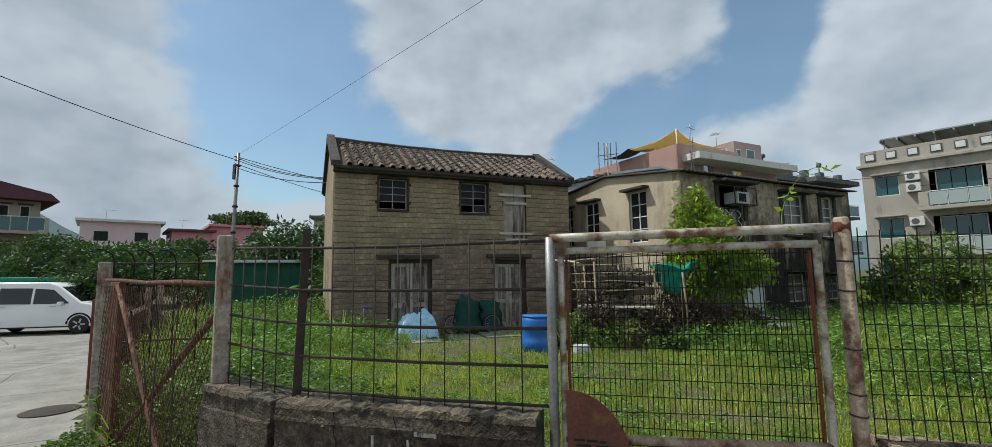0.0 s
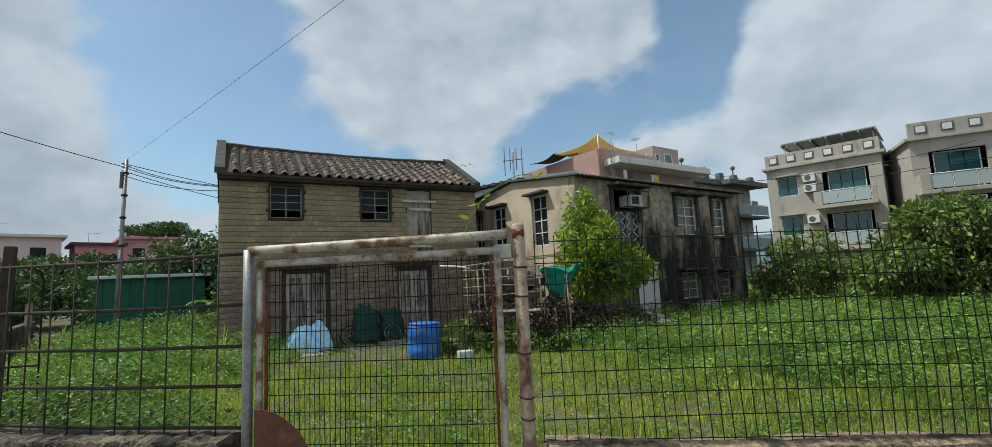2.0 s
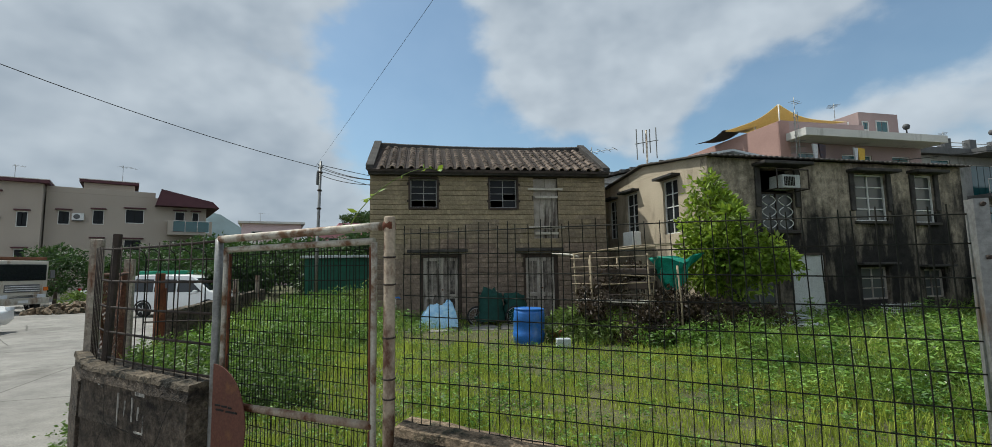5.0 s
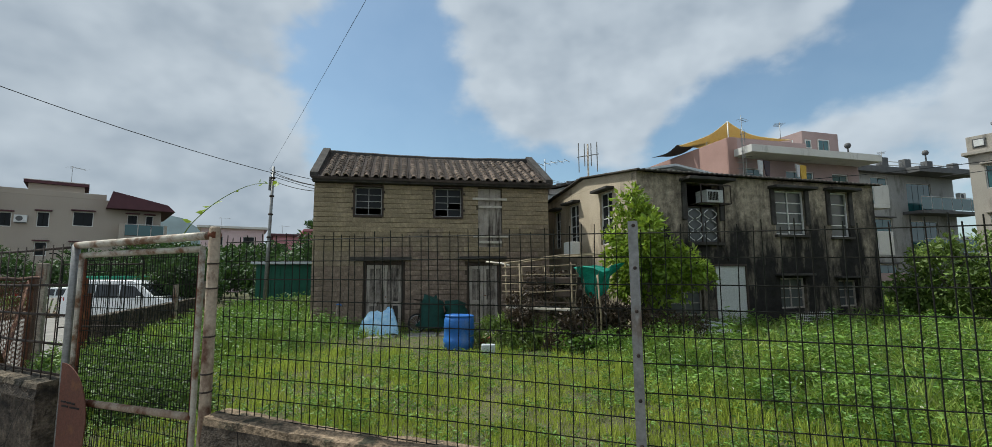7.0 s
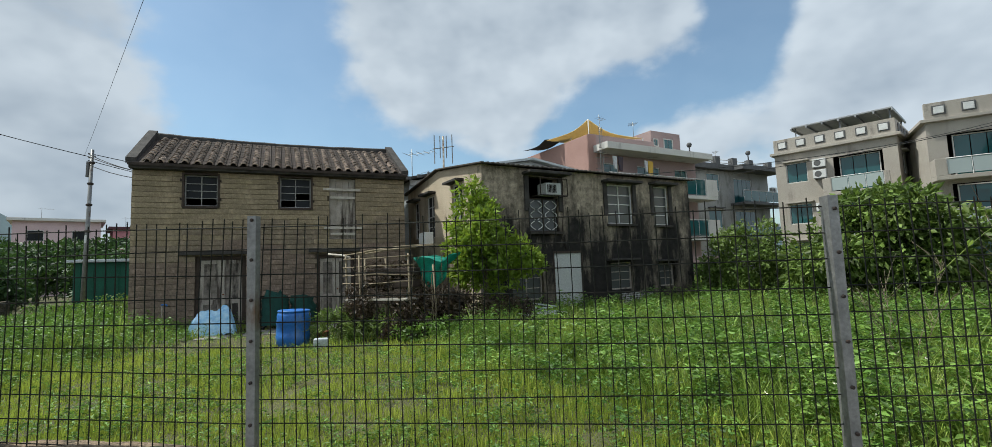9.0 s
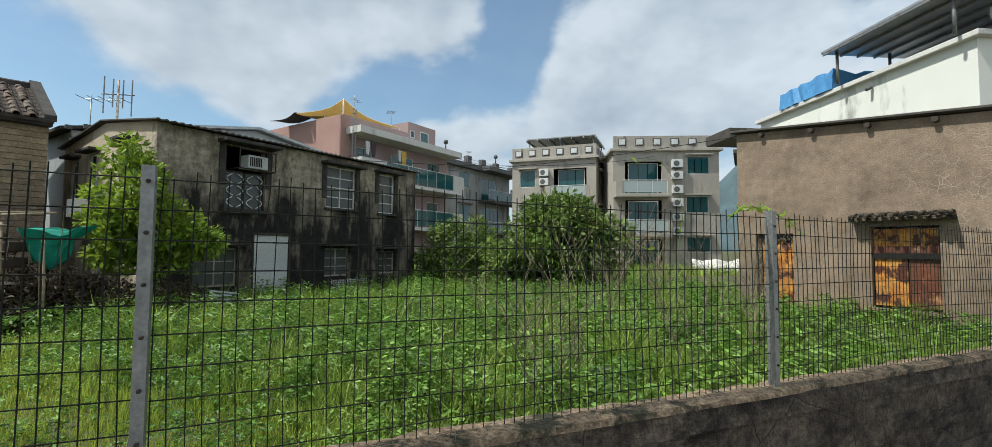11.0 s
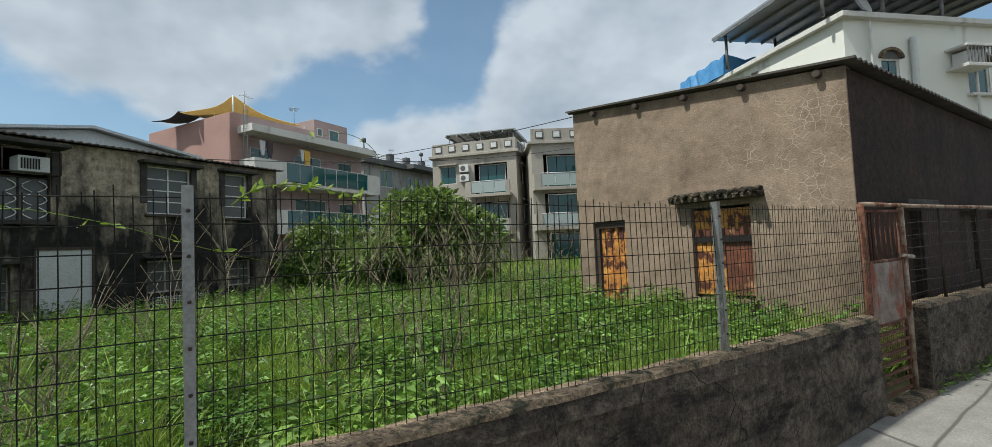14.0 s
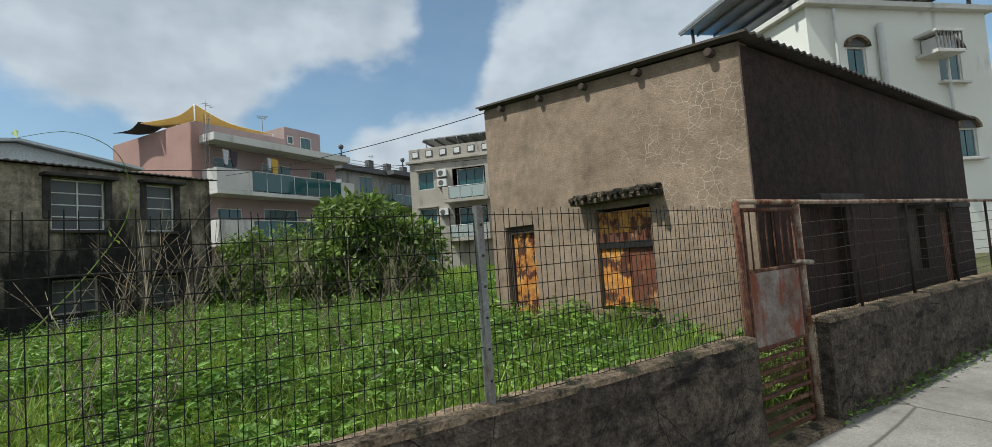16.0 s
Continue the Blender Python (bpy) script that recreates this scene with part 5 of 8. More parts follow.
M_ROSEPALE = material("pale_rose_paint", (0.62, 0.47, 0.48), (0.55, 0.41, 0.42), 0.4, 0.8, 0.1, 20)
M_SAILDARK = material("dark_shade_cloth", (0.05, 0.045, 0.05), (0.07, 0.065, 0.065), 2, 0.8, 0.1)
M_TARPBLUE = material("blue_tarp", (0.06, 0.20, 0.42), (0.10, 0.28, 0.52), 3, 0.5, 0.3, 20)
M_NETGREEN = material("green_net", (0.015, 0.24, 0.16), (0.01, 0.15, 0.11), 6, 0.7, 0.5, 60)
M_PLASTICW = material("white_casing", (0.66, 0.66, 0.64), (0.55, 0.55, 0.53), 3, 0.5, 0.05)
M_GREENSHEET = material("dark_green_sheet", (0.012, 0.10, 0.06), (0.01, 0.065, 0.042), 2, 0.6, 0.2, 30)
M_CLOTHY = material("yellow_cloth", (0.60, 0.40, 0.08), (0.5, 0.3, 0.05), 8, 0.9, 0.1)
M_CLOTHW = material("white_cloth", (0.6, 0.6, 0.6), (0.45, 0.45, 0.47), 8, 0.9, 0.1)
M_CLOTHD = material("dark_cloth", (0.05, 0.05, 0.07), (0.08, 0.05, 0.05), 8, 0.9, 0.1)


def far_window(parent, u0, u1, z0, z1, y=0.0, glass=None, frame_mat=None, cols=2, hood=True, rows=1):
    frame_mat, glass = frame_mat or M_WHITEFRAME, glass or M_GLASSTEAL
    r = 0.06
    bm = bmesh.new()
    for a, b, c, d in ((u0, u1, z0, z0 + r), (u0, u1, z1 - r, z1), (u0, u0 + r, z0 + r, z1 - r), (u1 - r, u1, z0 + r, z1 - r)):
        box(bm, a, b, y + 0.05, y + 0.13, c, d)
    w = part("window", bm, frame_mat, parent)
    for i in range(cols):
        for j in range(rows):
            a, b = u0 + r + (u1 - u0 - 2 * r) * i / cols, u0 + r + (u1 - u0 - 2 * r) * (i + 1) / cols
            c, d = z0 + r + (z1 - z0 - 2 * r) * j / rows, z0 + r + (z1 - z0 - 2 * r) * (j + 1) / rows
            bm = bmesh.new()
            box(bm, a + 0.025, b - 0.025, y + 0.08, y + 0.1, c + 0.02, d - 0.02)
            part("pane", bm, glass, w)
    if hood:
        bm = bmesh.new()
        rbox(bm, u0 - 0.15, u1 + 0.15, y - 0.3, y + 0.05, z1 + 0.06, z1 + 0.16, 0.02)
        part("window_hood", bm, frame_mat if hood is True else hood, w)
    return w


def shell(parent, W, D, z0, z1, holes, mat, side_holes=(), label=""):
    """Four walls: the front with openings, the right-hand side with its own."""
    bm = bmesh.new()
    wall_cells(bm, 0, W, z0, z1, 0, 0.2, holes)
    part("wall", bm, mat, parent, label)
    bm = bmesh.new()
    wall_cells(bm, 0.2, D, z0, z1, 0, 0.2, side_holes)
    part("wall", bm, mat, parent, "", Matrix(((0, -1, 0, W), (1, 0, 0, 0), (0, 0, 1, 0), (0, 0, 0, 1))))
    bm = bmesh.new()
    box(bm, 0, 0.2, 0.2, D, z0, z1)
    part("wall", bm, mat, parent)
    bm = bmesh.new()
    box(bm, 0.2, W - 0.2, D - 0.2, D, z0, z1)
    part("wall", bm, mat, parent)
    # added black sheet that paints the rooms' shade behind the openings
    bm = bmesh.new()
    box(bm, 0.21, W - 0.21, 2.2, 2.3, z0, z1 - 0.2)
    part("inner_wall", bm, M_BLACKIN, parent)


def slab(parent, name, a, b, c, d, e, f, mat, label="", r=0.02):
    bm = bmesh.new()
    rbox(bm, a, b, c, d, e, f, r)
    return part(name, bm, mat, parent, label)


def balcony(parent, u0, u1, depth, z, h=1.05, glass=True, mat=None, solid_ends=0.0, pane_mat=None):
    mat = mat or M_WHITEWALL
    b = slab(parent, "balcony", u0, u1, -depth, 0.0, z - 0.25, z, mat)
    if solid_ends:
        slab(b, "parapet", u0, u0 + solid_ends, -depth, -depth + 0.12, z, z + h, mat)
        slab(b, "parapet", u1 - solid_ends * 0.6, u1, -depth, -depth + 0.12, z, z + h, mat)
        slab(b, "parapet", u0, u0 + 0.12, -depth + 0.12, 0, z, z + h, mat)
    a, c = u0 + solid_ends, u1 - solid_ends * 0.6
    bm = bmesh.new()
    tube(bm, [(a, -depth + 0.06, z + h), (c, -depth + 0.06, z + h)], 0.03, 6)
    part("handrail", bm, M_PLASTICW, b)
    n = max(2, round((c - a) / 1.1))
    for i in range(n + 1):
        u = a + (c - a) * i / n
        bm = bmesh.new()
        tube(bm, [(u, -depth + 0.06, z), (u, -depth + 0.06, z + h)], 0.02, 5)
        part("baluster", bm, M_PLASTICW, b)
        if glass and i < n:
            bm = bmesh.new()
            box(bm, u + 0.04, a + (c - a) * (i + 1) / n - 0.04, -depth + 0.05, -depth + 0.07, z + 0.08, z + h - 0.06)
            part("pane", bm, pane_mat or M_GLASSTEAL, b)
    return b


def ac_unit(parent, u, z, y=0.0, w=0.8, h=0.6):
    a = slab(parent, "air_conditioner", u, u + w, y - 0.34, y - 0.02, z, z + h, M_PLASTICW, "", 0.02)
    bm = bmesh.new()
    lathe(bm, [(0.2, 0), (0.22, 0.006), (0.2, 0.012)], 14, Matrix.Translation((u + w * 0.4, y - 0.34, z + h / 2)) @ pose(0, 0, 0, 90))
    part("fan_grille", bm, M_GREYTRIM, a)
    slab(a, "bracket", u + 0.05, u + w - 0.05, y - 0.32, y, z - 0.06, z - 0.01, M_GREYTRIM, "", 0.01)


def aerial(parent, x, y, z, h, n=5, s=0.5, turn=0.0, name="aerial", boom=0.6, upright=False):
    """A mast with a boom and crossing rods."""
    bm = bmesh.new()
    tube(bm, [(x, y, z), (x, y, z + h)], 0.02, 6)
    mast = part(name, bm, M_ZINC, parent)
    ca, sa = math.cos(turn), math.sin(turn)
    bm = bmesh.new()
    tube(bm, [(x - ca * boom * 0.2, y - sa * boom * 0.2, z + h * 0.93), (x + ca * boom, y + sa * boom, z + h * 0.93)], 0.012, 5)
    part("boom", bm, M_ZINC, mast)
    for i in range(n):
        f = -0.2 + 1.2 * i / max(1, n - 1)
        cx, cy = x + ca * boom * f, y + sa * boom * f
        l = s * (1 - 0.35 * i / n) / 2
        bm = bmesh.new()
        e = Vector((0, 0, l)) if upright else Vector((-sa * l, ca * l, 0))
        c = Vector((cx, cy, z + h * 0.93))
        tube(bm, [c - e, c + e], 0.012, 5)
        part("rod", bm, M_ZINC, mast)
    return mast


def pink_house():
    b = thing("pink_balcony_house", pose(12.2, 30.8, 0, 0, 0, 27.5), "three-storey pink house with white balconies and a yellow shade sail", "house")
    holes = [(1.1, 2.5, 6.5, 8.5), (4.3, 6.6, 6.45, 8.5), (8.2, 9.6, 7.2, 8.5), (1.2, 2.8, 3.6, 5.4), (4.3, 7.0, 3.4, 5.5), (8.2, 9.6, 4.0, 5.4), (3.5, 6.0, 0.9, 2.2)]
    shell(b, 10.6, 8.5, 0.3, 9.3, holes, M_MAUVE)
    for h in holes:
        far_window(b, *h, hood=False, cols=3 if h[1] - h[0] > 2 else 2)
    slab(b, "side_facing", -0.25, -0.004, -0.1, 8.5, 0.3, 10.3, M_PINK, "plain pink side wall")
    slab(b, "side_facing", -0.25, 0.5, -0.12, -0.004, 2.0, 10.3, M_PINK)
    slab(b, "roof_parapet", 0.0, 6.2, 0.0, 0.2, 9.35, 10.4, M_MAUVE, "mauve roof parapet")
    slab(b, "roof", -0.2, 10.6, 0.2, 8.4, 9.3, 9.45, M_GREYTRIM)
    slab(b, "roof_slab", 0.2, 10.7, -1.5, 0.0, 9.1, 9.55, M_WHITEWALL, "white overhanging slab")
    for z in (6.3, 3.3):
        bl = balcony(b, 0.3, 11.0, 1.5, z, 1.25, True, M_WHITEWALL, 2.2)
    ph = slab(b, "penthouse", 6.6, 9.8, 0.6, 5.5, 9.46, 11.5, M_MAUVE)
    far = far_window(b, 7.9, 8.9, 9.9, 11.0, 0.5, hood=False)
    far_window(b, 6.8, 7.3, 10.3, 10.9, 0.5, hood=False)
    # washing on the balcony
    for u, z, mt, w, l in ((0.9, 8.7, M_CLOTHW, 0.35, 0.9), (1.35, 8.7, M_CLOTHD, 0.45, 1.0), (4.1, 8.6, M_CLOTHY, 0.5, 1.4), (3.8, 8.6, M_CLOTHW, 0.3, 0.8)):
        bm = bmesh.new()
        prism(bm, [(u, z), (u + w, z - 0.05), (u + w * 0.9, z - l * 0.6), (u + w * 0.75, z - l), (u + w * 0.3, z - l * 0.95), (u + 0.05, z - l * 0.5)], -1.2, -1.12)
        part("washing", bm, mt, b)
    # lattice mast by the corner
    m = aerial(b, 0.15, -0.9, 7.5, 4.0, 3, 0.5, 0.4)
    for dx in (-0.12, 0.12):
        bm = bmesh.new()
        tube(bm, [(0.15 + dx, -0.95, 7.5), (0.15 + dx, -0.95, 10.6)], 0.02, 5)
        part("mast_leg", bm, M_ZINC, m)
    for i in range(8):
        bm = bmesh.new()
        s = 0.55 if i < 4 else 0.2
        tube(bm, [(0.15 - s, -0.95, 7.8 + i * 0.35), (0.15 + s, -0.95, 7.9 + i * 0.35)], 0.018, 5)
        part("rung", bm, M_ZINC, m)
    aerial(b, 5.2, 1.0, 10.4, 1.7, 5, 0.7, 1.0)
    # shade sails: bent cloth with masts
    for pts, mt, nm in ((((0.25, 0.3, 11.5), (5.6, 0.5, 10.75), (3.6, 5.0, 11.0), (-1.2, 3.2, 10.6)), M_SAIL, "yellow shade sail"), (((0.4, 2.4, 11.0), (0.6, 5.6, 10.7), (-1.3, 6.2, 10.5), (-1.2, 3.4, 10.7)), M_SAILDARK, "dark shade sail")):
        bm = bmesh.new()
        n = 8
        g = []
        for i in range(n + 1):
            row = []
            for j in range(n + 1):
                s, t = i / n, j / n
                p = Vector(pts[0]) * (1 - s) * (1 - t) + Vector(pts[1]) * s * (1 - t) + Vector(pts[2]) * s * t + Vector(pts[3]) * (1 - s) * t
                c = sum((Vector(q) for q in pts), Vector()) / 4
                pull = 0.45 * (1 - (2 * s - 1) ** 2) * abs(2 * t - 1) ** 2 + 0.45 * (1 - (2 * t - 1) ** 2) * abs(2 * s - 1) ** 2
                p = p.lerp(c, pull * 0.5)
                p.z -= 0.5 * (4 * s * (1 - s)) * (0.4 + 0.6 * 4 * t * (1 - t)) * 0.7
                row.append(p)
            g.append(row)
        for off in (0.0, 0.02):
            vv = [[bm.verts.new(p + Vector((0, 0, off))) for p in row] for row in g]
            for i in range(n):
                for j in range(n):
                    bm.faces.new((vv[i][j], vv[i + 1][j], vv[i + 1][j + 1], vv[i][j + 1])).smooth = True
        s = part("shade_sail", bm, mt, b, nm)
        for p in pts[:2]:
            bm = bmesh.new()
            tube(bm, [(p[0], p[1], 9.4), (p[0], p[1], p[2])], 0.04, 6)
            part("mast", bm, M_PLASTICW, s)
    slab(b, "garden_wall", 0.0, 10.5, -2.4, -2.2, 0.2, 1.9, M_MAUVE)
    return b


def white_house():
    b = thing("white_tiled_house", pose(20.5, 40.0, 0, 0, 0, 27.5) @ Matrix.Translation((3.9, 0, 0)), "white three-storey house with grey roof trim and globe lamps", "house")
    holes = [(2.3, 4.2, 8.0, 9.7), (6.3, 9.2, 6.9, 9.4), (2.3, 4.3, 4.5, 6.3), (6.3, 9.6, 3.4, 6.2), (2.4, 4.4, 1.5, 2.6)]
    shell(b, 12.0, 9, 0.3, 10.0, holes, M_OFFWHITE)
    for h in holes:
        far_window(b, *h, hood=M_GREYTRIM if h[1] - h[0] < 2.5 and h[3] < 7 else False, cols=2 if h[1] - h[0] < 2.5 else 4)
    slab(b, "roof_trim", -0.4, 12.6, -0.6, 9.2, 10.0, 10.5, M_GREYTRIM, "dark grey roof edge")
    slab(b, "roof_trim", 5.5, 12.9, -1.6, -0.6, 10.0, 10.45, M_GREYTRIM)
    for u in (0.0, 3.6, 6.2, 8.8, 12.0):
        p = slab(b, "parapet_pier", u - 0.35, u + 0.35, -0.4, 0.1, 10.5, 11.3, M_GREYTRIM)
        if u in (0.0, 8.8):
            bm = bmesh.new()
            lathe(bm, [(0.06, 0), (0.05, 0.55), (0.18, 0.6), (0.24, 0.78), (0.18, 0.95), (0.04, 1.0)], 12, Matrix.Translation((u, -0.15, 11.3)))
            part("globe_lamp", bm, M_GREYTRIM, p)
    for a, c in ((0.4, 3.2), (4.0, 5.8), (6.6, 8.4), (9.2, 11.6)):
        for z in (10.75, 11.05):
            bm = bmesh.new()
            tube(bm, [(a, -0.15, z), (c, -0.15, z)], 0.04, 6)
            part("roof_rail", bm, M_PLASTICW, b)
    balcony(b, 5.6, 12.6, 1.5, 6.9, 1.1, True, M_GREYTRIM)
    balcony(b, 5.6, 12.6, 1.5, 3.5, 1.1, True, M_GREYTRIM)
    aerial(b, 4.6, 0.5, 10.5, 1.6, 4, 0.6, 0.6)
    for z in (7.4, 8.2, 4.4):
        ac_unit(b, 12.7, z, 0.3)
    return b


def parapet_house(name, m, W, D, top, label, windows, balconies, recess, canopy, acs, side_w=()):
    b = thing(name, m, label, "house")
    holes = [w[:4] for w in windows] + [r[:4] for r in recess]
    shell(b, W, D, 0.3, top - 1.15, holes, M_FARBEIGE, side_w)
    for w in windows:
        far_window(b, *w[:4], cols=w[4], hood=M_FARBEIGE)
    for a, c, e, f in recess:
        far_window(b, a + 0.3, c - 0.2, e, f - 0.05, 0.3, hood=False, cols=3)
    side = thing("window", Matrix(((0, -1, 0, W), (1, 0, 0, 0), (0, 0, 1, 0), (0, 0, 0, 1))), "", "")
    side.parent = b
    for s in side_w:
        far_window(side, *s, hood=M_FARBEIGE)
    slab(b, "cornice", -0.25, W + 0.25, -0.25, D + 0.25, top - 1.2, top - 1.0, M_FARBEIGE)
    slab(b, "parapet", 0, W, -0.05, 0.15, top - 1.0, top, M_FARBEIGE)
    slab(b, "parapet", W - 0.2, W, 0.15, D, top - 1.0, top, M_FARBEIGE)
    n = round(W / 1.25)
    for i in range(n):
        u = (i + 0.5) * W / n
        bl = slab(b, "parapet_block", u - 0.32, u + 0.32, -0.09, -0.052, top - 0.78, top - 0.2, M_GREYTRIM)
        slab(bl, "block_face", u - 0.24, u + 0.24, -0.12, -0.092, top - 0.70, top - 0.28, M_PLASTICW)
    for i in range(4):
        slab(b, "parapet_block", W + 0.004, W + 0.05, 0.8 + i * D / 5, 1.5 + i * D / 5, top - 0.78, top - 0.2, M_GREYTRIM)
    for a, c, z in balconies:
        balcony(b, a, c, 1.1, z, 1.0, True, M_FARBEIGE, 0.5, M_GLASSPALE)
    for u, z in acs:
        ac_unit(b, u, z)
    if canopy:
        a, c = canopy
        cp = slab(b, "roof_canopy", a, c, 0.3, D - 0.5, top + 0.75, top + 0.87, M_DARKMETAL, "dark metal roof canopy")
        for u in (a + 0.2, (a + c) / 2, c - 0.2):
            for y in (0.6, D - 0.8):
                bm = bmesh.new()
                tube(bm, [(u, y, top - 1.1), (u, y, top + 0.8)], 0.05, 6)
                part("canopy_post", bm, M_DARKMETAL, cp)
        for i in range(7):
            slab(cp, "rafter", a + (c - a) * i / 6 - 0.05, a + (c - a) * i / 6 + 0.05, 0.25, D - 0.4, top + 0.6, top + 0.745, M_DARKMETAL, "", 0.01)
    return b


def grey_house():
    b = thing("sage_grey_house", pose(29.0, 5.7, 0, 0, 0, -24), "sage grey three-storey house with arched windows and metal roof canopy", "house")
    arch = [(1.55, 2.35, 6.9, 8.0), (5.55, 6.6, 6.75, 7.9), (6.0, 6.9, 3.9, 5.0)]
    shell(b, 8.0, 11.8, 0.0, 9.4, arch, M_SAGE)
    for a, c, e, f in arch:
        w = far_window(b, a, c, e, f, 0.0, hood=False, cols=2)
        bm = bmesh.new()
        mid, r = (a + c) / 2, (c - a) / 2 + 0.12
        outer = [(mid + r * math.cos(math.pi * k / 12), f + 0.75 * r * math.sin(math.pi * k / 12)) for k in range(13)]
        inner = [(mid + (r - 0.13) * math.cos(math.pi * k / 12), f + 0.75 * (r - 0.13) * math.sin(math.pi * k / 12)) for k in range(13)]
        for p, q, s, t in zip(outer, outer[1:], inner[1:], inner):
            vs = [bm.verts.new((x, y, z)) for y in (-0.14, 0.0) for x, z in (p, q, s, t)]
            for f4 in ((0, 1, 2, 3), (7, 6, 5, 4), (0, 4, 5, 1), (1, 5, 6, 2), (2, 6, 7, 3), (3, 7, 4, 0)):
                bm.faces.new([vs[i] for i in f4])
        bmesh.ops.remove_doubles(bm, verts=bm.verts[:], dist=0.0005)
        part("arch_hood", bm, M_CAP, w)
        bm = bmesh.new()
        prism(bm, [(mid + (r - 0.14) * math.cos(math.pi * k / 12), f + 0.75 * (r - 0.14) * math.sin(math.pi * k / 12)) for k in range(13)], -0.02, -0.004)
        part("arch_pane", bm, M_GREYTRIM, w)
        slab(w, "sill", a - 0.15, c + 0.15, -0.2, 0.0, e - 0.1, e, M_WHITEWALL)
    slab(b, "cornice", -0.25, 8.25, -0.25, 12.0, 9.4, 9.6, M_WHITEWALL, "pale roof edge")
    for u, z0, z1, r in ((1.0, 3.5, 9.3, 0.05), (2.9, 2.0, 8.8, 0.11), (5.75, 3.0, 7.6, 0.05)):
        bm = bmesh.new()
        tube(bm, [(u, -0.14, z0), (u, -0.14, z1 - 0.2), (u, -0.14, z1)], r, 10)
        part("drainpipe", bm, M_PLASTICW, b)
    cage = slab(b, "air_conditioner_ledge", 4.5, 5.75, -0.75, 0.0, 7.55, 7.68, M_WHITEWALL)
    slab(cage, "air_conditioner", 4.75, 5.5, -0.6, -0.05, 7.69, 8.2, M_PLASTICW)
    for i in range(8):
        bm = bmesh.new()
        tube(bm, [(4.55 + i * 0.16, -0.72, 7.68), (4.55 + i * 0.16, -0.72, 8.3)], 0.025, 5)
        part("cage_bar", bm, M_GREYTRIM, cage)
    slab(cage, "cage_top", 4.5, 5.75, -0.75, 0.0, 8.3, 8.4, M_WHITEWALL)
    cp = slab(b, "roof_canopy", -0.9, 9.0, -1.0, 6.0, 11.2, 11.32, M_DARKMETAL, "dark corrugated roof canopy")
    for u in (-0.5, 2.2, 5.0, 7.8):
        for y in (0.3, 5.5):
            bm = bmesh.new()
            tube(bm, [(u, y, 9.6), (u, y, 11.2)], 0.07, 6)
            part("canopy_post", bm, M_ZINC, cp)
    for i in range(12):
        slab(cp, "rafter", -0.9 + i * 0.88, -0.82 + i * 0.88, -0.95, 5.9, 11.08, 11.19, M_ZINC, "", 0.01)
    bm = bmesh.new()
    vt = [[bm.verts.new((x - 0.3 + 0.2 * noise.noise((i * 0.8, j * 0.8, 1.0)), 6.1 + 0.3 * i, 9.6 + (0.0 if j in (0, 7) else 0.95 + 0.35 * noise.noise((i * 0.6, j * 0.5, 7.0))))) for j, x in enumerate((0, 0.1, 0.6, 1.2, 1.8, 2.4, 3.0, 3.2))] for i in range(13)]
    for p, q in zip(vt, vt[1:]):
        for j in range(7):
            bm.faces.new((p[j], p[j + 1], q[j + 1], q[j]))
    bm.faces.new(vt[0][::-1])
    bm.faces.new(vt[-1])
    part("tarp", bm, M_TARPBLUE, b, "crumpled blue tarpaulin on the roof")
    # satellite dish
    bm = bmesh.new()
    lathe(bm, [(0.02, 0), (0.3, 0.05), (0.5, 0.16), (0.52, 0.18), (0.5, 0.18), (0.3, 0.08), (0.02, 0.03)], 16, Matrix.Translation((1.2, 0.4, 10.2)) @ pose(0, 0, 0, 70, 0, 20))
    part("satellite_dish", bm, M_PLASTICW, b)
    slab(b, "tiled_ridge", -2.5, -0.3, 11.0, 13.5, 8.3, 8.9, M_ROOFSHEET)
    bm = bmesh.new()
    lathe(bm, [(0.07, 0), (0.08, 0.25), (0.03, 0.3)], 10, Matrix.Translation((-0.3, 4.2, 8.9)) @ pose(0, 0, 0, 0, 60))
    part("security_camera", bm, M_GREYTRIM, b)
    return b


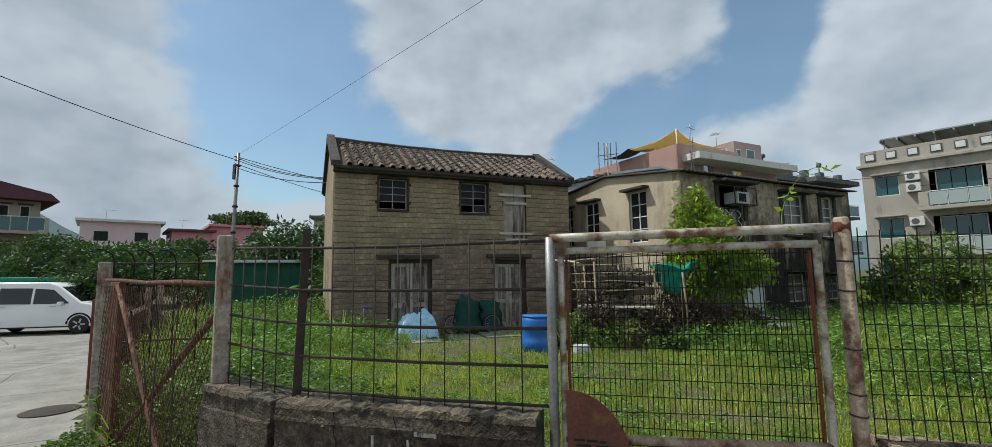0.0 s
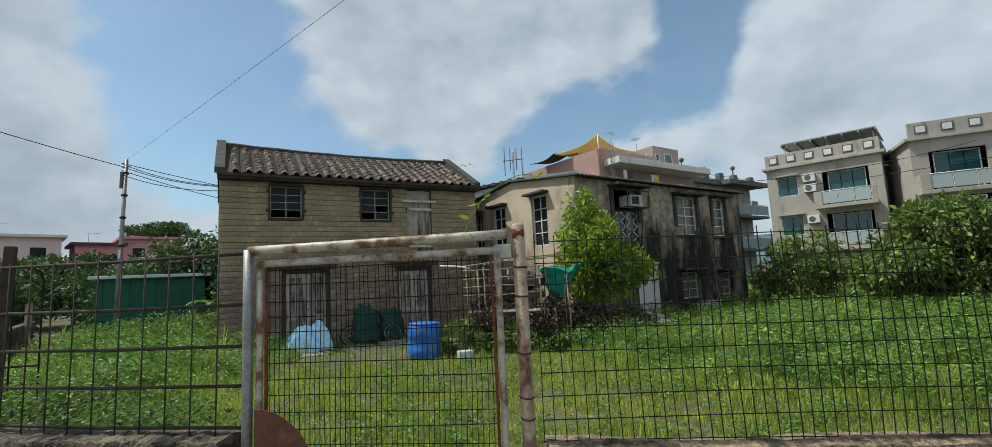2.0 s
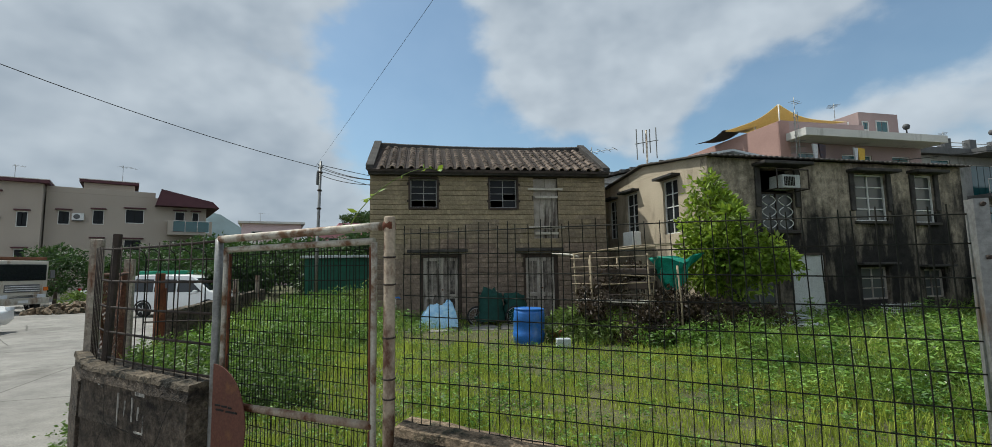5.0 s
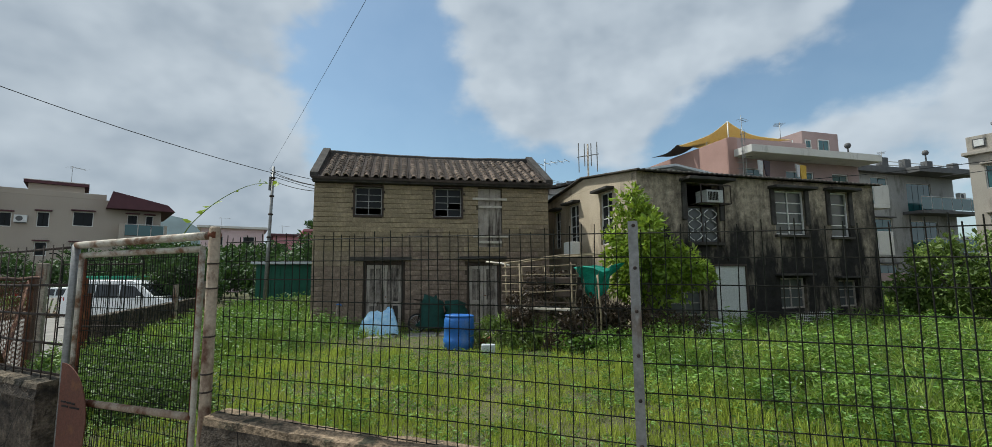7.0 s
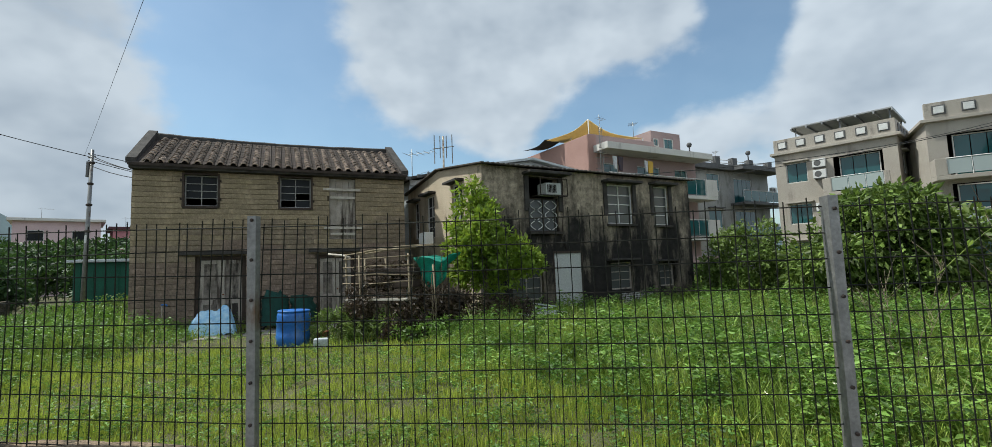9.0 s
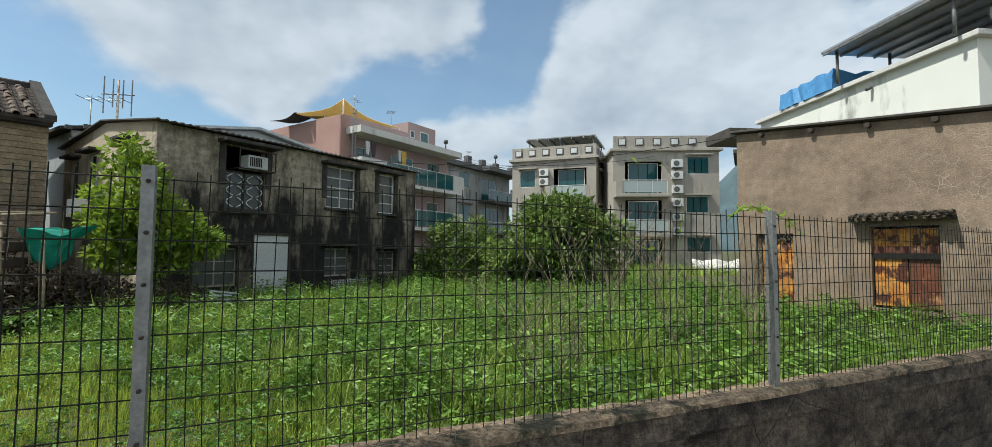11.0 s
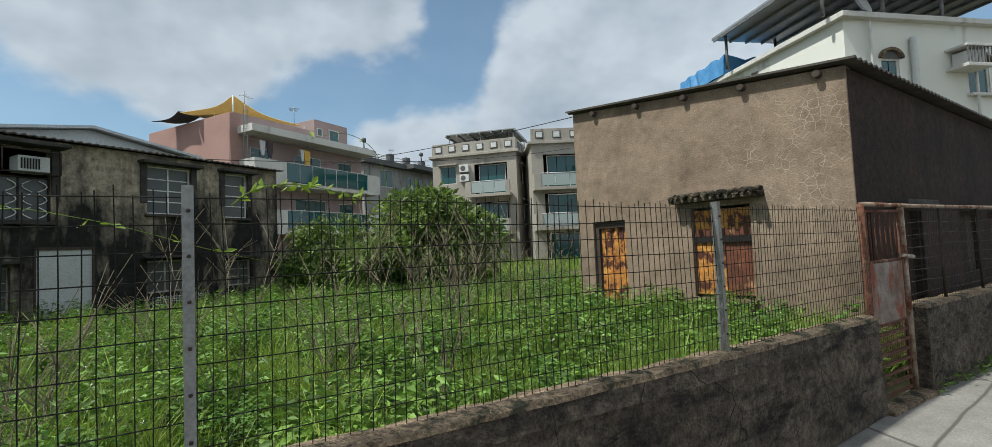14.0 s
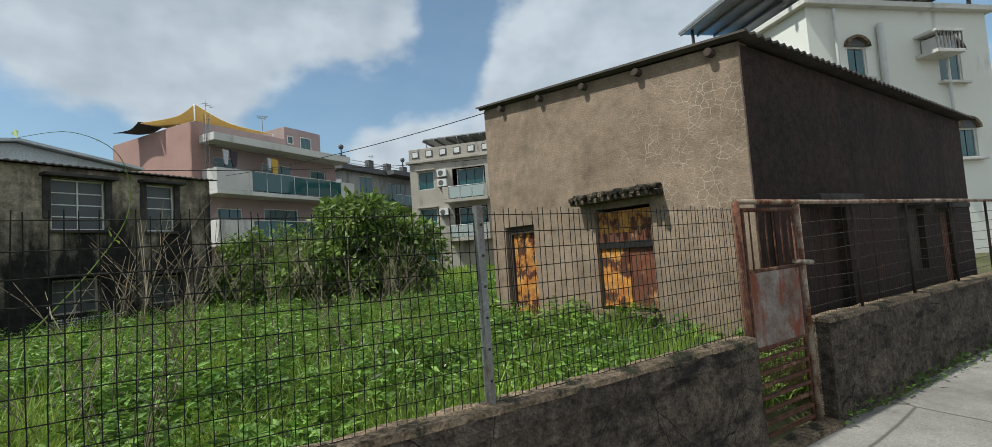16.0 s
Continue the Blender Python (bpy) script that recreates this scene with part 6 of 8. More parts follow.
def beige_house():
    b = thing("beige_village_house", pose(-44.7, 29.2, 0, 0, 0, 52), "beige three-storey house with a maroon tiled roof edge", "house")
    ws = [(0.8, 1.6, 6.4, 7.6), (3.1, 3.9, 6.5, 7.8), (5.4, 6.8, 6.7, 8.0), (5.4, 6.7, 4.0, 5.2), (3.1, 3.9, 4.0, 5.2), (9.2, 10.0, 6.6, 8.0), (10.6, 11.2, 6.6, 8.0), (9.2, 10.4, 3.6, 5.0)]
    shell(b, 11.8, 9, 0.0, 9.2, ws, M_BEIGEWALL)
    for w in ws:
        far_window(b, *w, hood=M_MAROON, glass=M_GLASSDARK)
    bm = bmesh.new()
    prism(bm, [(7.6, 8.4), (12.8, 8.4), (12.2, 9.0), (8.0, 9.95)], -1.2, 8.5)
    part("roof_edge", bm, M_MAROON, b, "maroon sloping tiled roof edge")
    slab(b, "roof_parapet", 0, 7.6, 0, 0.2, 9.2, 9.7, M_BEIGEWALL)
    pent = slab(b, "stair_tower", 2.2, 6.0, 2.5, 6.0, 9.2, 10.6, M_BEIGEWALL)
    slab(pent, "tower_roof", 1.9, 6.3, 2.2, 6.3, 10.6, 10.85, M_MAROON)
    slab(pent, "roof_trim", 1.88, 6.32, 2.18, 6.32, 10.855, 10.93, M_WHITEWALL)
    balcony(b, 8.6, 12.2, 1.4, 5.9, 1.1, True, M_BEIGEWALL, 0.4)
    balcony(b, 8.6, 12.2, 1.4, 2.8, 1.1, True, M_BEIGEWALL, 0.4)
    ac_unit(b, 1.75, 6.8)
    aerial(b, 5.0, 3.0, 10.8, 1.8, 5, 1.2, 0.5, boom=1.2)
    t = thing("beige_stair_block", pose(-44.7, 29.2, 0, 0, 0, 52) @ Matrix.Translation((-3.8, -1.0, 0)), "beige stair block with a flat maroon roof", "house")
    hs = [(0.5, 1.2, 5.2, 6.6), (0.5, 1.2, 7.4, 8.8), (2.2, 2.9, 6.0, 7.3), (2.2, 2.9, 3.0, 4.2)]
    shell(t, 3.7, 6, 0, 9.7, hs, M_BEIGEWALL)
    for h in hs:
        far_window(t, *h, hood=M_MAROON, glass=M_GLASSDARK)
    slab(t, "roof", -0.4, 4.1, -0.5, 6.5, 9.7, 9.95, M_MAROON)
    slab(t, "roof_trim", -0.42, 4.12, -0.52, 6.52, 9.955, 10.03, M_WHITEWALL)
    aerial(t, 1.8, 1.0, 9.9, 1.4, 4, 1.0, 0.3)
    w = thing("beige_side_house", pose(-44.7, 29.2, 0, 0, 0, 52) @ Matrix.Translation((-15.9, 1.0, 0)), "beige house with a maroon roof edge", "house")
    hs = [(8.0, 9.2, 6.0, 7.2), (8.0, 9.2, 3.0, 4.2), (4.0, 5.2, 6.0, 7.2)]
    shell(w, 11.8, 8, 0, 8.6, hs, M_BEIGEWALL)
    for h in hs:
        far_window(w, *h, hood=M_MAROON, glass=M_GLASSDARK)
    slab(w, "roof_edge", -0.3, 12.0, -0.4, 8.2, 8.6, 9.1, M_MAROON)


def small_far_house(m, W, D, h, mat, label, storeys, roof_mat):
    b = thing("far_village_house", m, label, "house", "houses far behind the trees")
    hs = []
    for s in range(storeys):
        n = max(2, int(W / 3))
        for i in range(n):
            u = (i + 0.5) * W / n
            hs.append((u - 0.8, u + 0.8, h - 1.2 - s * 3.1 - 1.4, h - 1.2 - s * 3.1))
    shell(b, W, D, 0, h, hs, mat)
    for q in hs:
        far_window(b, *q, hood=False, glass=M_GLASSDARK)
    slab(b, "roof", -0.5, W + 0.5, -0.6, D + 0.5, h, h + 0.35, roof_mat)
    slab(b, "floor_band", -0.1, W + 0.1, -0.12, -0.004, h - 3.2, h - 2.9, M_WHITEWALL)
    aerial(b, W * 0.3, 2, h + 0.35, 1.6, 4, 1.2, 0.3, boom=1.2)


pink_house()
white_house()
parapet_house("grey_tiled_house", pose(27.6, 35.1, 0, 0, 0, -50), 7.3, 6.0, 10.55, "grey-beige tiled house with a dark roof canopy and balconies",
              [(0.7, 2.1, 7.1, 8.6, 2), (0.7, 2.2, 4.0, 5.5, 2), (0.7, 2.2, 1.2, 2.7, 2)], [(3.2, 6.9, 6.0), (3.2, 6.9, 2.9)], [(3.7, 6.5, 6.05, 8.6), (3.7, 6.5, 2.95, 5.4)], (1.2, 7.2), [(2.5, 8.0), (2.5, 7.2), (2.5, 4.8)], [(1.5, 2.6, 7.0, 8.5), (1.5, 2.6, 4.0, 5.5), (3.8, 4.8, 7.0, 8.5)])
parapet_house("grey_tiled_house", pose(31.9, 27.1, 0, 0, 0, -33), 8.0, 7.0, 10.6, "grey-beige tiled house with air conditioners stacked on its wall",
              [(5.6, 7.3, 7.6, 9.0, 3), (5.5, 7.2, 4.6, 5.9, 3), (5.5, 7.3, 1.6, 2.8, 3)], [(0.0, 4.1, 6.0), (0.0, 4.1, 3.0)], [(0.9, 3.7, 6.05, 8.6), (0.9, 3.7, 3.05, 5.6), (0.9, 3.7, 0.4, 2.6)], None, [(4.4, 8.1), (4.4, 7.2), (4.4, 6.1), (4.4, 5.1), (4.4, 4.0), (4.4, 2.9)])
grey_house()
beige_house()
small_far_house(pose(-54.0, 61, 0, 0, 0, 40), 8.6, 8, 9.7, M_ROSEPALE, "pink and white far house above the trees", 2, M_WHITEWALL)
small_far_house(pose(-46.5, 67.5, 0, 0, 0, 40), 5, 7, 8.8, M_ROSE, "rose-pink far house above the trees", 2, M_MAROON)
small_far_house(pose(-42.5, 70.5, 0, 0, 0, 38), 7, 8, 9.7, M_ROSE, "rose-pink far house with a flat roof", 2, M_ROSE)
small_far_house(pose(-24, 62, 0, 0, 0, 10), 12, 8, 9.6, M_FARBEIGE, "pale far house half hidden by trees", 2, M_GREYTRIM)
small_far_house(pose(0.2, 32, 0, 0, 0, 25), 6, 6, 7.0, M_WHITEWALL, "white house seen in the gap between two houses", 2, M_GREYTRIM)
small_far_house(pose(45.7, 25.7, 0, 0, 0, -57), 6, 6, 10.4, M_RENDERLOW, "old dark-stained house behind the roadside shed", 3, M_ROOFSHEET)
bm = bmesh.new()
vt = [[bm.verts.new((0.3 * i, 0.8 * math.cos(math.pi * j / 6), -0.1 + (0.9 + 0.35 * noise.noise((i * 0.5, j * 0.5, 3.0))) * math.sin(math.pi * j / 6))) for j in range(7)] for i in range(16)]
for p, q in zip(vt, vt[1:]):
    for j in range(6):
        bm.faces.new((p[j], p[j + 1], q[j + 1], q[j]))
solo("sheeted_heap", bm, M_WHITEWALL, "heap under crumpled white sheeting by the far house", "heap", m=pose(32.5, 20.5, YARD, 0, 0, -48))

# sheet-metal gabled store behind the stained block
store = thing("sheet_metal_store", ANNEX, "store with pale sheet-metal gable and low-pitched roof", "shed")
bm = bmesh.new()
prism(bm, [(-2.4, 0.3), (6.2, 0.3), (6.2, 5.68), (3.0, 6.18), (0.2, 5.66), (-2.4, 5.0)], 5.9, 9.5)
part("gable", bm, M_METALROOF, store)
for a, b in (((-2.7, 4.98), (0.2, 5.68)), ((0.2, 5.68), (3.0, 6.2)), ((3.0, 6.2), (6.5, 5.68))):
    bm = bmesh.new()
    prism(bm, [(a[0], a[1]), (b[0], b[1]), (b[0], b[1] + 0.09), (a[0], a[1] + 0.09)], 5.6, 9.7)
    part("roof_sheet", bm, M_ROOFSHEET if a[0] < 0 else M_METALROOF, store)
slab(store, "fascia", -2.4, 6.3, 5.78, 5.88, 4.85, 5.05, M_WHITEWALL)
for i in range(7):
    slab(store, "roof_slat", -2.6 + i * 0.4, -2.45 + i * 0.4, 5.5, 5.6, 5.0 + i * 0.1, 5.12 + i * 0.1, M_GREYTRIM, "", 0.01)

# hills far away
M_HILL = material("hazy_wooded_hill", (0.055, 0.085, 0.095), (0.075, 0.105, 0.115), 0.01, 1.0, 0.0, 0.05)
bm = bmesh.new()
prev = None
for i in range(71):
    a = radians(-75 + 130 * i / 60)
    h = 32 + 22 * noise.noise((i * 0.16, 3.0, 0)) + 10 * noise.noise((i * 0.5, 1.0, 0)) + (14 if 55 < i < 60 else 0) + 38 * math.exp(-((i - 13.2) / 2.4) ** 2) + 75 * math.exp(-((i - 62) / 2.6) ** 2)
    c, s = math.sin(a), math.cos(a)
    cur = [bm.verts.new((520 * c, 520 * s, -2)), bm.verts.new((600 * c, 600 * s, max(6, h))), bm.verts.new((760 * c, 760 * s, -2))]
    if prev:
        for k in range(2):
            bm.faces.new((prev[k], cur[k], cur[k + 1], prev[k + 1])).smooth = True
    prev = cur
solo("hills", bm, M_HILL, "hazy wooded hills far away", "hills", kind="structure")


# ---- plants ----
M_GRASS = leaf_mat("grass_blades", (0.11, 0.195, 0.028), (0.27, 0.335, 0.06), (0.36, 0.49, 0.07), 0.25)
M_LAWN = leaf_mat("lawn_blades", (0.22, 0.275, 0.033), (0.39, 0.42, 0.075), (0.45, 0.55, 0.08), 0.3)
M_CREEP = leaf_mat("creeper_leaves", (0.055, 0.10, 0.022), (0.10, 0.15, 0.035), (0.14, 0.24, 0.04), 0.35)
M_WEED = leaf_mat("weed_leaves", (0.055, 0.128, 0.02), (0.165, 0.262, 0.042), (0.24, 0.42, 0.055), 0.2)
M_TREELEAF = leaf_mat("bright_tree_leaves", (0.11, 0.19, 0.018), (0.22, 0.29, 0.03), (0.34, 0.46, 0.045), 0.28)
M_BUSHLEAF = leaf_mat("bush_leaves", (0.075, 0.13, 0.022), (0.16, 0.215, 0.048), (0.22, 0.32, 0.055), 0.22)
M_DARKLEAF = leaf_mat("dark_tree_leaves", (0.025, 0.055, 0.015), (0.045, 0.085, 0.022), (0.06, 0.12, 0.02), 0.25)
M_DRYLEAF = leaf_mat("dry_leaves", (0.085, 0.06, 0.035), (0.045, 0.033, 0.022), (0.08, 0.055, 0.03), 0.2)
M_STRAW = leaf_mat("dry_straw", (0.34, 0.33, 0.16), (0.26, 0.27, 0.10), (0.35, 0.34, 0.14), 0.35)
M_FLOWER = material("flower_petals", (0.75, 0.74, 0.62), (0.65, 0.62, 0.40), 5, 0.8, 0.0)
M_BARK = material("grey_bark", (0.16, 0.13, 0.10), (0.09, 0.075, 0.06), 6, 0.9, 0.6, 50)
M_TWIG = material("dry_twig", (0.24, 0.195, 0.13), (0.12, 0.10, 0.065), 6, 0.9, 0.2, 50)
RNG = np.random.default_rng(7)


def blades(points, heights, widths, lean=0.45):
    """Bent grass blades of three triangles each."""
    n = len(points)
    a = RNG.uniform(0, 2 * np.pi, n)
    side = np.stack([np.cos(a), np.sin(a), np.zeros(n)], 1) * widths[:, None] / 2
    b = RNG.uniform(0, 2 * np.pi, n)
    bend = np.stack([np.cos(b), np.sin(b), np.zeros(n)], 1) * (heights * RNG.uniform(0.05, lean, n))[:, None]
    up = np.stack([np.zeros(n), np.zeros(n), heights], 1)
    v = np.stack([points - side, points + side, points + up * 0.55 + bend * 0.35 - side * 0.7, points + up * 0.55 + bend * 0.35 + side * 0.7, points + up * 0.95 + bend], 1).reshape(-1, 3)
    k = np.arange(n)[:, None] * 5
    f = np.stack([k + [0, 1, 3], k + [0, 3, 2], k + [2, 3, 4]], 1).reshape(-1, 3)
    return v, f


def leaf_faces(points, dirs, size, wide=0.42, fold=0.18, up=0.0):
    """Pointed leaves: four corners folded along the midrib."""
    n = len(points)
    d = dirs / np.linalg.norm(dirs, axis=1)[:, None]
    r = RNG.normal(size=(n, 3)) + [0, 0, up]
    s = np.cross(d, r)
    s /= np.linalg.norm(s, axis=1)[:, None]
    nn = np.cross(s, d)
    L = size[:, None]
    v = np.stack([points, points + d * L * 0.5 + s * L * wide * 0.5 + nn * L * fold * 0.4, points + d * L - nn * L * fold * 0.3, points + d * L * 0.5 - s * L * wide * 0.5 + nn * L * fold * 0.4], 1).reshape(-1, 3)
    k = np.arange(n)[:, None] * 4
    f = np.stack([k + [0, 1, 2], k + [0, 2, 3]], 1).reshape(-1, 3)
    return v, f


def mesh_np(name, v, f, mat):
    me = bpy.data.meshes.new(name)
    me.vertices.add(len(v))
    me.vertices.foreach_set("co", np.ascontiguousarray(v, dtype=np.float32).ravel())
    me.loops.add(f.size)
    me.loops.foreach_set("vertex_index", np.ascontiguousarray(f, dtype=np.int32).ravel())
    me.polygons.add(len(f))
    me.polygons.foreach_set("loop_start", np.arange(0, f.size, f.shape[1], dtype=np.int32))
    me.update(calc_edges=True)
    me.validate()
    me.materials.append(mat)
    return me


def inside(x, y):
    """Open yard: not under a house, not on the lane."""
    ok = (y > 2.1 - 0.0787 * (x - 1.5) + np.interp(x - 1.5, BOW_U, BOW_V) + 0.12)
    wx = np.array([west_x(q) for q in y])
    ok &= x > wx + 0.1
    for m, a, b, c, d in ((HOUSE, -1.5, 5.55, -0.05, 4.2), (ANNEX, -2.6, 5.5, -0.02, 9.6), (SHED, -1.78, 2.6, -0.02, 6.9)):
        i = m.inverted()
        u = i[0][0] * x + i[0][1] * y + i[0][3]
        v = i[1][0] * x + i[1][1] * y + i[1][3]
        ok &= ~((u > a) & (u < b) & (v > c) & (v < d))
    return ok


def patchy(x, y, s, o):
    return np.array([noise.noise((p * s, q * s, o)) for p, q in zip(x, y)])


def ground_z(x, y):
    return np.array([ground_height(p, q) for p, q in zip(x, y)])


def tallness(x, y):
    """0 on the short lawn, 1 in the rank weeds."""
    t = np.clip((x - 3.3 - 0.5 * np.maximum(0, 6.5 - y)) / 2.2 + 0.3 * np.clip(y - 7.5, -1, 1), 0, 1) * np.clip((x - 2.2) / 1.2, 0, 1)
    t = np.maximum(t, np.clip((-2.0 - x + 0.12 * (y - 5)) / 1.5, 0, 1))
    t = np.maximum(t, np.clip((9.3 - y) * 0 + (y - 9.0 + 0.2 * np.abs(x - 3)) / 2.5, 0, 0.55) * (x > 1.5))
    return np.clip(t + 0.25 * patchy(x, y, 0.55, 5.0), 0, 1)


def scatter(n, x0, x1, y0, y1):
    x, y = RNG.uniform(x0, x1, n), RNG.uniform(y0, y1, n)
    k = inside(x, y)
    return x[k], y[k]


def build_grass():
    lawn, rank, weeds = [], [], []
    for n, x0, x1, y0, y1, w, wn_ in ((120000, -2, 16, 1.0, 4.6, 0.0075, 15000), (100000, -5, 17, 4.6, 9.0, 0.011, 15000), (44000, -9, 20, 9.0, 16, 0.018, 12000), (26000, -14, 34, 16, 36, 0.04, 2500)):
        x, y = scatter(n, x0, x1, y0, y1)
        t = tallness(x, y)
        bare = patchy(x, y, 0.4, 9.0) + 1.1 * np.exp(-((x + 1.0) ** 2 / 6 + (y - 10.4) ** 2 / 1.6)) + 0.35 * patchy(x, y, 2.2, 4.0)
        k = (bare < 0.5) | (RNG.uniform(size=len(x)) < 0.15)
        x, y, t = x[k], y[k], t[k]
        tuft = np.clip(0.8 + 1.1 * patchy(x, y, 1.9, 2.0) + 0.5 * patchy(x, y, 5.0, 8.0), 0.25, 1.8)
        h = ((0.05 + 0.09 * RNG.uniform(size=len(x))) * (1 - t) + t * RNG.uniform(0.14, 0.55, len(x))) * tuft
        p = np.stack([x, y, ground_z(x, y) - 0.01], 1)
        ww = w * RNG.uniform(0.6, 1.4, len(x)) * (1 + 0.7 * t)
        short = t + RNG.normal(0, 0.12, len(x)) < 0.38
        lawn.append(blades(p[short], h[short], ww[short]))
        rank.append(blades(p[~short], h[~short], ww[~short], 0.8))
        # broad-leaved weeds in clumps, several leaves a stem
        x, y = scatter(wn_, x0, x1, y0, y1)
        t = tallness(x, y)
        clump = np.clip(0.5 + 1.5 * patchy(x, y, 1.4, 3.0), 0.0, 1.0)
        k = RNG.uniform(size=len(x)) < (0.32 + 0.68 * t) * (0.25 + 0.75 * clump)
        x, y, t, clump = x[k], y[k], t[k], clump[k]
        hh = (0.06 + 0.10 * RNG.uniform(size=len(x))) * (1 - t) + t * RNG.uniform(0.18, 0.52, len(x)) * (0.45 + 1.0 * clump)
        rep = 15
        px, py, ph, pt = np.repeat(x, rep), np.repeat(y, rep), np.repeat(hh, rep), np.repeat(t, rep)
        q = RNG.uniform(0.1, 1.0, len(px)) ** 0.6
        base = np.stack([px + RNG.normal(0, 0.03, len(px)), py + RNG.normal(0, 0.03, len(px)), np.repeat(ground_z(x, y), rep) + ph * q], 1)
        a = RNG.uniform(0, 2 * np.pi, len(px))
        dirs = np.stack([np.cos(a), np.sin(a), RNG.uniform(-0.35, 0.55, len(px))], 1)
        weeds.append(leaf_faces(base, dirs, RNG.uniform(0.035, 0.10, len(px)) * (1 + 7 * w) * (0.55 + 0.55 * pt), 0.36, 0.18, 1.3))

    def gather(name, sets, mat, label, category):
        o, fs = 0, []
        for v, f in sets:
            fs.append(f + o)
            o += len(v)
        tagged(new(name, mesh_np(name, np.concatenate([v for v, _ in sets]), np.concatenate(fs), mat)), label, category, kind="stuff")

    gather("lawn", lawn, M_LAWN, "short yellowish green lawn in the yard", "grass")
    gather("grass", rank, M_GRASS, "knee-high bright green grass of the yard", "grass")
    gather("weeds", weeds, M_WEED, "rank broad-leaved green weeds among the grass", "weeds")
    # pale seed stalks and tiny flowers over the rank grass
    x, y = scatter(9000, -4, 16, 1.4, 12)
    t = tallness(x, y)
    k = RNG.uniform(size=len(x)) < 0.03 + 0.6 * t
    x, y, t = x[k], y[k], t[k]
    gather("seed_stalks", [blades(np.stack([x, y, ground_z(x, y)], 1), 0.2 + t * RNG.uniform(0.1, 0.5, len(x)), np.full(len(x), 0.006), 0.55)], M_STRAW, "pale dry seed stalks over the grass", "grass")
    x, y = scatter(700, 2, 15, 1.4, 9)
    k = RNG.uniform(size=len(x)) < tallness(x, y)
    x, y = x[k], y[k]
    p = np.stack([x, y, ground_z(x, y) + RNG.uniform(0.18, 0.5, len(x))], 1)
    gather("small_flowers", [leaf_faces(np.repeat(p, 4, 0), RNG.normal(size=(4 * len(p), 3)) + [0, 0, 0.8], np.full(4 * len(p), 0.018), 0.7)], M_FLOWER, "tiny white flowers among the weeds", "flowers")
    # creeping weeds through and behind the old gate, thinning out on the lane
    n = 2600
    along = P_POST0 - P_POST1
    inward = Vector((-along.y, along.x, 0)).normalized() * -1
    f = RNG.uniform(0.04, 1.12, n)
    off = np.where(RNG.uniform(size=n) < 0.22, -np.abs(RNG.normal(0, 0.2, n)) * (0.3 + f), RNG.uniform(0, 1.9, n))
    x, y = P_POST1.x + along.x * f + inward.x * off, P_POST1.y + along.y * f + inward.y * off
    gz = np.maximum(ground_z(x, y), 0.0)
    top = np.where(off < 0, 0.26 * np.exp(off / 0.2), 0.45 + 0.3 * patchy(x, y, 1.6, 1.0)) * RNG.uniform(0.5, 1.0, n)
    rep = 12
    q = RNG.uniform(0.03, 1.0, n * rep)
    base = np.stack([np.repeat(x, rep) + RNG.normal(0, 0.05, n * rep), np.repeat(y, rep) + RNG.normal(0, 0.05, n * rep), np.repeat(gz, rep) + q * np.repeat(top, rep)], 1)
    a = RNG.uniform(0, 2 * np.pi, n * rep)
    creep = leaf_faces(base, np.stack([np.cos(a), np.sin(a), RNG.uniform(-0.4, 0.6, n * rep)], 1), RNG.uniform(0.03, 0.075, n * rep), 0.55)
    n2 = 900
    xx = RNG.uniform(15.0, 22.0, n2)
    keep = RNG.uniform(size=n2) < np.clip(0.35 + patchy(xx, xx * 0, 0.9, 1.0), 0.03, 1)
    xx = xx[keep]
    yy = 2.1 - 0.0787 * (xx - 1.5) - 0.13 - np.abs(RNG.normal(0, 0.07, len(xx)))
    foot = leaf_faces(np.stack([xx, yy, RNG.uniform(0.01, 0.12, len(xx))], 1), np.stack([RNG.normal(size=len(xx)), RNG.normal(size=len(xx)) - 0.5, RNG.uniform(0, 1, len(xx))], 1), RNG.uniform(0.04, 0.09, len(xx)))
    gather("verge_weeds", [creep, foot], M_CREEP, "creeping green weeds at the foot of gate and walls", "weeds")
    # grass tufts leaning out over the coping of the lane wall
    xx = RNG.uniform(2.0, 14.3, 5000)
    xx = xx[RNG.uniform(size=len(xx)) < np.clip(0.25 + 1.1 * patchy(xx, xx * 0, 1.3, 6.0), 0.04, 1)]
    yy = 2.1 - 0.0787 * (xx - 1.5) + np.interp(xx - 1.5, BOW_U, BOW_V) + 0.1 + np.abs(RNG.normal(0, 0.08, len(xx)))
    gather("wall_tufts", [blades(np.stack([xx, yy, np.full(len(xx), YARD)], 1), RNG.uniform(0.5, 0.78, len(xx)), np.full(len(xx), 0.011), 0.4)], M_GRASS, "grass tufts leaning on the back of the low wall", "grass")


build_grass()


def crown_points(blobs, n, shell_bias=0.55):
    vol = np.array([b[3] * b[4] * b[5] for b in blobs])
    pick = RNG.choice(len(blobs), n, p=vol / vol.sum())
    bl = np.array(blobs)[pick]
    d = RNG.normal(size=(n, 3))
    d /= np.linalg.norm(d, axis=1)[:, None]
    r = RNG.uniform(0, 1, n) ** (1 / 3)
    r = np.where(RNG.uniform(size=n) < shell_bias, RNG.uniform(0.8, 1.08, n), r)
    return bl[:, :3] + d * r[:, None] * bl[:, 3:6], d


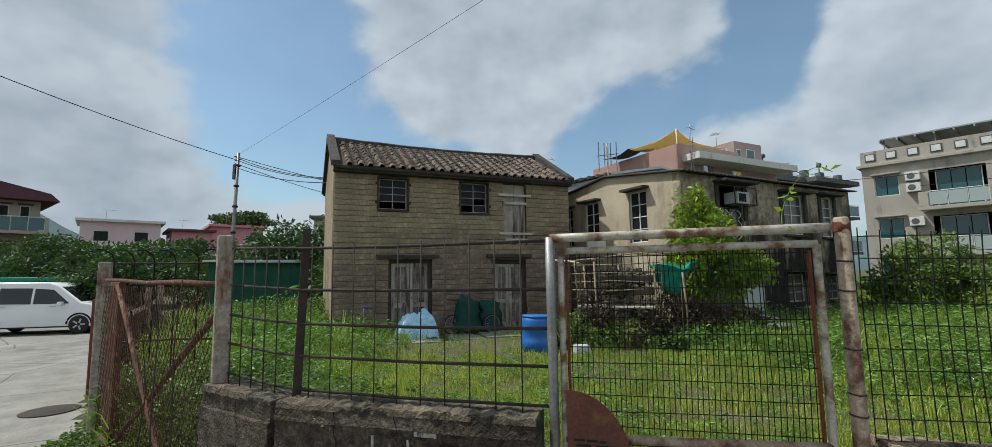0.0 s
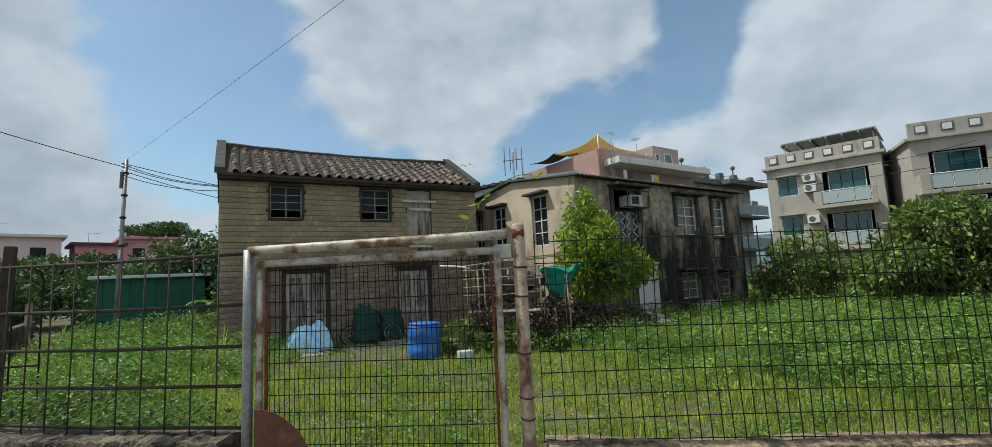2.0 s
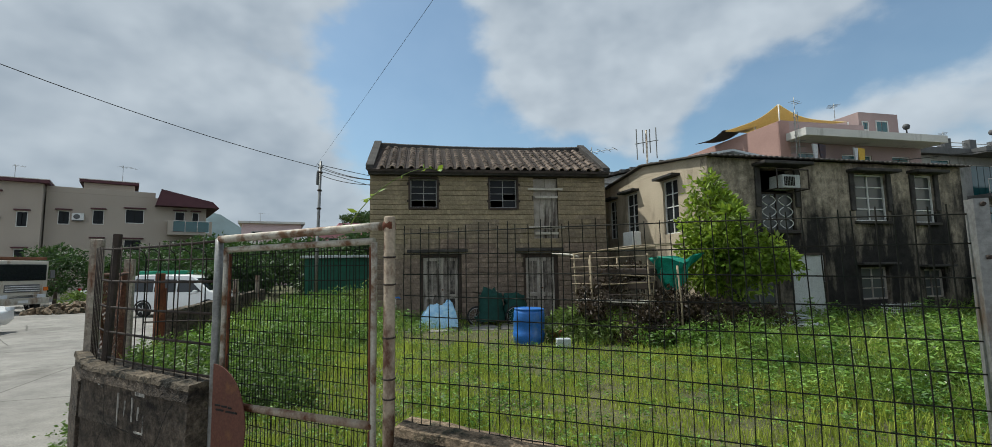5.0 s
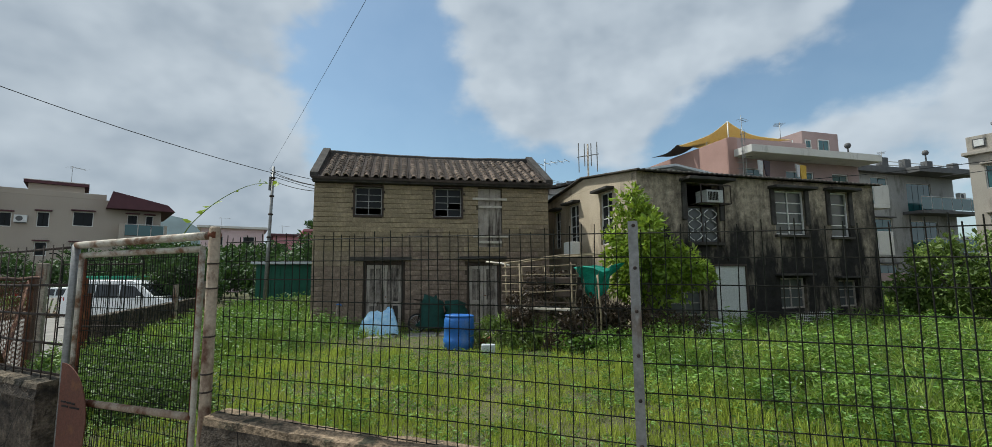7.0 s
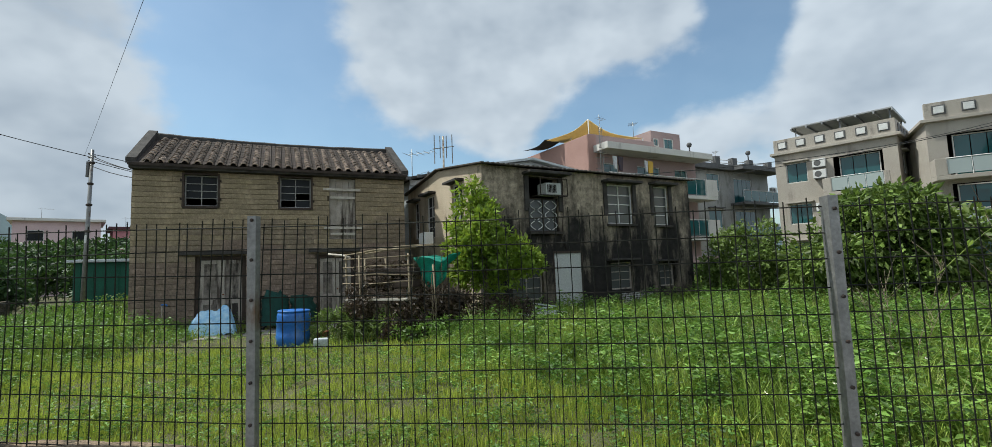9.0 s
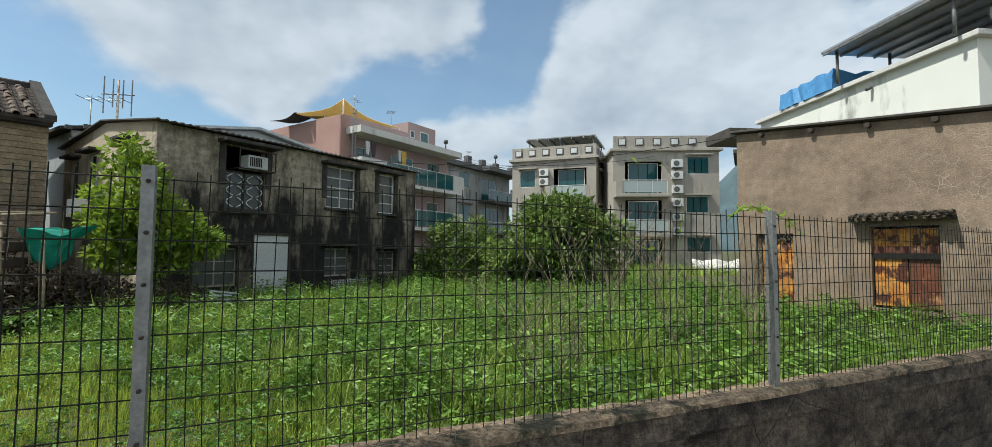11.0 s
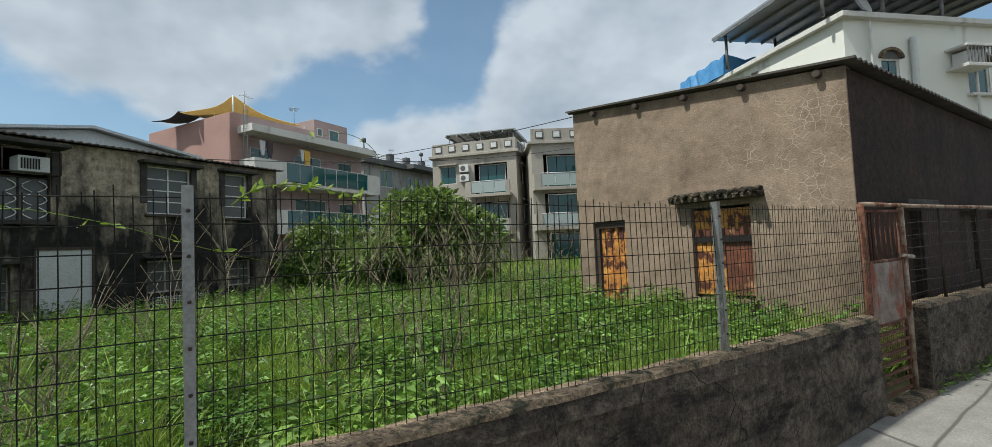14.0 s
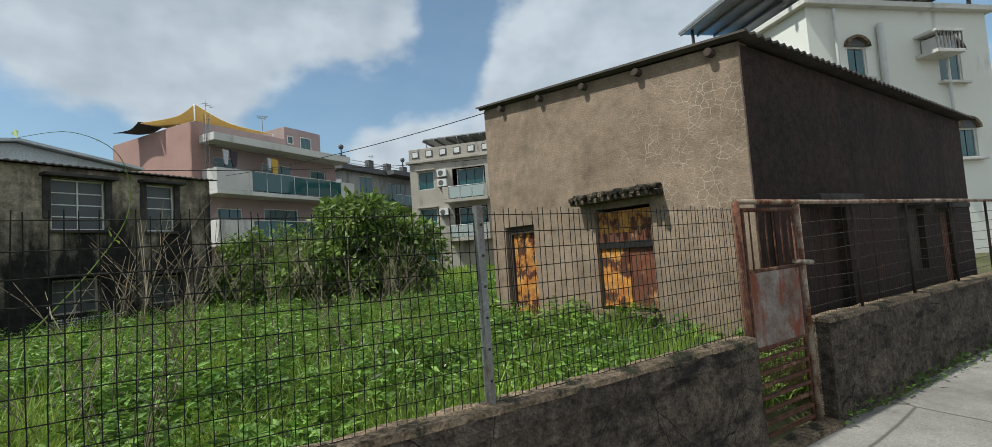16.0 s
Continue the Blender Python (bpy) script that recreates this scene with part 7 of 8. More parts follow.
def tree(name, base, height, blobs, n, size, mat, label, trunk_r=0.06, droop=0.3, stems=1, tips=7, crown_name="crown", wide=0.42):
    """Tapered trunk and limbs with a crown of single leaves; blobs are uneven clumps."""
    t = thing(name, Matrix.Translation(base), label, "tree" if "tree" in name else "bush")
    rng = random.Random(int(base[0] * 10 + 100))
    for s in range(stems):
        bm = bmesh.new()
        ox = (s - (stems - 1) / 2) * 0.18
        top = Vector((ox * 3, rng.uniform(-0.2, 0.2), height * 0.62))
        tube(bm, [(ox, 0, -0.1), (ox * 1.6, 0.03, height * 0.2), (ox * 2.2, -0.02, height * 0.42), top], trunk_r, 8, r_end=trunk_r * 0.4)
        part("trunk", bm, M_BARK, t)
        for i in range(tips):
            b = blobs[rng.randrange(len(blobs))]
            start = Vector((ox * 1.8, 0, height * rng.uniform(0.2, 0.5)))
            end = Vector(b[:3]) + Vector((rng.uniform(-0.5, 0.5) * b[3], rng.uniform(-0.5, 0.5) * b[4], rng.uniform(-0.2, 0.6) * b[5]))
            bm = bmesh.new()
            tube(bm, [start, start.lerp(end, 0.5) + Vector((rng.uniform(-0.1, 0.1), rng.uniform(-0.1, 0.1), 0.05)), end], trunk_r * 0.4, 6, r_end=0.006)
            part("limb", bm, M_BARK, t)
    # small clumps on the surface of the large ones give an uneven outline
    small = []
    for b in blobs:
        for _ in range(14):
            d = Vector((rng.gauss(0, 1), rng.gauss(0, 1), rng.gauss(0, 1))).normalized()
            q = rng.uniform(0.6, 1.12)
            k = rng.uniform(0.16, 0.4)
            small.append((b[0] + d.x * b[3] * q, b[1] + d.y * b[4] * q, b[2] + d.z * b[5] * q, b[3] * k, b[4] * k, b[5] * k))
    p1, d1 = crown_points(blobs, int(n * 0.22), 0.3)
    p2, d2 = crown_points(small, int(n * 0.78), 0.4)
    p, d = np.concatenate([p1, p2]), np.concatenate([d1, d2])
    p = p[p[:, 2] > 0.02]
    d = d[:len(p)]
    dirs = d + RNG.normal(0, 0.6, p.shape)
    dirs[:, 2] -= droop
    v, f = leaf_faces(p, dirs, size * RNG.uniform(0.6, 1.35, len(p)), wide)
    c = new(crown_name, mesh_np(crown_name, v, f, mat))
    c.parent = t
    tagged(c, kind="stuff")
    return t


tree("small_tree", (4.72, 10.6, YARD), 3.6, [(0.05, 0, 1.75, 0.85, 0.8, 0.6), (-0.2, 0, 2.4, 0.66, 0.65, 0.6), (-0.3, 0, 3.0, 0.35, 0.36, 0.46), (0.62, -0.1, 1.6, 0.6, 0.6, 0.38), (-0.4, 0, 1.6, 0.48, 0.5, 0.5), (0.2, 0, 1.15, 0.6, 0.5, 0.3)], 7800, 0.145, M_TREELEAF, "young tree with glossy bright yellow-green leaves", 0.06, 0.1)
tree("mango_bush", (14.95, 11.45, YARD), 3.1, [(-0.1, 0, 2.6, 1.0, 0.9, 0.55), (0, 0, 1.75, 1.75, 1.6, 1.15), (-0.9, 0.4, 1.35, 1.3, 1.2, 0.95), (1.0, -0.4, 1.4, 1.25, 1.2, 0.95), (0.1, 0, 2.4, 1.1, 1.0, 0.6), (-1.4, 0.6, 0.9, 0.9, 0.8, 0.7), (0.5, -0.8, 0.95, 0.9, 0.7, 0.6)], 13500, 0.21, M_BUSHLEAF, "dense round bush of drooping pointed leaves", 0.07, 0.45, 3, wide=0.42)
tree("dark_bush", (12.9, 14.6, YARD), 2.8, [(0, 0, 1.2, 1.15, 1.0, 1.0), (0.5, -0.3, 1.8, 0.75, 0.7, 0.75), (-0.6, 0.2, 0.9, 0.8, 0.7, 0.75), (0.9, -0.2, 0.9, 0.8, 0.7, 0.8)], 8000, 0.15, M_BUSHLEAF, "dark green bush beside a larger one", 0.04, 0.4, 2)
# trees to the west, behind the pole and the lane
for x, y, h, r in ((-11.5, 24, 4.2, 2.6), (-8.5, 23, 4.4, 2.4), (-14.5, 27, 3.6, 2.8), (-22, 33, 4.2, 3.6), (-28, 36, 4.2, 3.8), (-6.2, 20.0, 3.0, 1.6), (-34.5, 32, 4.2, 3.0), (-30, 30.5, 4.4, 2.8), (-17, 31, 3.4, 2.6), (-46, 48, 6, 4.5), (-38, 44, 5.2, 4.0), (-33.5, 23.2, 3.5, 2.4), (-30.6, 26.0, 3.6, 2.4), (-15.6, 19.2, 2.7, 1.5), (-18.2, 21.5, 3.2, 2.0), (-5.4, 17.2, 2.2, 1.0)):
    s = r / 3
    tree("leafy_tree", (x, y, 0.2), h, [(0, 0, h * 0.6, r, r * 0.8, h * 0.36), (-r * 0.6, 0, h * 0.42, r * 0.6, r * 0.6, h * 0.3), (r * 0.6, 0.2, h * 0.45, r * 0.6, r * 0.6, h * 0.32), (0.2 * r, 0, h * 0.85, r * 0.5, r * 0.5, h * 0.2)], 5200, 0.30 * max(0.7, s), M_DARKLEAF, "dark leafy tree behind the lane", 0.12, 0.4, 1, 5)
tree("spreading_tree", (-42, 78, 0.2), 12.5, [(0, 0, 11.4, 4.5, 3, 0.9), (2.5, 0, 10.9, 2.5, 2, 0.6), (-2.6, 0, 10.9, 2.6, 2, 0.6)], 5000, 0.45, M_DARKLEAF, "flat-topped spreading tree behind pink houses", 0.25, 0.1)
tree("climber_bush", (2.4, 9.95, YARD), 1.7, [(0, 0, 0.6, 0.7, 0.25, 0.6), (0.9, -0.4, 0.5, 0.6, 0.3, 0.5), (-0.4, 0.1, 0.4, 0.4, 0.25, 0.4), (0.2, 0, 1.3, 0.6, 0.2, 0.3), (1.7, -0.2, 0.5, 0.6, 0.3, 0.45)], 7500, 0.085, M_DRYLEAF, "brown withered climbers on a bamboo frame", 0.02, 0.2, 1, 6)
tree("fern_bush", (1.55, 9.85, YARD), 0.9, [(0, 0, 0.35, 0.5, 0.4, 0.35), (0.5, -0.1, 0.25, 0.5, 0.3, 0.25)], 1500, 0.16, M_BUSHLEAF, "tuft of narrow arching leaves", 0.015, 0.3, 1, 3, wide=0.14)
tree("dry_bush", (4.3, 10.1, YARD), 1.0, [(0, 0, 0.45, 0.9, 0.3, 0.42), (0.9, 0, 0.4, 0.6, 0.3, 0.36), (-0.7, 0, 0.6, 0.6, 0.3, 0.5)], 4200, 0.08, M_DRYLEAF, "dark withered shrubs under the young tree", 0.016, 0.1, 3, 5)
tree("yard_bush", (3.6, 9.3, YARD), 0.7, [(0, 0, 0.3, 0.8, 0.35, 0.22), (0.9, 0.2, 0.2, 0.7, 0.4, 0.2)], 1500, 0.09, M_WEED, "low leafy shrubs under the tree", 0.015, 0.2, 1, 3)


for x, y, s in ((-5.2, 12.6, 1.0), (-6.3, 14.2, 1.25), (-7.6, 16.2, 1.4), (-4.9, 15.2, 1.2), (-4.6, 10.8, 0.75), (-8.6, 15.2, 1.1), (-5.8, 10.2, 0.7), (-6.9, 12.4, 0.9)):
    tree("weed_bush", (x, y, YARD - 0.05), 0.7 * s, [(0, 0, 0.3 * s, 0.9 * s, 0.8 * s, 0.4 * s), (0.5 * s, 0.2, 0.45 * s, 0.5 * s, 0.5 * s, 0.35 * s)], 1700, 0.10, M_WEED if s != 1.25 else M_BUSHLEAF, "rank thicket of weeds beside the old house", 0.012, 0.1, 1, 4)


def banana(base, label, n=8, L=1.3):
    t = thing("banana_plant", Matrix.Translation(base), label, "plant", "banana plants by the far fence")
    bm = bmesh.new()
    tube(bm, [(0, 0, -0.05), (0, 0, 0.9)], 0.09, 8, r_end=0.06)
    part("stem", bm, M_WEED, t)
    rng = random.Random(4)
    for i in range(n):
        a = 2 * math.pi * i / n + rng.uniform(-0.3, 0.3)
        bm = bmesh.new()
        prev = None
        for k in range(9):
            s = k / 8
            r, z = L * s * 0.75, 0.9 + L * (0.9 * s - 0.85 * s * s)
            w = 0.17 * math.sin(math.pi * min(1, s * 0.93 + 0.05))
            c, d = Vector((math.cos(a) * r, math.sin(a) * r, z)), Vector((-math.sin(a), math.cos(a), 0))
            cur = [bm.verts.new(c - d * w), bm.verts.new(c + Vector((0, 0, -0.04))), bm.verts.new(c + d * w)]
            if prev:
                for j in range(2):
                    bm.faces.new((prev[j], cur[j], cur[j + 1], prev[j + 1])).smooth = True
            prev = cur
        part("leaf", bm, M_WEED, t)


for p in ((12.2, 17.6, YARD), (13.2, 18.4, YARD), (-7.6, 19.4, YARD)):
    banana(p, "banana plant with broad green leaves")


def vine(name, pts, leaves, label, r=0.006, size=0.09, seed=1):
    """A thin arching shoot with leaves on short stalks."""
    rng = random.Random(seed)
    t = thing(name, Matrix.Identity(4), label, "plant")
    ps = [Vector(p) for p in pts]
    dense = []
    for i in range(len(ps) - 1):
        a, b, c, d = ps[max(0, i - 1)], ps[i], ps[i + 1], ps[min(len(ps) - 1, i + 2)]
        for k in range(6):
            s = k / 6
            dense.append(0.5 * ((2 * b) + (c - a) * s + (2 * a - 5 * b + 4 * c - d) * s * s + (3 * b - a - 3 * c + d) * s ** 3))
    dense.append(ps[-1])
    bm = bmesh.new()
    tube(bm, dense, r, 6, r_end=r * 0.35)
    part("shoot", bm, M_TREELEAF, t)
    for _ in range(leaves):
        p = dense[rng.randrange(2, len(dense))]
        d = np.array([[rng.gauss(0, 1), rng.gauss(0, 1), rng.gauss(0.2, 0.7)]])
        v, f = leaf_faces(np.array([[p.x, p.y, p.z]]), d, np.array([size * rng.uniform(0.5, 1.2)]), 0.4)
        ob = new("leaf", mesh_np("leaf", v, f, M_TREELEAF))
        ob.parent = t


vine("vine", [(1.3, 2.14, 2.08), (1.33, 2.18, 2.17), (1.42, 2.24, 2.29), (1.54, 2.3, 2.38), (1.64, 2.34, 2.41), (1.71, 2.36, 2.39)], 12, "young green vine shoot rising from the gate", 0.003, 0.06, 1)
vine("vine", [(7.6, 2.9, 1.62), (8.05, 2.75, 2.02), (8.5, 2.6, 1.98), (9.1, 2.5, 1.78), (9.7, 2.5, 1.62)], 14, "long green vine shoot arching over the fence", 0.004, 0.07, 2)
vine("vine", [(9.07, 1.75, 1.98), (9.16, 1.74, 2.05), (9.28, 1.73, 2.08), (9.44, 1.72, 2.07), (9.68, 1.7, 2.0), (9.92, 1.69, 1.89)], 46, "leafy green vine sprawling over the fence", 0.004, 0.065, 5)
vine("vine", [(9.9, 2.9, 1.4), (10.2, 3.1, 1.8), (10.4, 3.2, 2.2), (10.35, 3.3, 2.6), (10.1, 3.3, 2.75), (9.8, 3.3, 2.68)], 4, "pale vine shoot curling upwards", 0.0045, 0.09, 3)


# dry leafless saplings behind the fence
def sapling(base, h, seed):
    rng = random.Random(seed)
    t = thing("dry_sapling", Matrix.Translation(base), "leafless dry twiggy sapling among the weeds", "plant", "dry saplings in the weeds")
    for i in range(9 if base[1] < 2.58 else 5):
        a, l = rng.uniform(0, 6.28), h * rng.uniform(0.8, 1.35)
        ax, ay = math.cos(a) * 0.35 * l, math.sin(a) * 0.35 * l
        pts = [(0, 0, -0.05), (ax * 0.3, ay * 0.3, l * 0.4), (ax * 0.7 + rng.uniform(-0.05, 0.05), ay * 0.7, l * 0.75), (ax, ay, l)]
        bm = bmesh.new()
        tube(bm, pts, 0.005, 6, r_end=0.0018)
        st = part("stem", bm, M_TWIG, t)
        for k in range(7):
            f = rng.uniform(0.25, 0.95)
            p = Vector(pts[1]).lerp(Vector(pts[3]), f)
            b2 = rng.uniform(0, 6.28)
            q = p + Vector((math.cos(b2) * 0.25, math.sin(b2) * 0.25, rng.uniform(0.15, 0.45)))
            bm = bmesh.new()
            tube(bm, [p, p.lerp(q, 0.5) + Vector((0, 0, 0.02)), q], 0.0028, 5, r_end=0.0015)
            part("twig", bm, M_TWIG, st)


for i, (x, y, h) in enumerate(((9.2, 3.4, 1.3), (10.2, 3.9, 1.5), (11.4, 4.2, 1.3), (12.2, 5.0, 1.2), (8.15, 2.55, 0.95), (12.9, 4.2, 1.1), (10.4, 2.4, 1.15), (9.8, 2.6, 0.9), (12.0, 3.2, 1.2), (11.7, 5.6, 1.3), (8.9, 4.6, 1.0), (13.4, 5.8, 1.1))):
    sapling((x, y, YARD), h, i)


# ---- things in the yard ----
M_BARREL = material("blue_plastic", (0.015, 0.10, 0.36), (0.02, 0.13, 0.42), 3, 0.45, 0.05, 30, (0.10, 0.16, 0.26), 0.08, 0.4, 2.0, spec=0.5)
M_TARPPALE = material("pale_blue_plastic_sheet", (0.22, 0.47, 0.72), (0.48, 0.68, 0.84), 6, 0.35, 0.6, 16, dist=0.03, spec=0.5)
M_TERRA = material("terracotta", (0.38, 0.15, 0.08), (0.29, 0.11, 0.06), 5, 0.85, 0.3)
M_BAMBOO = material("dry_bamboo", (0.29, 0.235, 0.15), (0.19, 0.15, 0.095), 6, 0.7, 0.3, 40)
M_RUBBER = material("black_rubber", (0.018, 0.018, 0.018), (0.03, 0.03, 0.03), 6, 0.8, 0.1)
M_CHROME = material("dull_chrome", (0.5, 0.5, 0.5), (0.4, 0.4, 0.4), 6, 0.35, 0.0, metal=0.9)
M_CARWHITE = material("white_car_paint", (0.72, 0.72, 0.71), (0.68, 0.68, 0.67), 1, 0.25, 0.0, spec=0.6)
M_CARGLASS = glass_mat("tinted_car_glass", (0.012, 0.014, 0.016), 0.04)
M_LAMPRED = material("red_lens", (0.35, 0.02, 0.02), (0.3, 0.02, 0.02), 5, 0.2, 0.0)
M_LAMPORANGE = material("orange_lens", (0.6, 0.16, 0.03), (0.5, 0.12, 0.02), 5, 0.2, 0.0)
M_LAMPCLEAR = material("clear_lens", (0.6, 0.62, 0.64), (0.5, 0.52, 0.54), 5, 0.1, 0.0)

barrel = thing("plastic_barrel", pose(0.77, 9.66, YARD - 0.03, 0, 2, 20), "bright blue plastic barrel with dented lid", "barrel")
bm = bmesh.new()
lathe(bm, [(0.27, 0), (0.305, 0.03), (0.315, 0.14), (0.327, 0.22), (0.315, 0.24), (0.315, 0.44), (0.327, 0.46), (0.315, 0.54), (0.318, 0.62), (0.30, 0.67), (0.275, 0.69)], 28)
part("body", bm, M_BARREL, barrel)
bm = bmesh.new()
lathe(bm, [(0.29, 0.68), (0.308, 0.69), (0.308, 0.715), (0.28, 0.725), (0.255, 0.712)], 28)
part("lid", bm, M_BARREL, barrel)

bm = bmesh.new()
vs = {}
for i in range(25):
    for j in range(25):
        s, t = i / 24 * 2 - 1, j / 24 * 2 - 1
        hgt = max(0.0, 1 - max(abs(s), abs(t)) ** 5)
        z = hgt * (0.42 + 0.1 * s + 0.16 * noise.noise((s * 2.3, t * 2.3, 1.0))) + 0.09 * abs(noise.noise((s * 4.5, t * 4.5, 2.0)))
        vs[i, j] = bm.verts.new((s * 0.5 + 0.05 * noise.noise((t * 3, s * 2, 5)), t * 0.3 + 0.1 * z, max(0.0, 1.3 * z)))
for i in range(24):
    for j in range(24):
        bm.faces.new((vs[i, j], vs[i + 1, j], vs[i + 1, j + 1], vs[i, j + 1]))
solo("plastic_sheet", bm, M_TARPPALE, "crumpled pale blue plastic sheet over a heap", "tarp", m=pose(-2.0, 11.75, YARD, 0, 0, 23))

# tricycle covered with green netting
trike = thing("cargo_tricycle", pose(-0.75, 12.55, YARD, 0, 0, 28), "old cargo tricycle under dark green netting", "tricycle")
for x, y in ((-0.45, 0.0), (0.55, 0.25), (0.55, -0.25)):
    bm = bmesh.new()
    tube(bm, [(x + 0.24 * math.cos(a), y, 0.25 + 0.24 * math.sin(a)) for a in np.linspace(0, 2 * math.pi, 25)], 0.022, 8, False)
    w = part("wheel", bm, M_RUBBER, trike)
    bm = bmesh.new()
    tube(bm, [(x + 0.21 * math.cos(a), y, 0.25 + 0.21 * math.sin(a)) for a in np.linspace(0, 2 * math.pi, 25)], 0.01, 6, False)
    part("rim", bm, M_CHROME, w)
    for k in range(8):
        a = k * math.pi / 8
        bm = bmesh.new()
        tube(bm, [(x - 0.21 * math.cos(a), y, 0.25 - 0.21 * math.sin(a)), (x + 0.21 * math.cos(a), y, 0.25 + 0.21 * math.sin(a))], 0.003, 4)
        part("spoke", bm, M_CHROME, w)
for pts in (((-0.45, 0, 0.25), (-0.35, 0, 0.75), (-0.3, 0, 0.85)), ((-0.37, 0, 0.65), (0.1, 0, 0.3), (0.55, 0, 0.3)), ((-0.5, -0.25, 0.88), (-0.3, 0, 0.85), (-0.5, 0.25, 0.88))):
    bm = bmesh.new()
    tube(bm, pts, 0.016, 6)
    part("frame_tube", bm, M_BAR, trike)
M_NETDARK = material("dark_green_net", (0.008, 0.04, 0.033), (0.012, 0.06, 0.048), 6, 0.8, 0.6, 60)
for cx, rx, hh in ((-0.05, 0.38, 0.75), (0.62, 0.36, 0.66)):
    bm = bmesh.new()
    n = 18
    g = [[bm.verts.new((cx + (rx * (1 - 0.25 * j / 8)) * math.cos(2 * math.pi * i / n) * (1 + 0.45 * noise.noise((i * 0.7, j * 0.5, cx))), 0.3 * (1 - 0.3 * j / 8) * math.sin(2 * math.pi * i / n), 0.12 + hh * j / 8 * (1 - 0.45 * noise.noise((i * 0.5, 3, cx))))) for i in range(n)] for j in range(9)]
    for j in range(8):
        for i in range(n):
            bm.faces.new((g[j][i], g[j][(i + 1) % n], g[j + 1][(i + 1) % n], g[j + 1][i])).smooth = True
    bm.faces.new(g[-1])
    part("netting", bm, M_NETDARK, trike)

pot = thing("flower_pot", pose(1.3, 9.8, YARD - 0.02), "terracotta flower pot by the barrel", "pot")
bm = bmesh.new()
lathe(bm, [(0.08, 0), (0.12, 0.2), (0.14, 0.2), (0.14, 0.25), (0.12, 0.25), (0.11, 0.2), (0.02, 0.18)], 18)
part("pot_body", bm, M_TERRA, pot)
bm = bmesh.new()
rbox(bm, -0.13, 0.13, -0.1, 0.1, 0, 0.22, 0.02)
solo("paint_tin", bm, M_METALROOF, "dull grey tin box in the grass", "tin", m=pose(1.55, 9.0, YARD - 0.03, 0, 0, 15))

# standpipe beside the house
tap = thing("standpipe", pose(-3.35, 12.0, YARD), "thin water standpipe with a blue tap", "tap")
bm = bmesh.new()
tube(bm, [(0, 0, -0.05), (0, 0, 0.75)], 0.016, 8)
part("pipe", bm, M_PIPE, tap)
bm = bmesh.new()
tube(bm, [(-0.02, 0, 0.76), (0.1, 0, 0.77), (0.13, 0, 0.73)], 0.02, 8)
part("tap_head", bm, M_BARREL, tap)

# paved apron in front of the house
rng = random.Random(8)
apron = thing("stone_apron", HOUSE @ pose(0.6, -1.6, YARD, 0, 0, -4), "broken pale concrete paving in front of the doors", "paving", kind="structure")
for i in range(6):
    for j in range(2):
        bm = bmesh.new()
        w = rng.uniform(0.65, 0.95)
        rbox(bm, -w / 2, w / 2, -0.3, 0.3, -0.08, 0.03, 0.015)
        part("paving_slab", bm, M_ROAD, apron, "", pose(i * 0.95 - 1.0 + rng.uniform(-0.06, 0.06), j * 0.68 + rng.uniform(-0.05, 0.05), rng.uniform(-0.02, 0.015), rng.uniform(-1, 1), rng.uniform(-1, 1), rng.uniform(-5, 5)))

# bamboo frame with shelves
bframe = thing("bamboo_frame", pose(1.7, 10.2, YARD, 0, 0, -26), "rickety bamboo plant frame with a pale shelf", "plant frame")
for x, y, h in ((0.0, 0, 1.8), (0.42, -0.08, 1.75), (0.85, 0.25, 1.7), (1.6, 0.0, 1.75), (1.62, 0.6, 1.6), (0.02, 0.6, 1.7), (2.15, 0.1, 1.5)):
    bm = bmesh.new()
    tube(bm, [(x, y, -0.05), (x + 0.015, y, h * 0.5), (x + rng.uniform(-0.04, 0.04), y, h)], 0.019, 7)
    part("pole", bm, M_BAMBOO, bframe)
for z in (0.45, 0.75, 0.95, 1.15, 1.35, 1.52, 1.68):
    bm = bmesh.new()
    tube(bm, [(-0.08, -0.03, z + rng.uniform(-0.03, 0.03)), (0.8, -0.05, z), (1.72, -0.02, z + rng.uniform(-0.05, 0.05))], 0.012, 6)
    part("cross_pole", bm, M_BAMBOO if z > 1 else M_WOODDARK, bframe)
bm = bmesh.new()
rbox(bm, 0.05, 1.6, -0.1, 0.35, 0.80, 0.84, 0.006)
part("shelf", bm, M_WOODPALE, bframe)
bm = bmesh.new()
tube(bm, [(-0.75, 0.25, 1.83), (-0.2, 0.1, 1.78), (0.1, 0.0, 1.72)], 0.022, 7)
part("pole", bm, M_WOODPALE, bframe)
for i in range(34):
    a = Vector((rng.uniform(-0.1, 2.2), rng.uniform(-0.1, 0.6), rng.uniform(0.0, 1.2)))
    b = a + Vector((rng.uniform(-0.5, 0.5), rng.uniform(-0.15, 0.15), rng.uniform(0.3, 0.95)))
    if b.z > 1.95:
        b.z = 1.95
    bm = bmesh.new()
    tube(bm, [(a.x, a.y, max(-0.02, a.z - 0.5)), a.lerp(b, 0.5) + Vector((rng.uniform(-0.06, 0.06), 0, 0.04)), b], 0.009, 5, r_end=0.004)
    part("dry_stem", bm, (M_BAMBOO, M_TWIG, M_WOODDARK)[i % 3], bframe)
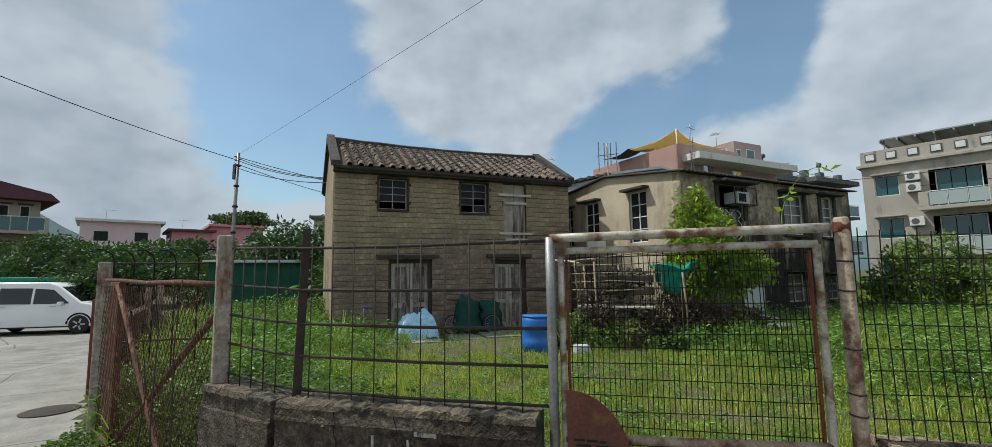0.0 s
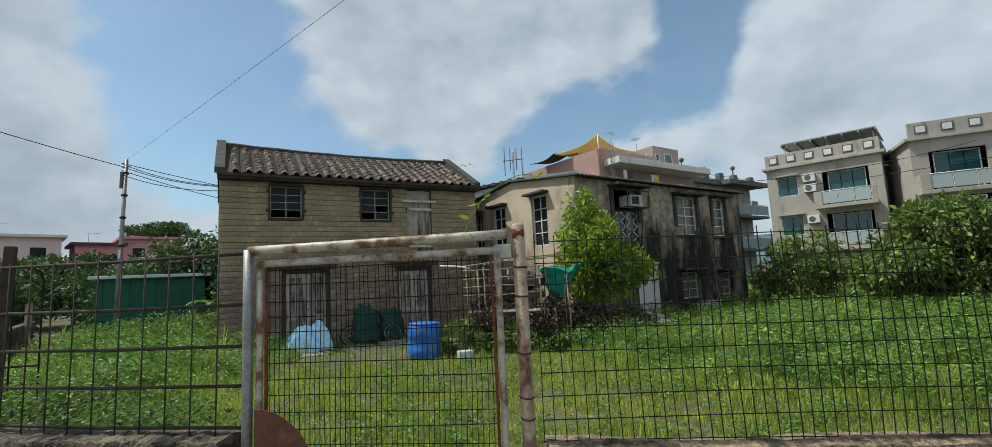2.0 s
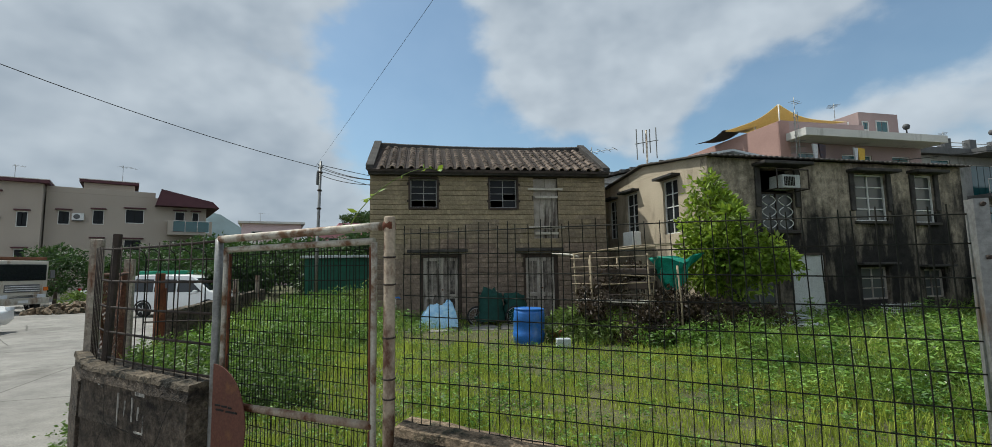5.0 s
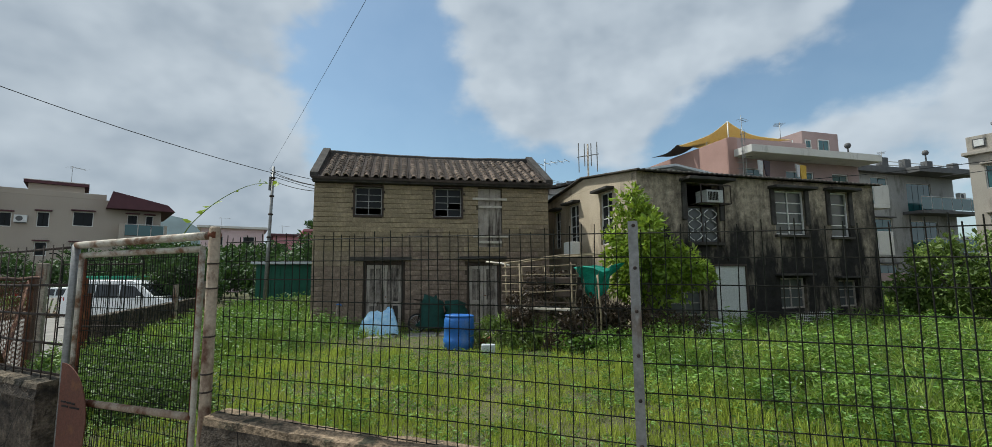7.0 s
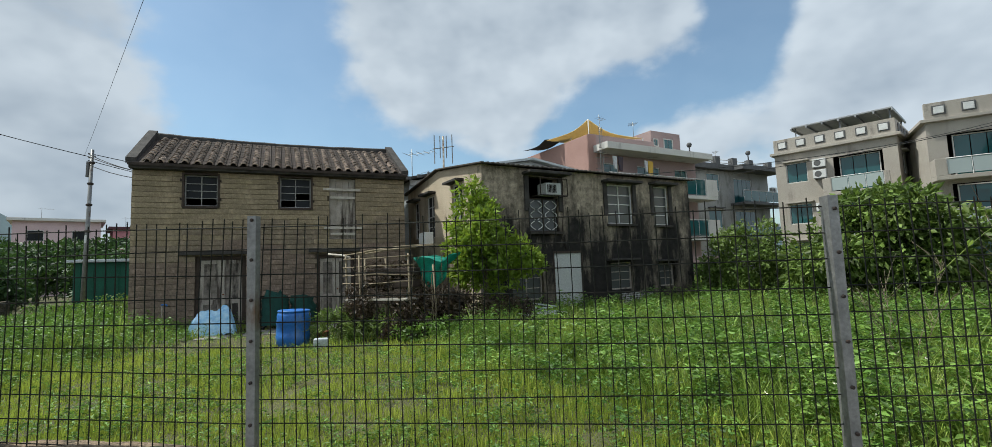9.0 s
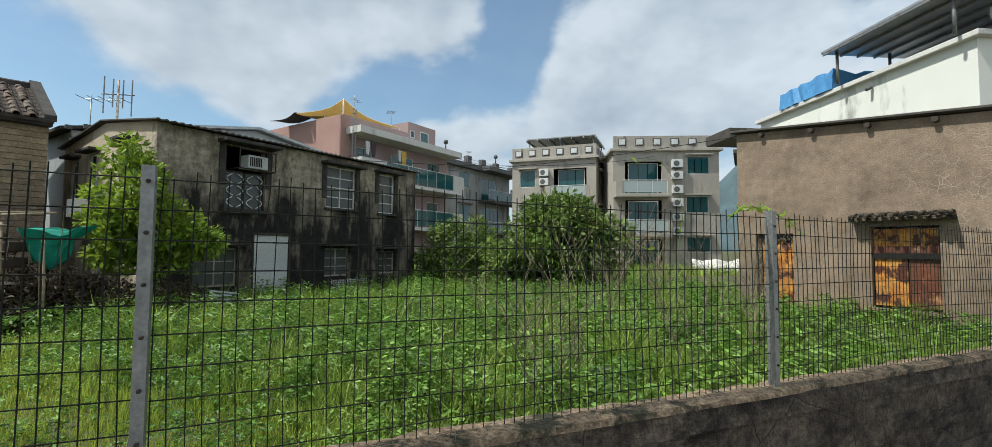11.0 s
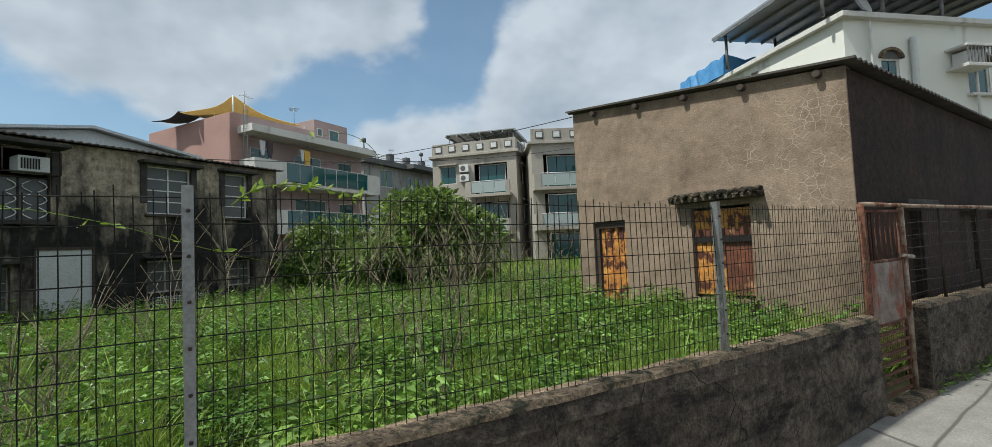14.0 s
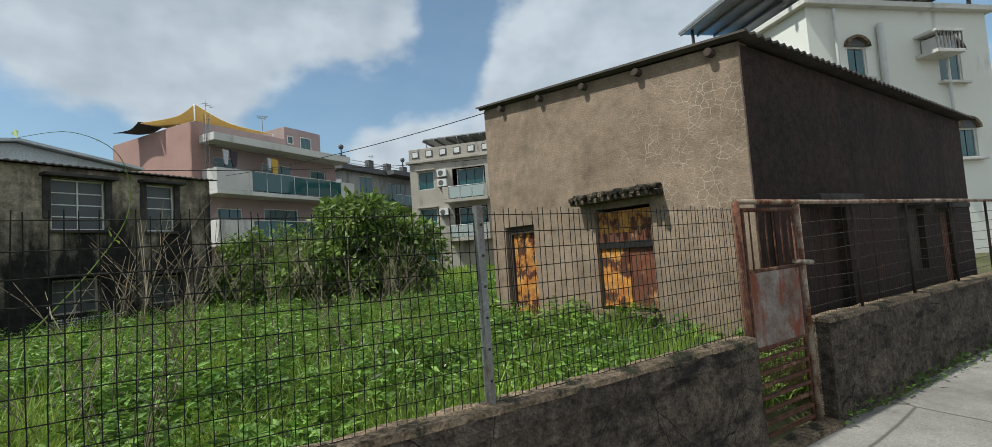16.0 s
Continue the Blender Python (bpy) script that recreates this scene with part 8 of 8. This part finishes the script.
for a, b in (((-0.5, 0.2, 1.76), (1.75, 0.05, 1.86)), ((0.2, 0.4, 1.8), (2.2, 0.2, 1.9)), ((0.5, 0.0, 1.83), (1.9, 0.5, 1.93))):
    bm = bmesh.new()
    tube(bm, [a, Vector(a).lerp(Vector(b), 0.5) + Vector((0, 0, 0.03)), b], 0.016, 6)
    part("cross_pole", bm, M_BAMBOO, bframe)
for z in (1.05, 1.3):
    bm = bmesh.new()
    rbox(bm, 0.45, 1.58, 0.1, 0.5, z, z + 0.16, 0.03)
    part("planter", bm, M_WOODDARK, bframe)

bm = bmesh.new()
n = 26
g = []
for j in range(13):
    f = j / 12
    row = []
    for i in range(n):
        a = 2 * math.pi * i / n
        wide = (0.10 + 0.32 * f ** 0.7) * (1 + 0.35 * noise.noise((math.cos(a) * 2, math.sin(a) * 2, f * 2.5)))
        row.append(bm.verts.new((wide * math.cos(a) + 0.06 * f, 0.5 * wide * math.sin(a), 0.62 * f + 0.10 * noise.noise((math.cos(a) * 1.7, math.sin(a) * 1.7, 9.0)) * (0.4 + f))))
    g.append(row)
for j in range(12):
    for i in range(n):
        bm.faces.new((g[j][i], g[j][(i + 1) % n], g[j + 1][(i + 1) % n], g[j + 1][i]))
bm.faces.new(g[0][::-1])
bm.faces.new(g[-1])
netting = thing("netting_bundle", pose(3.6, 9.85, 1.42, 0, 0, -10), "bundle of bright green garden netting on a stake", "netting")
part("net", bm, M_NETGREEN, netting)
bm = bmesh.new()
tube(bm, [(0.1, 0, -1.06), (0.05, 0, -0.4), (0, 0, 0.3)], 0.022, 7)
part("stake", bm, M_BAMBOO, netting)

# low table with junk, and a wire crate
junk = thing("junk_table", pose(5.95, 10.6, YARD, 0, 0, 20), "low table heaped with pale scrap boards", "table")
for x in (-0.4, 0.4):
    for y in (-0.2, 0.2):
        bm = bmesh.new()
        tube(bm, [(x, y, -0.03), (x, y, 0.3)], 0.025, 6)
        part("leg", bm, M_WOODDARK, junk)
slab(junk, "tabletop", -0.5, 0.5, -0.28, 0.28, 0.3, 0.34, M_PLASTICW)
for i in range(4):
    bm = bmesh.new()
    rbox(bm, -0.3, 0.3, -0.05, 0.05, 0, 0.025, 0.005)
    part("scrap_board", bm, M_METALROOF, junk, "", pose(rng.uniform(-0.2, 0.3), rng.uniform(-0.15, 0.15), 0.36 + 0.04 * i, rng.uniform(-12, 12), rng.uniform(-20, 20), rng.uniform(-50, 50)))
crate = thing("wire_crate", ANNEX @ pose(1.55, -0.55, YARD), "white wire crate by the mouldy wall", "crate")
bm = bmesh.new()
grid_mesh(bm, 0, 1.25, lambda u: 0.15, lambda u: 0.5, 0.06, 0.06, 0.005)
tagged(part("wire_front", bm, M_WHITEFRAME, crate), kind="stuff")
slab(crate, "crate_body", 0.0, 1.25, 0.03, 0.4, 0.0, 0.45, M_RENDERLOW)

# mast with two aerials by the block's side wall
mast = thing("aerial_mast", pose(3.55, 14.6, 0), "tall thin pole carrying television aerials", "aerial")
bm = bmesh.new()
tube(bm, [(0, 0, YARD), (0, 0, 5.95)], 0.028, 8)
part("pole", bm, M_PIPE, mast)
for x in (-0.28, -0.1, 0.1, 0.28):
    bm = bmesh.new()
    tube(bm, [(x, 0, 5.35 - abs(x)), (x, 0, 5.95 + 0.2 * abs(x))], 0.016, 5)
    part("rod", bm, M_ZINC, mast)
bm = bmesh.new()
tube(bm, [(-0.34, 0, 5.55), (0.34, 0, 5.62)], 0.014, 5)
part("boom", bm, M_ZINC, mast)
mast2 = thing("aerial_mast", pose(1.6, 21.5, 0), "old television aerial on a mast behind the house", "aerial")
aerial(mast2, 0, 0, 4.0, 3.3, 5, 0.9, -0.35, "pole", 1.1)
bm = bmesh.new()
rbox(bm, 0, 0.5, -0.02, 0.28, 0, 0.42, 0.03)
ob = solo("wall_air_conditioner", bm, M_PLASTICW, "small grey air conditioner on the side wall", "air conditioner", m=ANNEX @ pose(-2.87, 2.55, 2.45, 0, 0, 90))

# ---- pole, cables, green shed ----
pole = thing("utility_pole", pose(-10.12, 17.95, 0, 0, 1.5), "slim steel utility pole with brackets and cables", "utility pole")
bm = bmesh.new()
tube(bm, [(0, 0, 0), (0.0, 0, 3.4), (0.0, 0, 6.75)], 0.085, 12, r_end=0.055)
part("shaft", bm, M_ZINC, pole)
for z in (3.6, 4.6, 5.4, 6.2):
    bm = bmesh.new()
    lathe(bm, [(0.07, 0), (0.1, 0.02), (0.1, 0.07), (0.07, 0.09)], 12, Matrix.Translation((0, 0, z)))
    part("band", bm, M_BAR, pole)
bm = bmesh.new()
rbox(bm, -0.16, -0.06, -0.06, 0.06, 5.7, 6.3, 0.02)
part("junction_box", bm, M_GREYTRIM, pole)
bm = bmesh.new()
tube(bm, [(-0.12, 0, 6.45), (0.12, 0, 6.5)], 0.03, 6)
part("insulator", bm, M_GREYTRIM, pole)
bm = bmesh.new()
box(bm, -0.02, 0.06, -0.1, -0.086, 3.2, 3.5)
part("notice", bm, M_PLASTICW, pole)


def cable(a, b, sag, r=0.012, label="dark cable strung overhead from a pole"):
    a, b = Vector(a), Vector(b)
    bm = bmesh.new()
    tube(bm, [a.lerp(b, t / 24) - Vector((0, 0, sag * 4 * (t / 24) * (1 - t / 24))) for t in range(25)], r, 5)
    solo("cable", bm, M_RUBBER, label, "cable", "overhead cables")


TOP = (-10.1, 17.95, 6.5)
cable(TOP, (-24.0, -2.0, 14.0), 1.1, 0.014)
for dz, end in ((0, (-4.0, 16.0, 5.3)), (0.1, (-3.6, 14.5, 5.0)), (-0.15, (-5.5, 30, 6.2)), (0.12, (-2.0, 31, 6.6)), (-0.3, (-3.2, 13.8, 4.8))):
    cable((TOP[0], TOP[1], TOP[2] + dz), end, 0.35, 0.014)
cable((-10.2, 17.9, 6.5), (10.9, -5.9, 5.5), 0.12, 0.0035, "thin cable crossing over the yard from a pole")
cable((12.0, 13.2, 4.2), (15.3, 5.6, 4.15), 0.12, 0.008, "thin wire between block and shed")
cable((8.2, 17.0, 4.9), (33.0, 24.0, 8.6), 0.5, 0.014)

green = thing("green_sheet_shed", pose(-12.1, 19.9, 0, 0, 0, 26), "low dark green sheet-metal shed", "shed")
slab(green, "body", 0, 3.6, 0, 3, 0, 2.55, M_GREENSHEET)
slab(green, "roof", -0.2, 3.8, -0.25, 3.2, 2.56, 2.68, M_METALROOF)
for i in range(8):
    slab(green, "rib", 0.2 + i * 0.42, 0.24 + i * 0.42, -0.03, -0.004, 0.1, 2.5, M_GREENSHEET, "", 0.005)
tent = thing("green_canopy", pose(-27.5, 24.0, 0, 0, 0, 40), "low green canopy over a parking place", "canopy")
slab(tent, "cover", 0, 6.5, 0, 3, 1.9, 2.15, material("green_canvas", (0.03, 0.22, 0.13), (0.04, 0.28, 0.16), 2, 0.8, 0.2), "", 0.1)
for x in (0.1, 6.3):
    for y in (0.1, 2.9):
        bm = bmesh.new()
        tube(bm, [(x, y, 0), (x, y, 1.95)], 0.04, 6)
        part("post", bm, M_ZINC, tent)
wall_w = low_wall("wall_west", 0, 10.8, 1.12, 1.2, -0.1, 0.1, "low grey concrete wall between yard and lane", run_pose(Vector((-6.7, 8.2, 0)), Vector((-12.3, 17.4, 0))), 20, 6)
wall_w2 = thing("gate_piers", Matrix.Identity(4), "rusty posts at the end of the western wall", "post")
for x, y, h in ((-6.5, 7.8, 1.6), (-6.1, 7.4, 1.9), (-9.2, 12.6, 1.7), (-11.0, 15.6, 1.8)):
    bm = bmesh.new()
    rbox(bm, x - 0.06, x + 0.06, y - 0.06, y + 0.06, -0.05, h, 0.01)
    part("post", bm, M_RUST if y < 8 else M_POST, wall_w2)


# ---- vehicles ----
def wheel_at(parent, x, y, r, w=0.2, name="wheel"):
    m = Matrix.Translation((x, y, r)) @ pose(0, 0, 0, 90)
    bm = bmesh.new()
    lathe(bm, [(r * 0.62, -w / 2), (r * 0.93, -w / 2), (r, -w * 0.3), (r, w * 0.3), (r * 0.93, w / 2), (r * 0.62, w / 2)], 26, m)
    wh = part(name, bm, M_RUBBER, parent)
    bm = bmesh.new()
    lathe(bm, [(r * 0.1, -w * 0.42), (r * 0.62, -w * 0.5), (r * 0.64, 0), (r * 0.62, w * 0.5), (r * 0.1, w * 0.42)], 20, m)
    rim = part("rim", bm, M_BAR, wh)
    for k in range(5):
        a = 2 * math.pi * k / 5
        for s in (-1, 1):
            bm = bmesh.new()
            rbox(bm, 0.05, r * 0.6, -0.03, 0.03, -0.015, 0.015, 0.008, m @ Matrix.Translation((0, 0, s * w * 0.5)) @ pose(0, 0, 0, 0, 0, math.degrees(a)))
            part("spoke", bm, M_CHROME, rim)
    return wh


def car(name, m, label, L, W, body, glass_side, screens, wheels, r=0.33, mirror=None, category="car"):
    """Side outline pushed across the width, narrowed at the roof, with glass, lamps, wheels."""
    c = thing(name, m, label, category)
    bm = bmesh.new()
    zs = [z for _, z in body]
    top = max(zs)
    waist = 0.95
    left = []
    for s in (-1, 1):
        row = []
        for x, z in body:
            inset = 0.16 * max(0, (z - waist) / (top - waist))
            row.append(bm.verts.new((x, s * (W / 2 - inset), z)))
        left.append(row)
    bm.faces.new(left[0])
    bm.faces.new(left[1][::-1])
    for i in range(len(body)):
        j = (i + 1) % len(body)
        bm.faces.new((left[0][j], left[0][i], left[1][i], left[1][j]))
    bmesh.ops.recalc_face_normals(bm, faces=bm.faces[:])
    bmesh.ops.bevel(bm, geom=[e for e in bm.edges if e.calc_face_angle(0) > 0.5], offset=0.06, segments=3, affect="EDGES", profile=0.6)
    for f in bm.faces:
        f.smooth = True
    part("body", bm, M_CARWHITE, c)
    for pts in glass_side:
        for s in (-1, 1):
            bm = bmesh.new()
            vs = []
            for o in (0.006, -0.02):
                vs.append([bm.verts.new((x, s * (W / 2 - 0.16 * max(0, (z - waist) / (top - waist)) + o), z)) for x, z in pts])
            bm.faces.new(vs[0])
            bm.faces.new(vs[1][::-1])
            for i in range(len(pts)):
                j = (i + 1) % len(pts)
                bm.faces.new((vs[0][j], vs[0][i], vs[1][i], vs[1][j]))
            part("side_window", bm, M_CARGLASS, c)
    for (xa, za), (xb, zb) in screens:
        bm = bmesh.new()
        n = Vector((zb - za, 0, xa - xb)).normalized()
        if n.z < 0:
            n = -n
        wa, wb = W / 2 - 0.16 * max(0, (za - waist) / (top - waist)) - 0.1, W / 2 - 0.16 * max(0, (zb - waist) / (top - waist)) - 0.1
        vs = [[bm.verts.new(Vector(p) + n * o) for p in ((xa, -wa, za), (xa, wa, za), (xb, wb, zb), (xb, -wb, zb))] for o in (0.008, -0.02)]
        bm.faces.new(vs[0])
        bm.faces.new(vs[1][::-1])
        for i in range(4):
            j = (i + 1) % 4
            bm.faces.new((vs[0][j], vs[0][i], vs[1][i], vs[1][j]))
        part("windscreen", bm, M_CARGLASS, c)
    for x in wheels:
        for s in (-1, 1):
            wheel_at(c, x, s * (W / 2 - 0.09), r)
            bm = bmesh.new()
            tube(bm, [(x + (r + 0.05) * math.cos(a), s * (W / 2 - 0.005), r + (r + 0.05) * math.sin(a)) for a in np.linspace(0.05, math.pi - 0.05, 15)], 0.035, 6)
            part("wheel_arch", bm, M_RUBBER, c)
    for s in (-1, 1):
        slab(c, "headlight", L - 0.14, L + 0.01, s * (W / 2 - 0.22) - 0.16, s * (W / 2 - 0.22) + 0.16, 0.72, 0.86, M_LAMPCLEAR)
        slab(c, "tail_light", -0.02, 0.12, s * (W / 2 - 0.12) - 0.07, s * (W / 2 - 0.12) + 0.07, 0.85, 1.15, M_LAMPRED)
        if mirror:
            slab(c, "wing_mirror", mirror - 0.08, mirror + 0.06, s * (W / 2 + 0.1) - 0.1, s * (W / 2 + 0.1) + 0.1, 1.02, 1.17, M_CARWHITE, "", 0.04)
    for x in (1.5, 3.0):
        for s in (-1, 1):
            slab(c, "door_handle", x, x + 0.18, s * (W / 2 + 0.005) - 0.012, s * (W / 2 + 0.005) + 0.012, 1.0, 1.03, M_CHROME, "", 0.008)
    slab(c, "bumper_trim", 0.9, L - 1.1, -W / 2 - 0.004, W / 2 + 0.004, 0.25, 0.3, M_RUBBER)
    return c


van_dir = Vector((0.97, 0.22, 0)).normalized()
van_front = Vector((-15.24, 17.53, 0))
car("white_van", Matrix.Translation(van_front - van_dir * 3.95) @ Matrix.Rotation(math.atan2(van_dir.y, van_dir.x), 4, "Z") @ Matrix.Translation((0, 0.85, 0)), "white people carrier with dark glass parked on the lane", 4.9, 1.85,
    [(0.05, 0.28), (4.75, 0.25), (4.9, 0.45), (4.88, 0.8), (4.7, 0.98), (3.95, 1.12), (3.2, 1.72), (2.9, 1.86), (0.6, 1.9), (0.2, 1.75), (0.0, 1.1), (0.0, 0.5)],
    [[(0.35, 1.15), (1.35, 1.12), (1.35, 1.68), (0.5, 1.7)], [(1.42, 1.12), (2.4, 1.1), (2.4, 1.66), (1.42, 1.68)], [(2.48, 1.1), (3.6, 1.1), (3.05, 1.6), (2.48, 1.65)]],
    [((3.9, 1.16), (3.22, 1.7)), ((0.03, 1.15), (0.18, 1.7))], (0.95, 3.95), 0.34, 3.4)
car("white_hatchback", pose(-20.6, 8.9, 0, 0, 0, 40), "small white hatchback at the lane side", 4.0, 1.7,
    [(0.05, 0.28), (3.85, 0.25), (4.0, 0.45), (3.97, 0.72), (3.7, 0.88), (2.9, 1.0), (2.2, 1.42), (1.9, 1.5), (0.6, 1.5), (0.25, 1.35), (0.0, 0.95), (0.0, 0.5)],
    [[(0.5, 0.98), (1.45, 0.98), (1.45, 1.36), (0.75, 1.38)], [(1.52, 0.98), (2.6, 0.98), (2.1, 1.34), (1.52, 1.37)]], [((2.85, 1.03), (2.22, 1.4)), ((0.06, 1.0), (0.24, 1.34))], (0.75, 3.25), 0.31, 2.6)
car("white_saloon", pose(-29.5, 22.2, 0, 0, 0, 35), "white saloon half hidden by rubble and shrubs", 4.4, 1.75,
    [(0.05, 0.28), (4.25, 0.25), (4.4, 0.45), (4.37, 0.72), (4.1, 0.88), (3.2, 1.0), (2.5, 1.42), (2.2, 1.48), (1.3, 1.46), (0.7, 1.05), (0.0, 0.98), (0.0, 0.5)],
    [[(0.9, 1.02), (1.75, 1.0), (1.75, 1.38), (1.3, 1.38)], [(1.82, 1.0), (2.95, 1.0), (2.4, 1.36), (1.82, 1.38)]], [((3.15, 1.03), (2.52, 1.4)), ((0.75, 1.07), (1.28, 1.43))], (0.85, 3.5), 0.31, 2.9)

M_TRUCKRUST = material("rusty_truck_bed", (0.20, 0.085, 0.045), (0.11, 0.05, 0.03), 2, 0.8, 0.3)
M_TRUCKCREAM = material("cream_truck_paint", (0.46, 0.43, 0.36), (0.38, 0.35, 0.29), 1.5, 0.5, 0.05, 30, (0.22, 0.16, 0.11), 0.14, 0.4, 2.0)
truck = thing("tipper_truck", pose(-27.6, 17.9, 0, 0, 0, -4), "cream tipper truck with a rusty loading bed", "truck")
slab(truck, "cab", -2.0, 0.0, -1.1, 1.1, 0.75, 2.75, M_TRUCKCREAM, "cream painted cab", 0.1)
slab(truck, "windscreen", -0.01, 0.03, -0.98, 0.98, 1.7, 2.55, M_CARGLASS, "", 0.01)
for s in (-1, 1):
    slab(truck, "side_window", -1.1, -0.3, s * 1.1 - 0.012, s * 1.1 + 0.012, 1.75, 2.45, M_CARGLASS, "", 0.008)
    slab(truck, "headlight", 0.02, 0.1, s * 0.8 - 0.18, s * 0.8 + 0.18, 0.78, 0.98, M_LAMPCLEAR)
    slab(truck, "indicator", -0.1, 0.05, s * 1.0 - 0.1, s * 1.0 + 0.1, 1.15, 1.35, M_LAMPORANGE)
    slab(truck, "door_mirror", -0.1, 0.0, s * 1.3 - 0.1, s * 1.3 + 0.1, 1.8, 2.25, M_GREYTRIM)
slab(truck, "grille", 0.0, 0.04, -0.75, 0.75, 1.1, 1.5, M_GREYTRIM)
for i in range(3):
    slab(truck, "grille_bar", 0.04, 0.06, -0.72, 0.72, 1.16 + i * 0.11, 1.2 + i * 0.11, M_PLASTICW, "", 0.008)
slab(truck, "bumper", -0.2, 0.15, -1.12, 1.12, 0.45, 0.8, M_TRUCKCREAM)
bm = bmesh.new()
box(bm, 0.152, 0.158, -0.2, 0.2, 0.55, 0.68)
part("number_plate", bm, M_PLASTICW, truck)
slab(truck, "loading_bed", -6.5, -2.2, -1.15, 1.15, 1.0, 2.5, M_TRUCKRUST, "rusty steel loading bed", 0.04)
slab(truck, "bed_guard", -2.2, -0.3, -1.15, 1.15, 2.8, 2.95, M_TRUCKRUST)
slab(truck, "chassis", -6.3, 0.0, -0.5, 0.5, 0.5, 0.95, M_GREYTRIM)
for x in (-0.95, -4.6, -5.7):
    for s in (-1, 1):
        wheel_at(truck, x, s * 0.95, 0.48, 0.3)

# rubble heap with a pallet
bm = bmesh.new()
rr = random.Random(12)
for i in range(130):
    a, q = rr.uniform(0, 6.28), rr.uniform(0, 1) ** 0.5
    s = rr.uniform(0.06, 0.2)
    rbox(bm, -s, s, -s * 0.8, s * 0.8, -s * 0.6, s * 0.6, s * 0.2, pose(2.4 * q * math.cos(a), 1.2 * q * math.sin(a), 0.42 * (1 - q) + 0.04, rr.uniform(0, 90), rr.uniform(0, 90), rr.uniform(0, 90)))
solo("rubble_heap", bm, M_CAP, "heap of broken concrete rubble", "rubble", kind="stuff", m=pose(-25.0, 18.9, 0, 0, 0, 45))
pallet = thing("wooden_pallet", pose(-24.0, 19.5, 0.05, 52, 0, 40), "wooden pallet leaning on the rubble", "pallet")
for i in range(6):
    slab(pallet, "board", i * 0.22, i * 0.22 + 0.14, 0, 1.1, 0.1, 0.125, M_WOODPALE, "", 0.005)
for i in range(3):
    slab(pallet, "bearer", 0, 1.24, i * 0.5, i * 0.5 + 0.09, 0, 0.098, M_WOODGREY, "", 0.005)
tree("shrub_bush", (-27.0, 20.4, 0), 1.2, [(0, 0, 0.5, 1.6, 0.8, 0.55), (1.0, 0.3, 0.4, 1.0, 0.7, 0.45)], 2600, 0.16, M_BUSHLEAF, "low green shrub overgrowing a parked car", 0.03, 0.3, 1, 3)
manhole = thing("manhole_cover", pose(-6.6, 7.2, 0.006), "dark iron manhole cover in the lane", "manhole cover")
bm = bmesh.new()
lathe(bm, [(0.34, 0), (0.35, 0.008), (0.33, 0.014), (0.02, 0.014)], 24)
part("lid", bm, M_BAR, manhole)

# ---- single blocks of the house front, and of the lane wall ----
block_wall(house_front, H_U0, H_U1, 0.24, H_TOP - 0.08, H_HOLES)


def lane_blocks():
    rng = random.Random(21)
    cache = None
    t = bmesh.new()
    box(t, 0.003, 0.397, -0.006, 0.01, 0.003, 0.187)
    bmesh.ops.bevel(t, geom=[e for e in t.edges if all(v.co.y < 0 for v in e.verts)], offset=0.004, segments=1, affect="EDGES")
    cache = mesh_of(t, "block", M_KERBWALL)
    for parent, u0, u1 in ((wall_far, 14.0, 22.0),):
        for k in range(4):
            u = u0 - (0.2 if k % 2 else 0)
            while u < u1 - 0.4:
                if u > u0 - 0.01:
                    piece("block", cache, parent, pose(u, -0.1 + rng.uniform(-0.004, 0.004), 0.05 + k * 0.19, 0, 0, rng.uniform(-0.3, 0.3)))
                u += 0.4


lane_blocks()
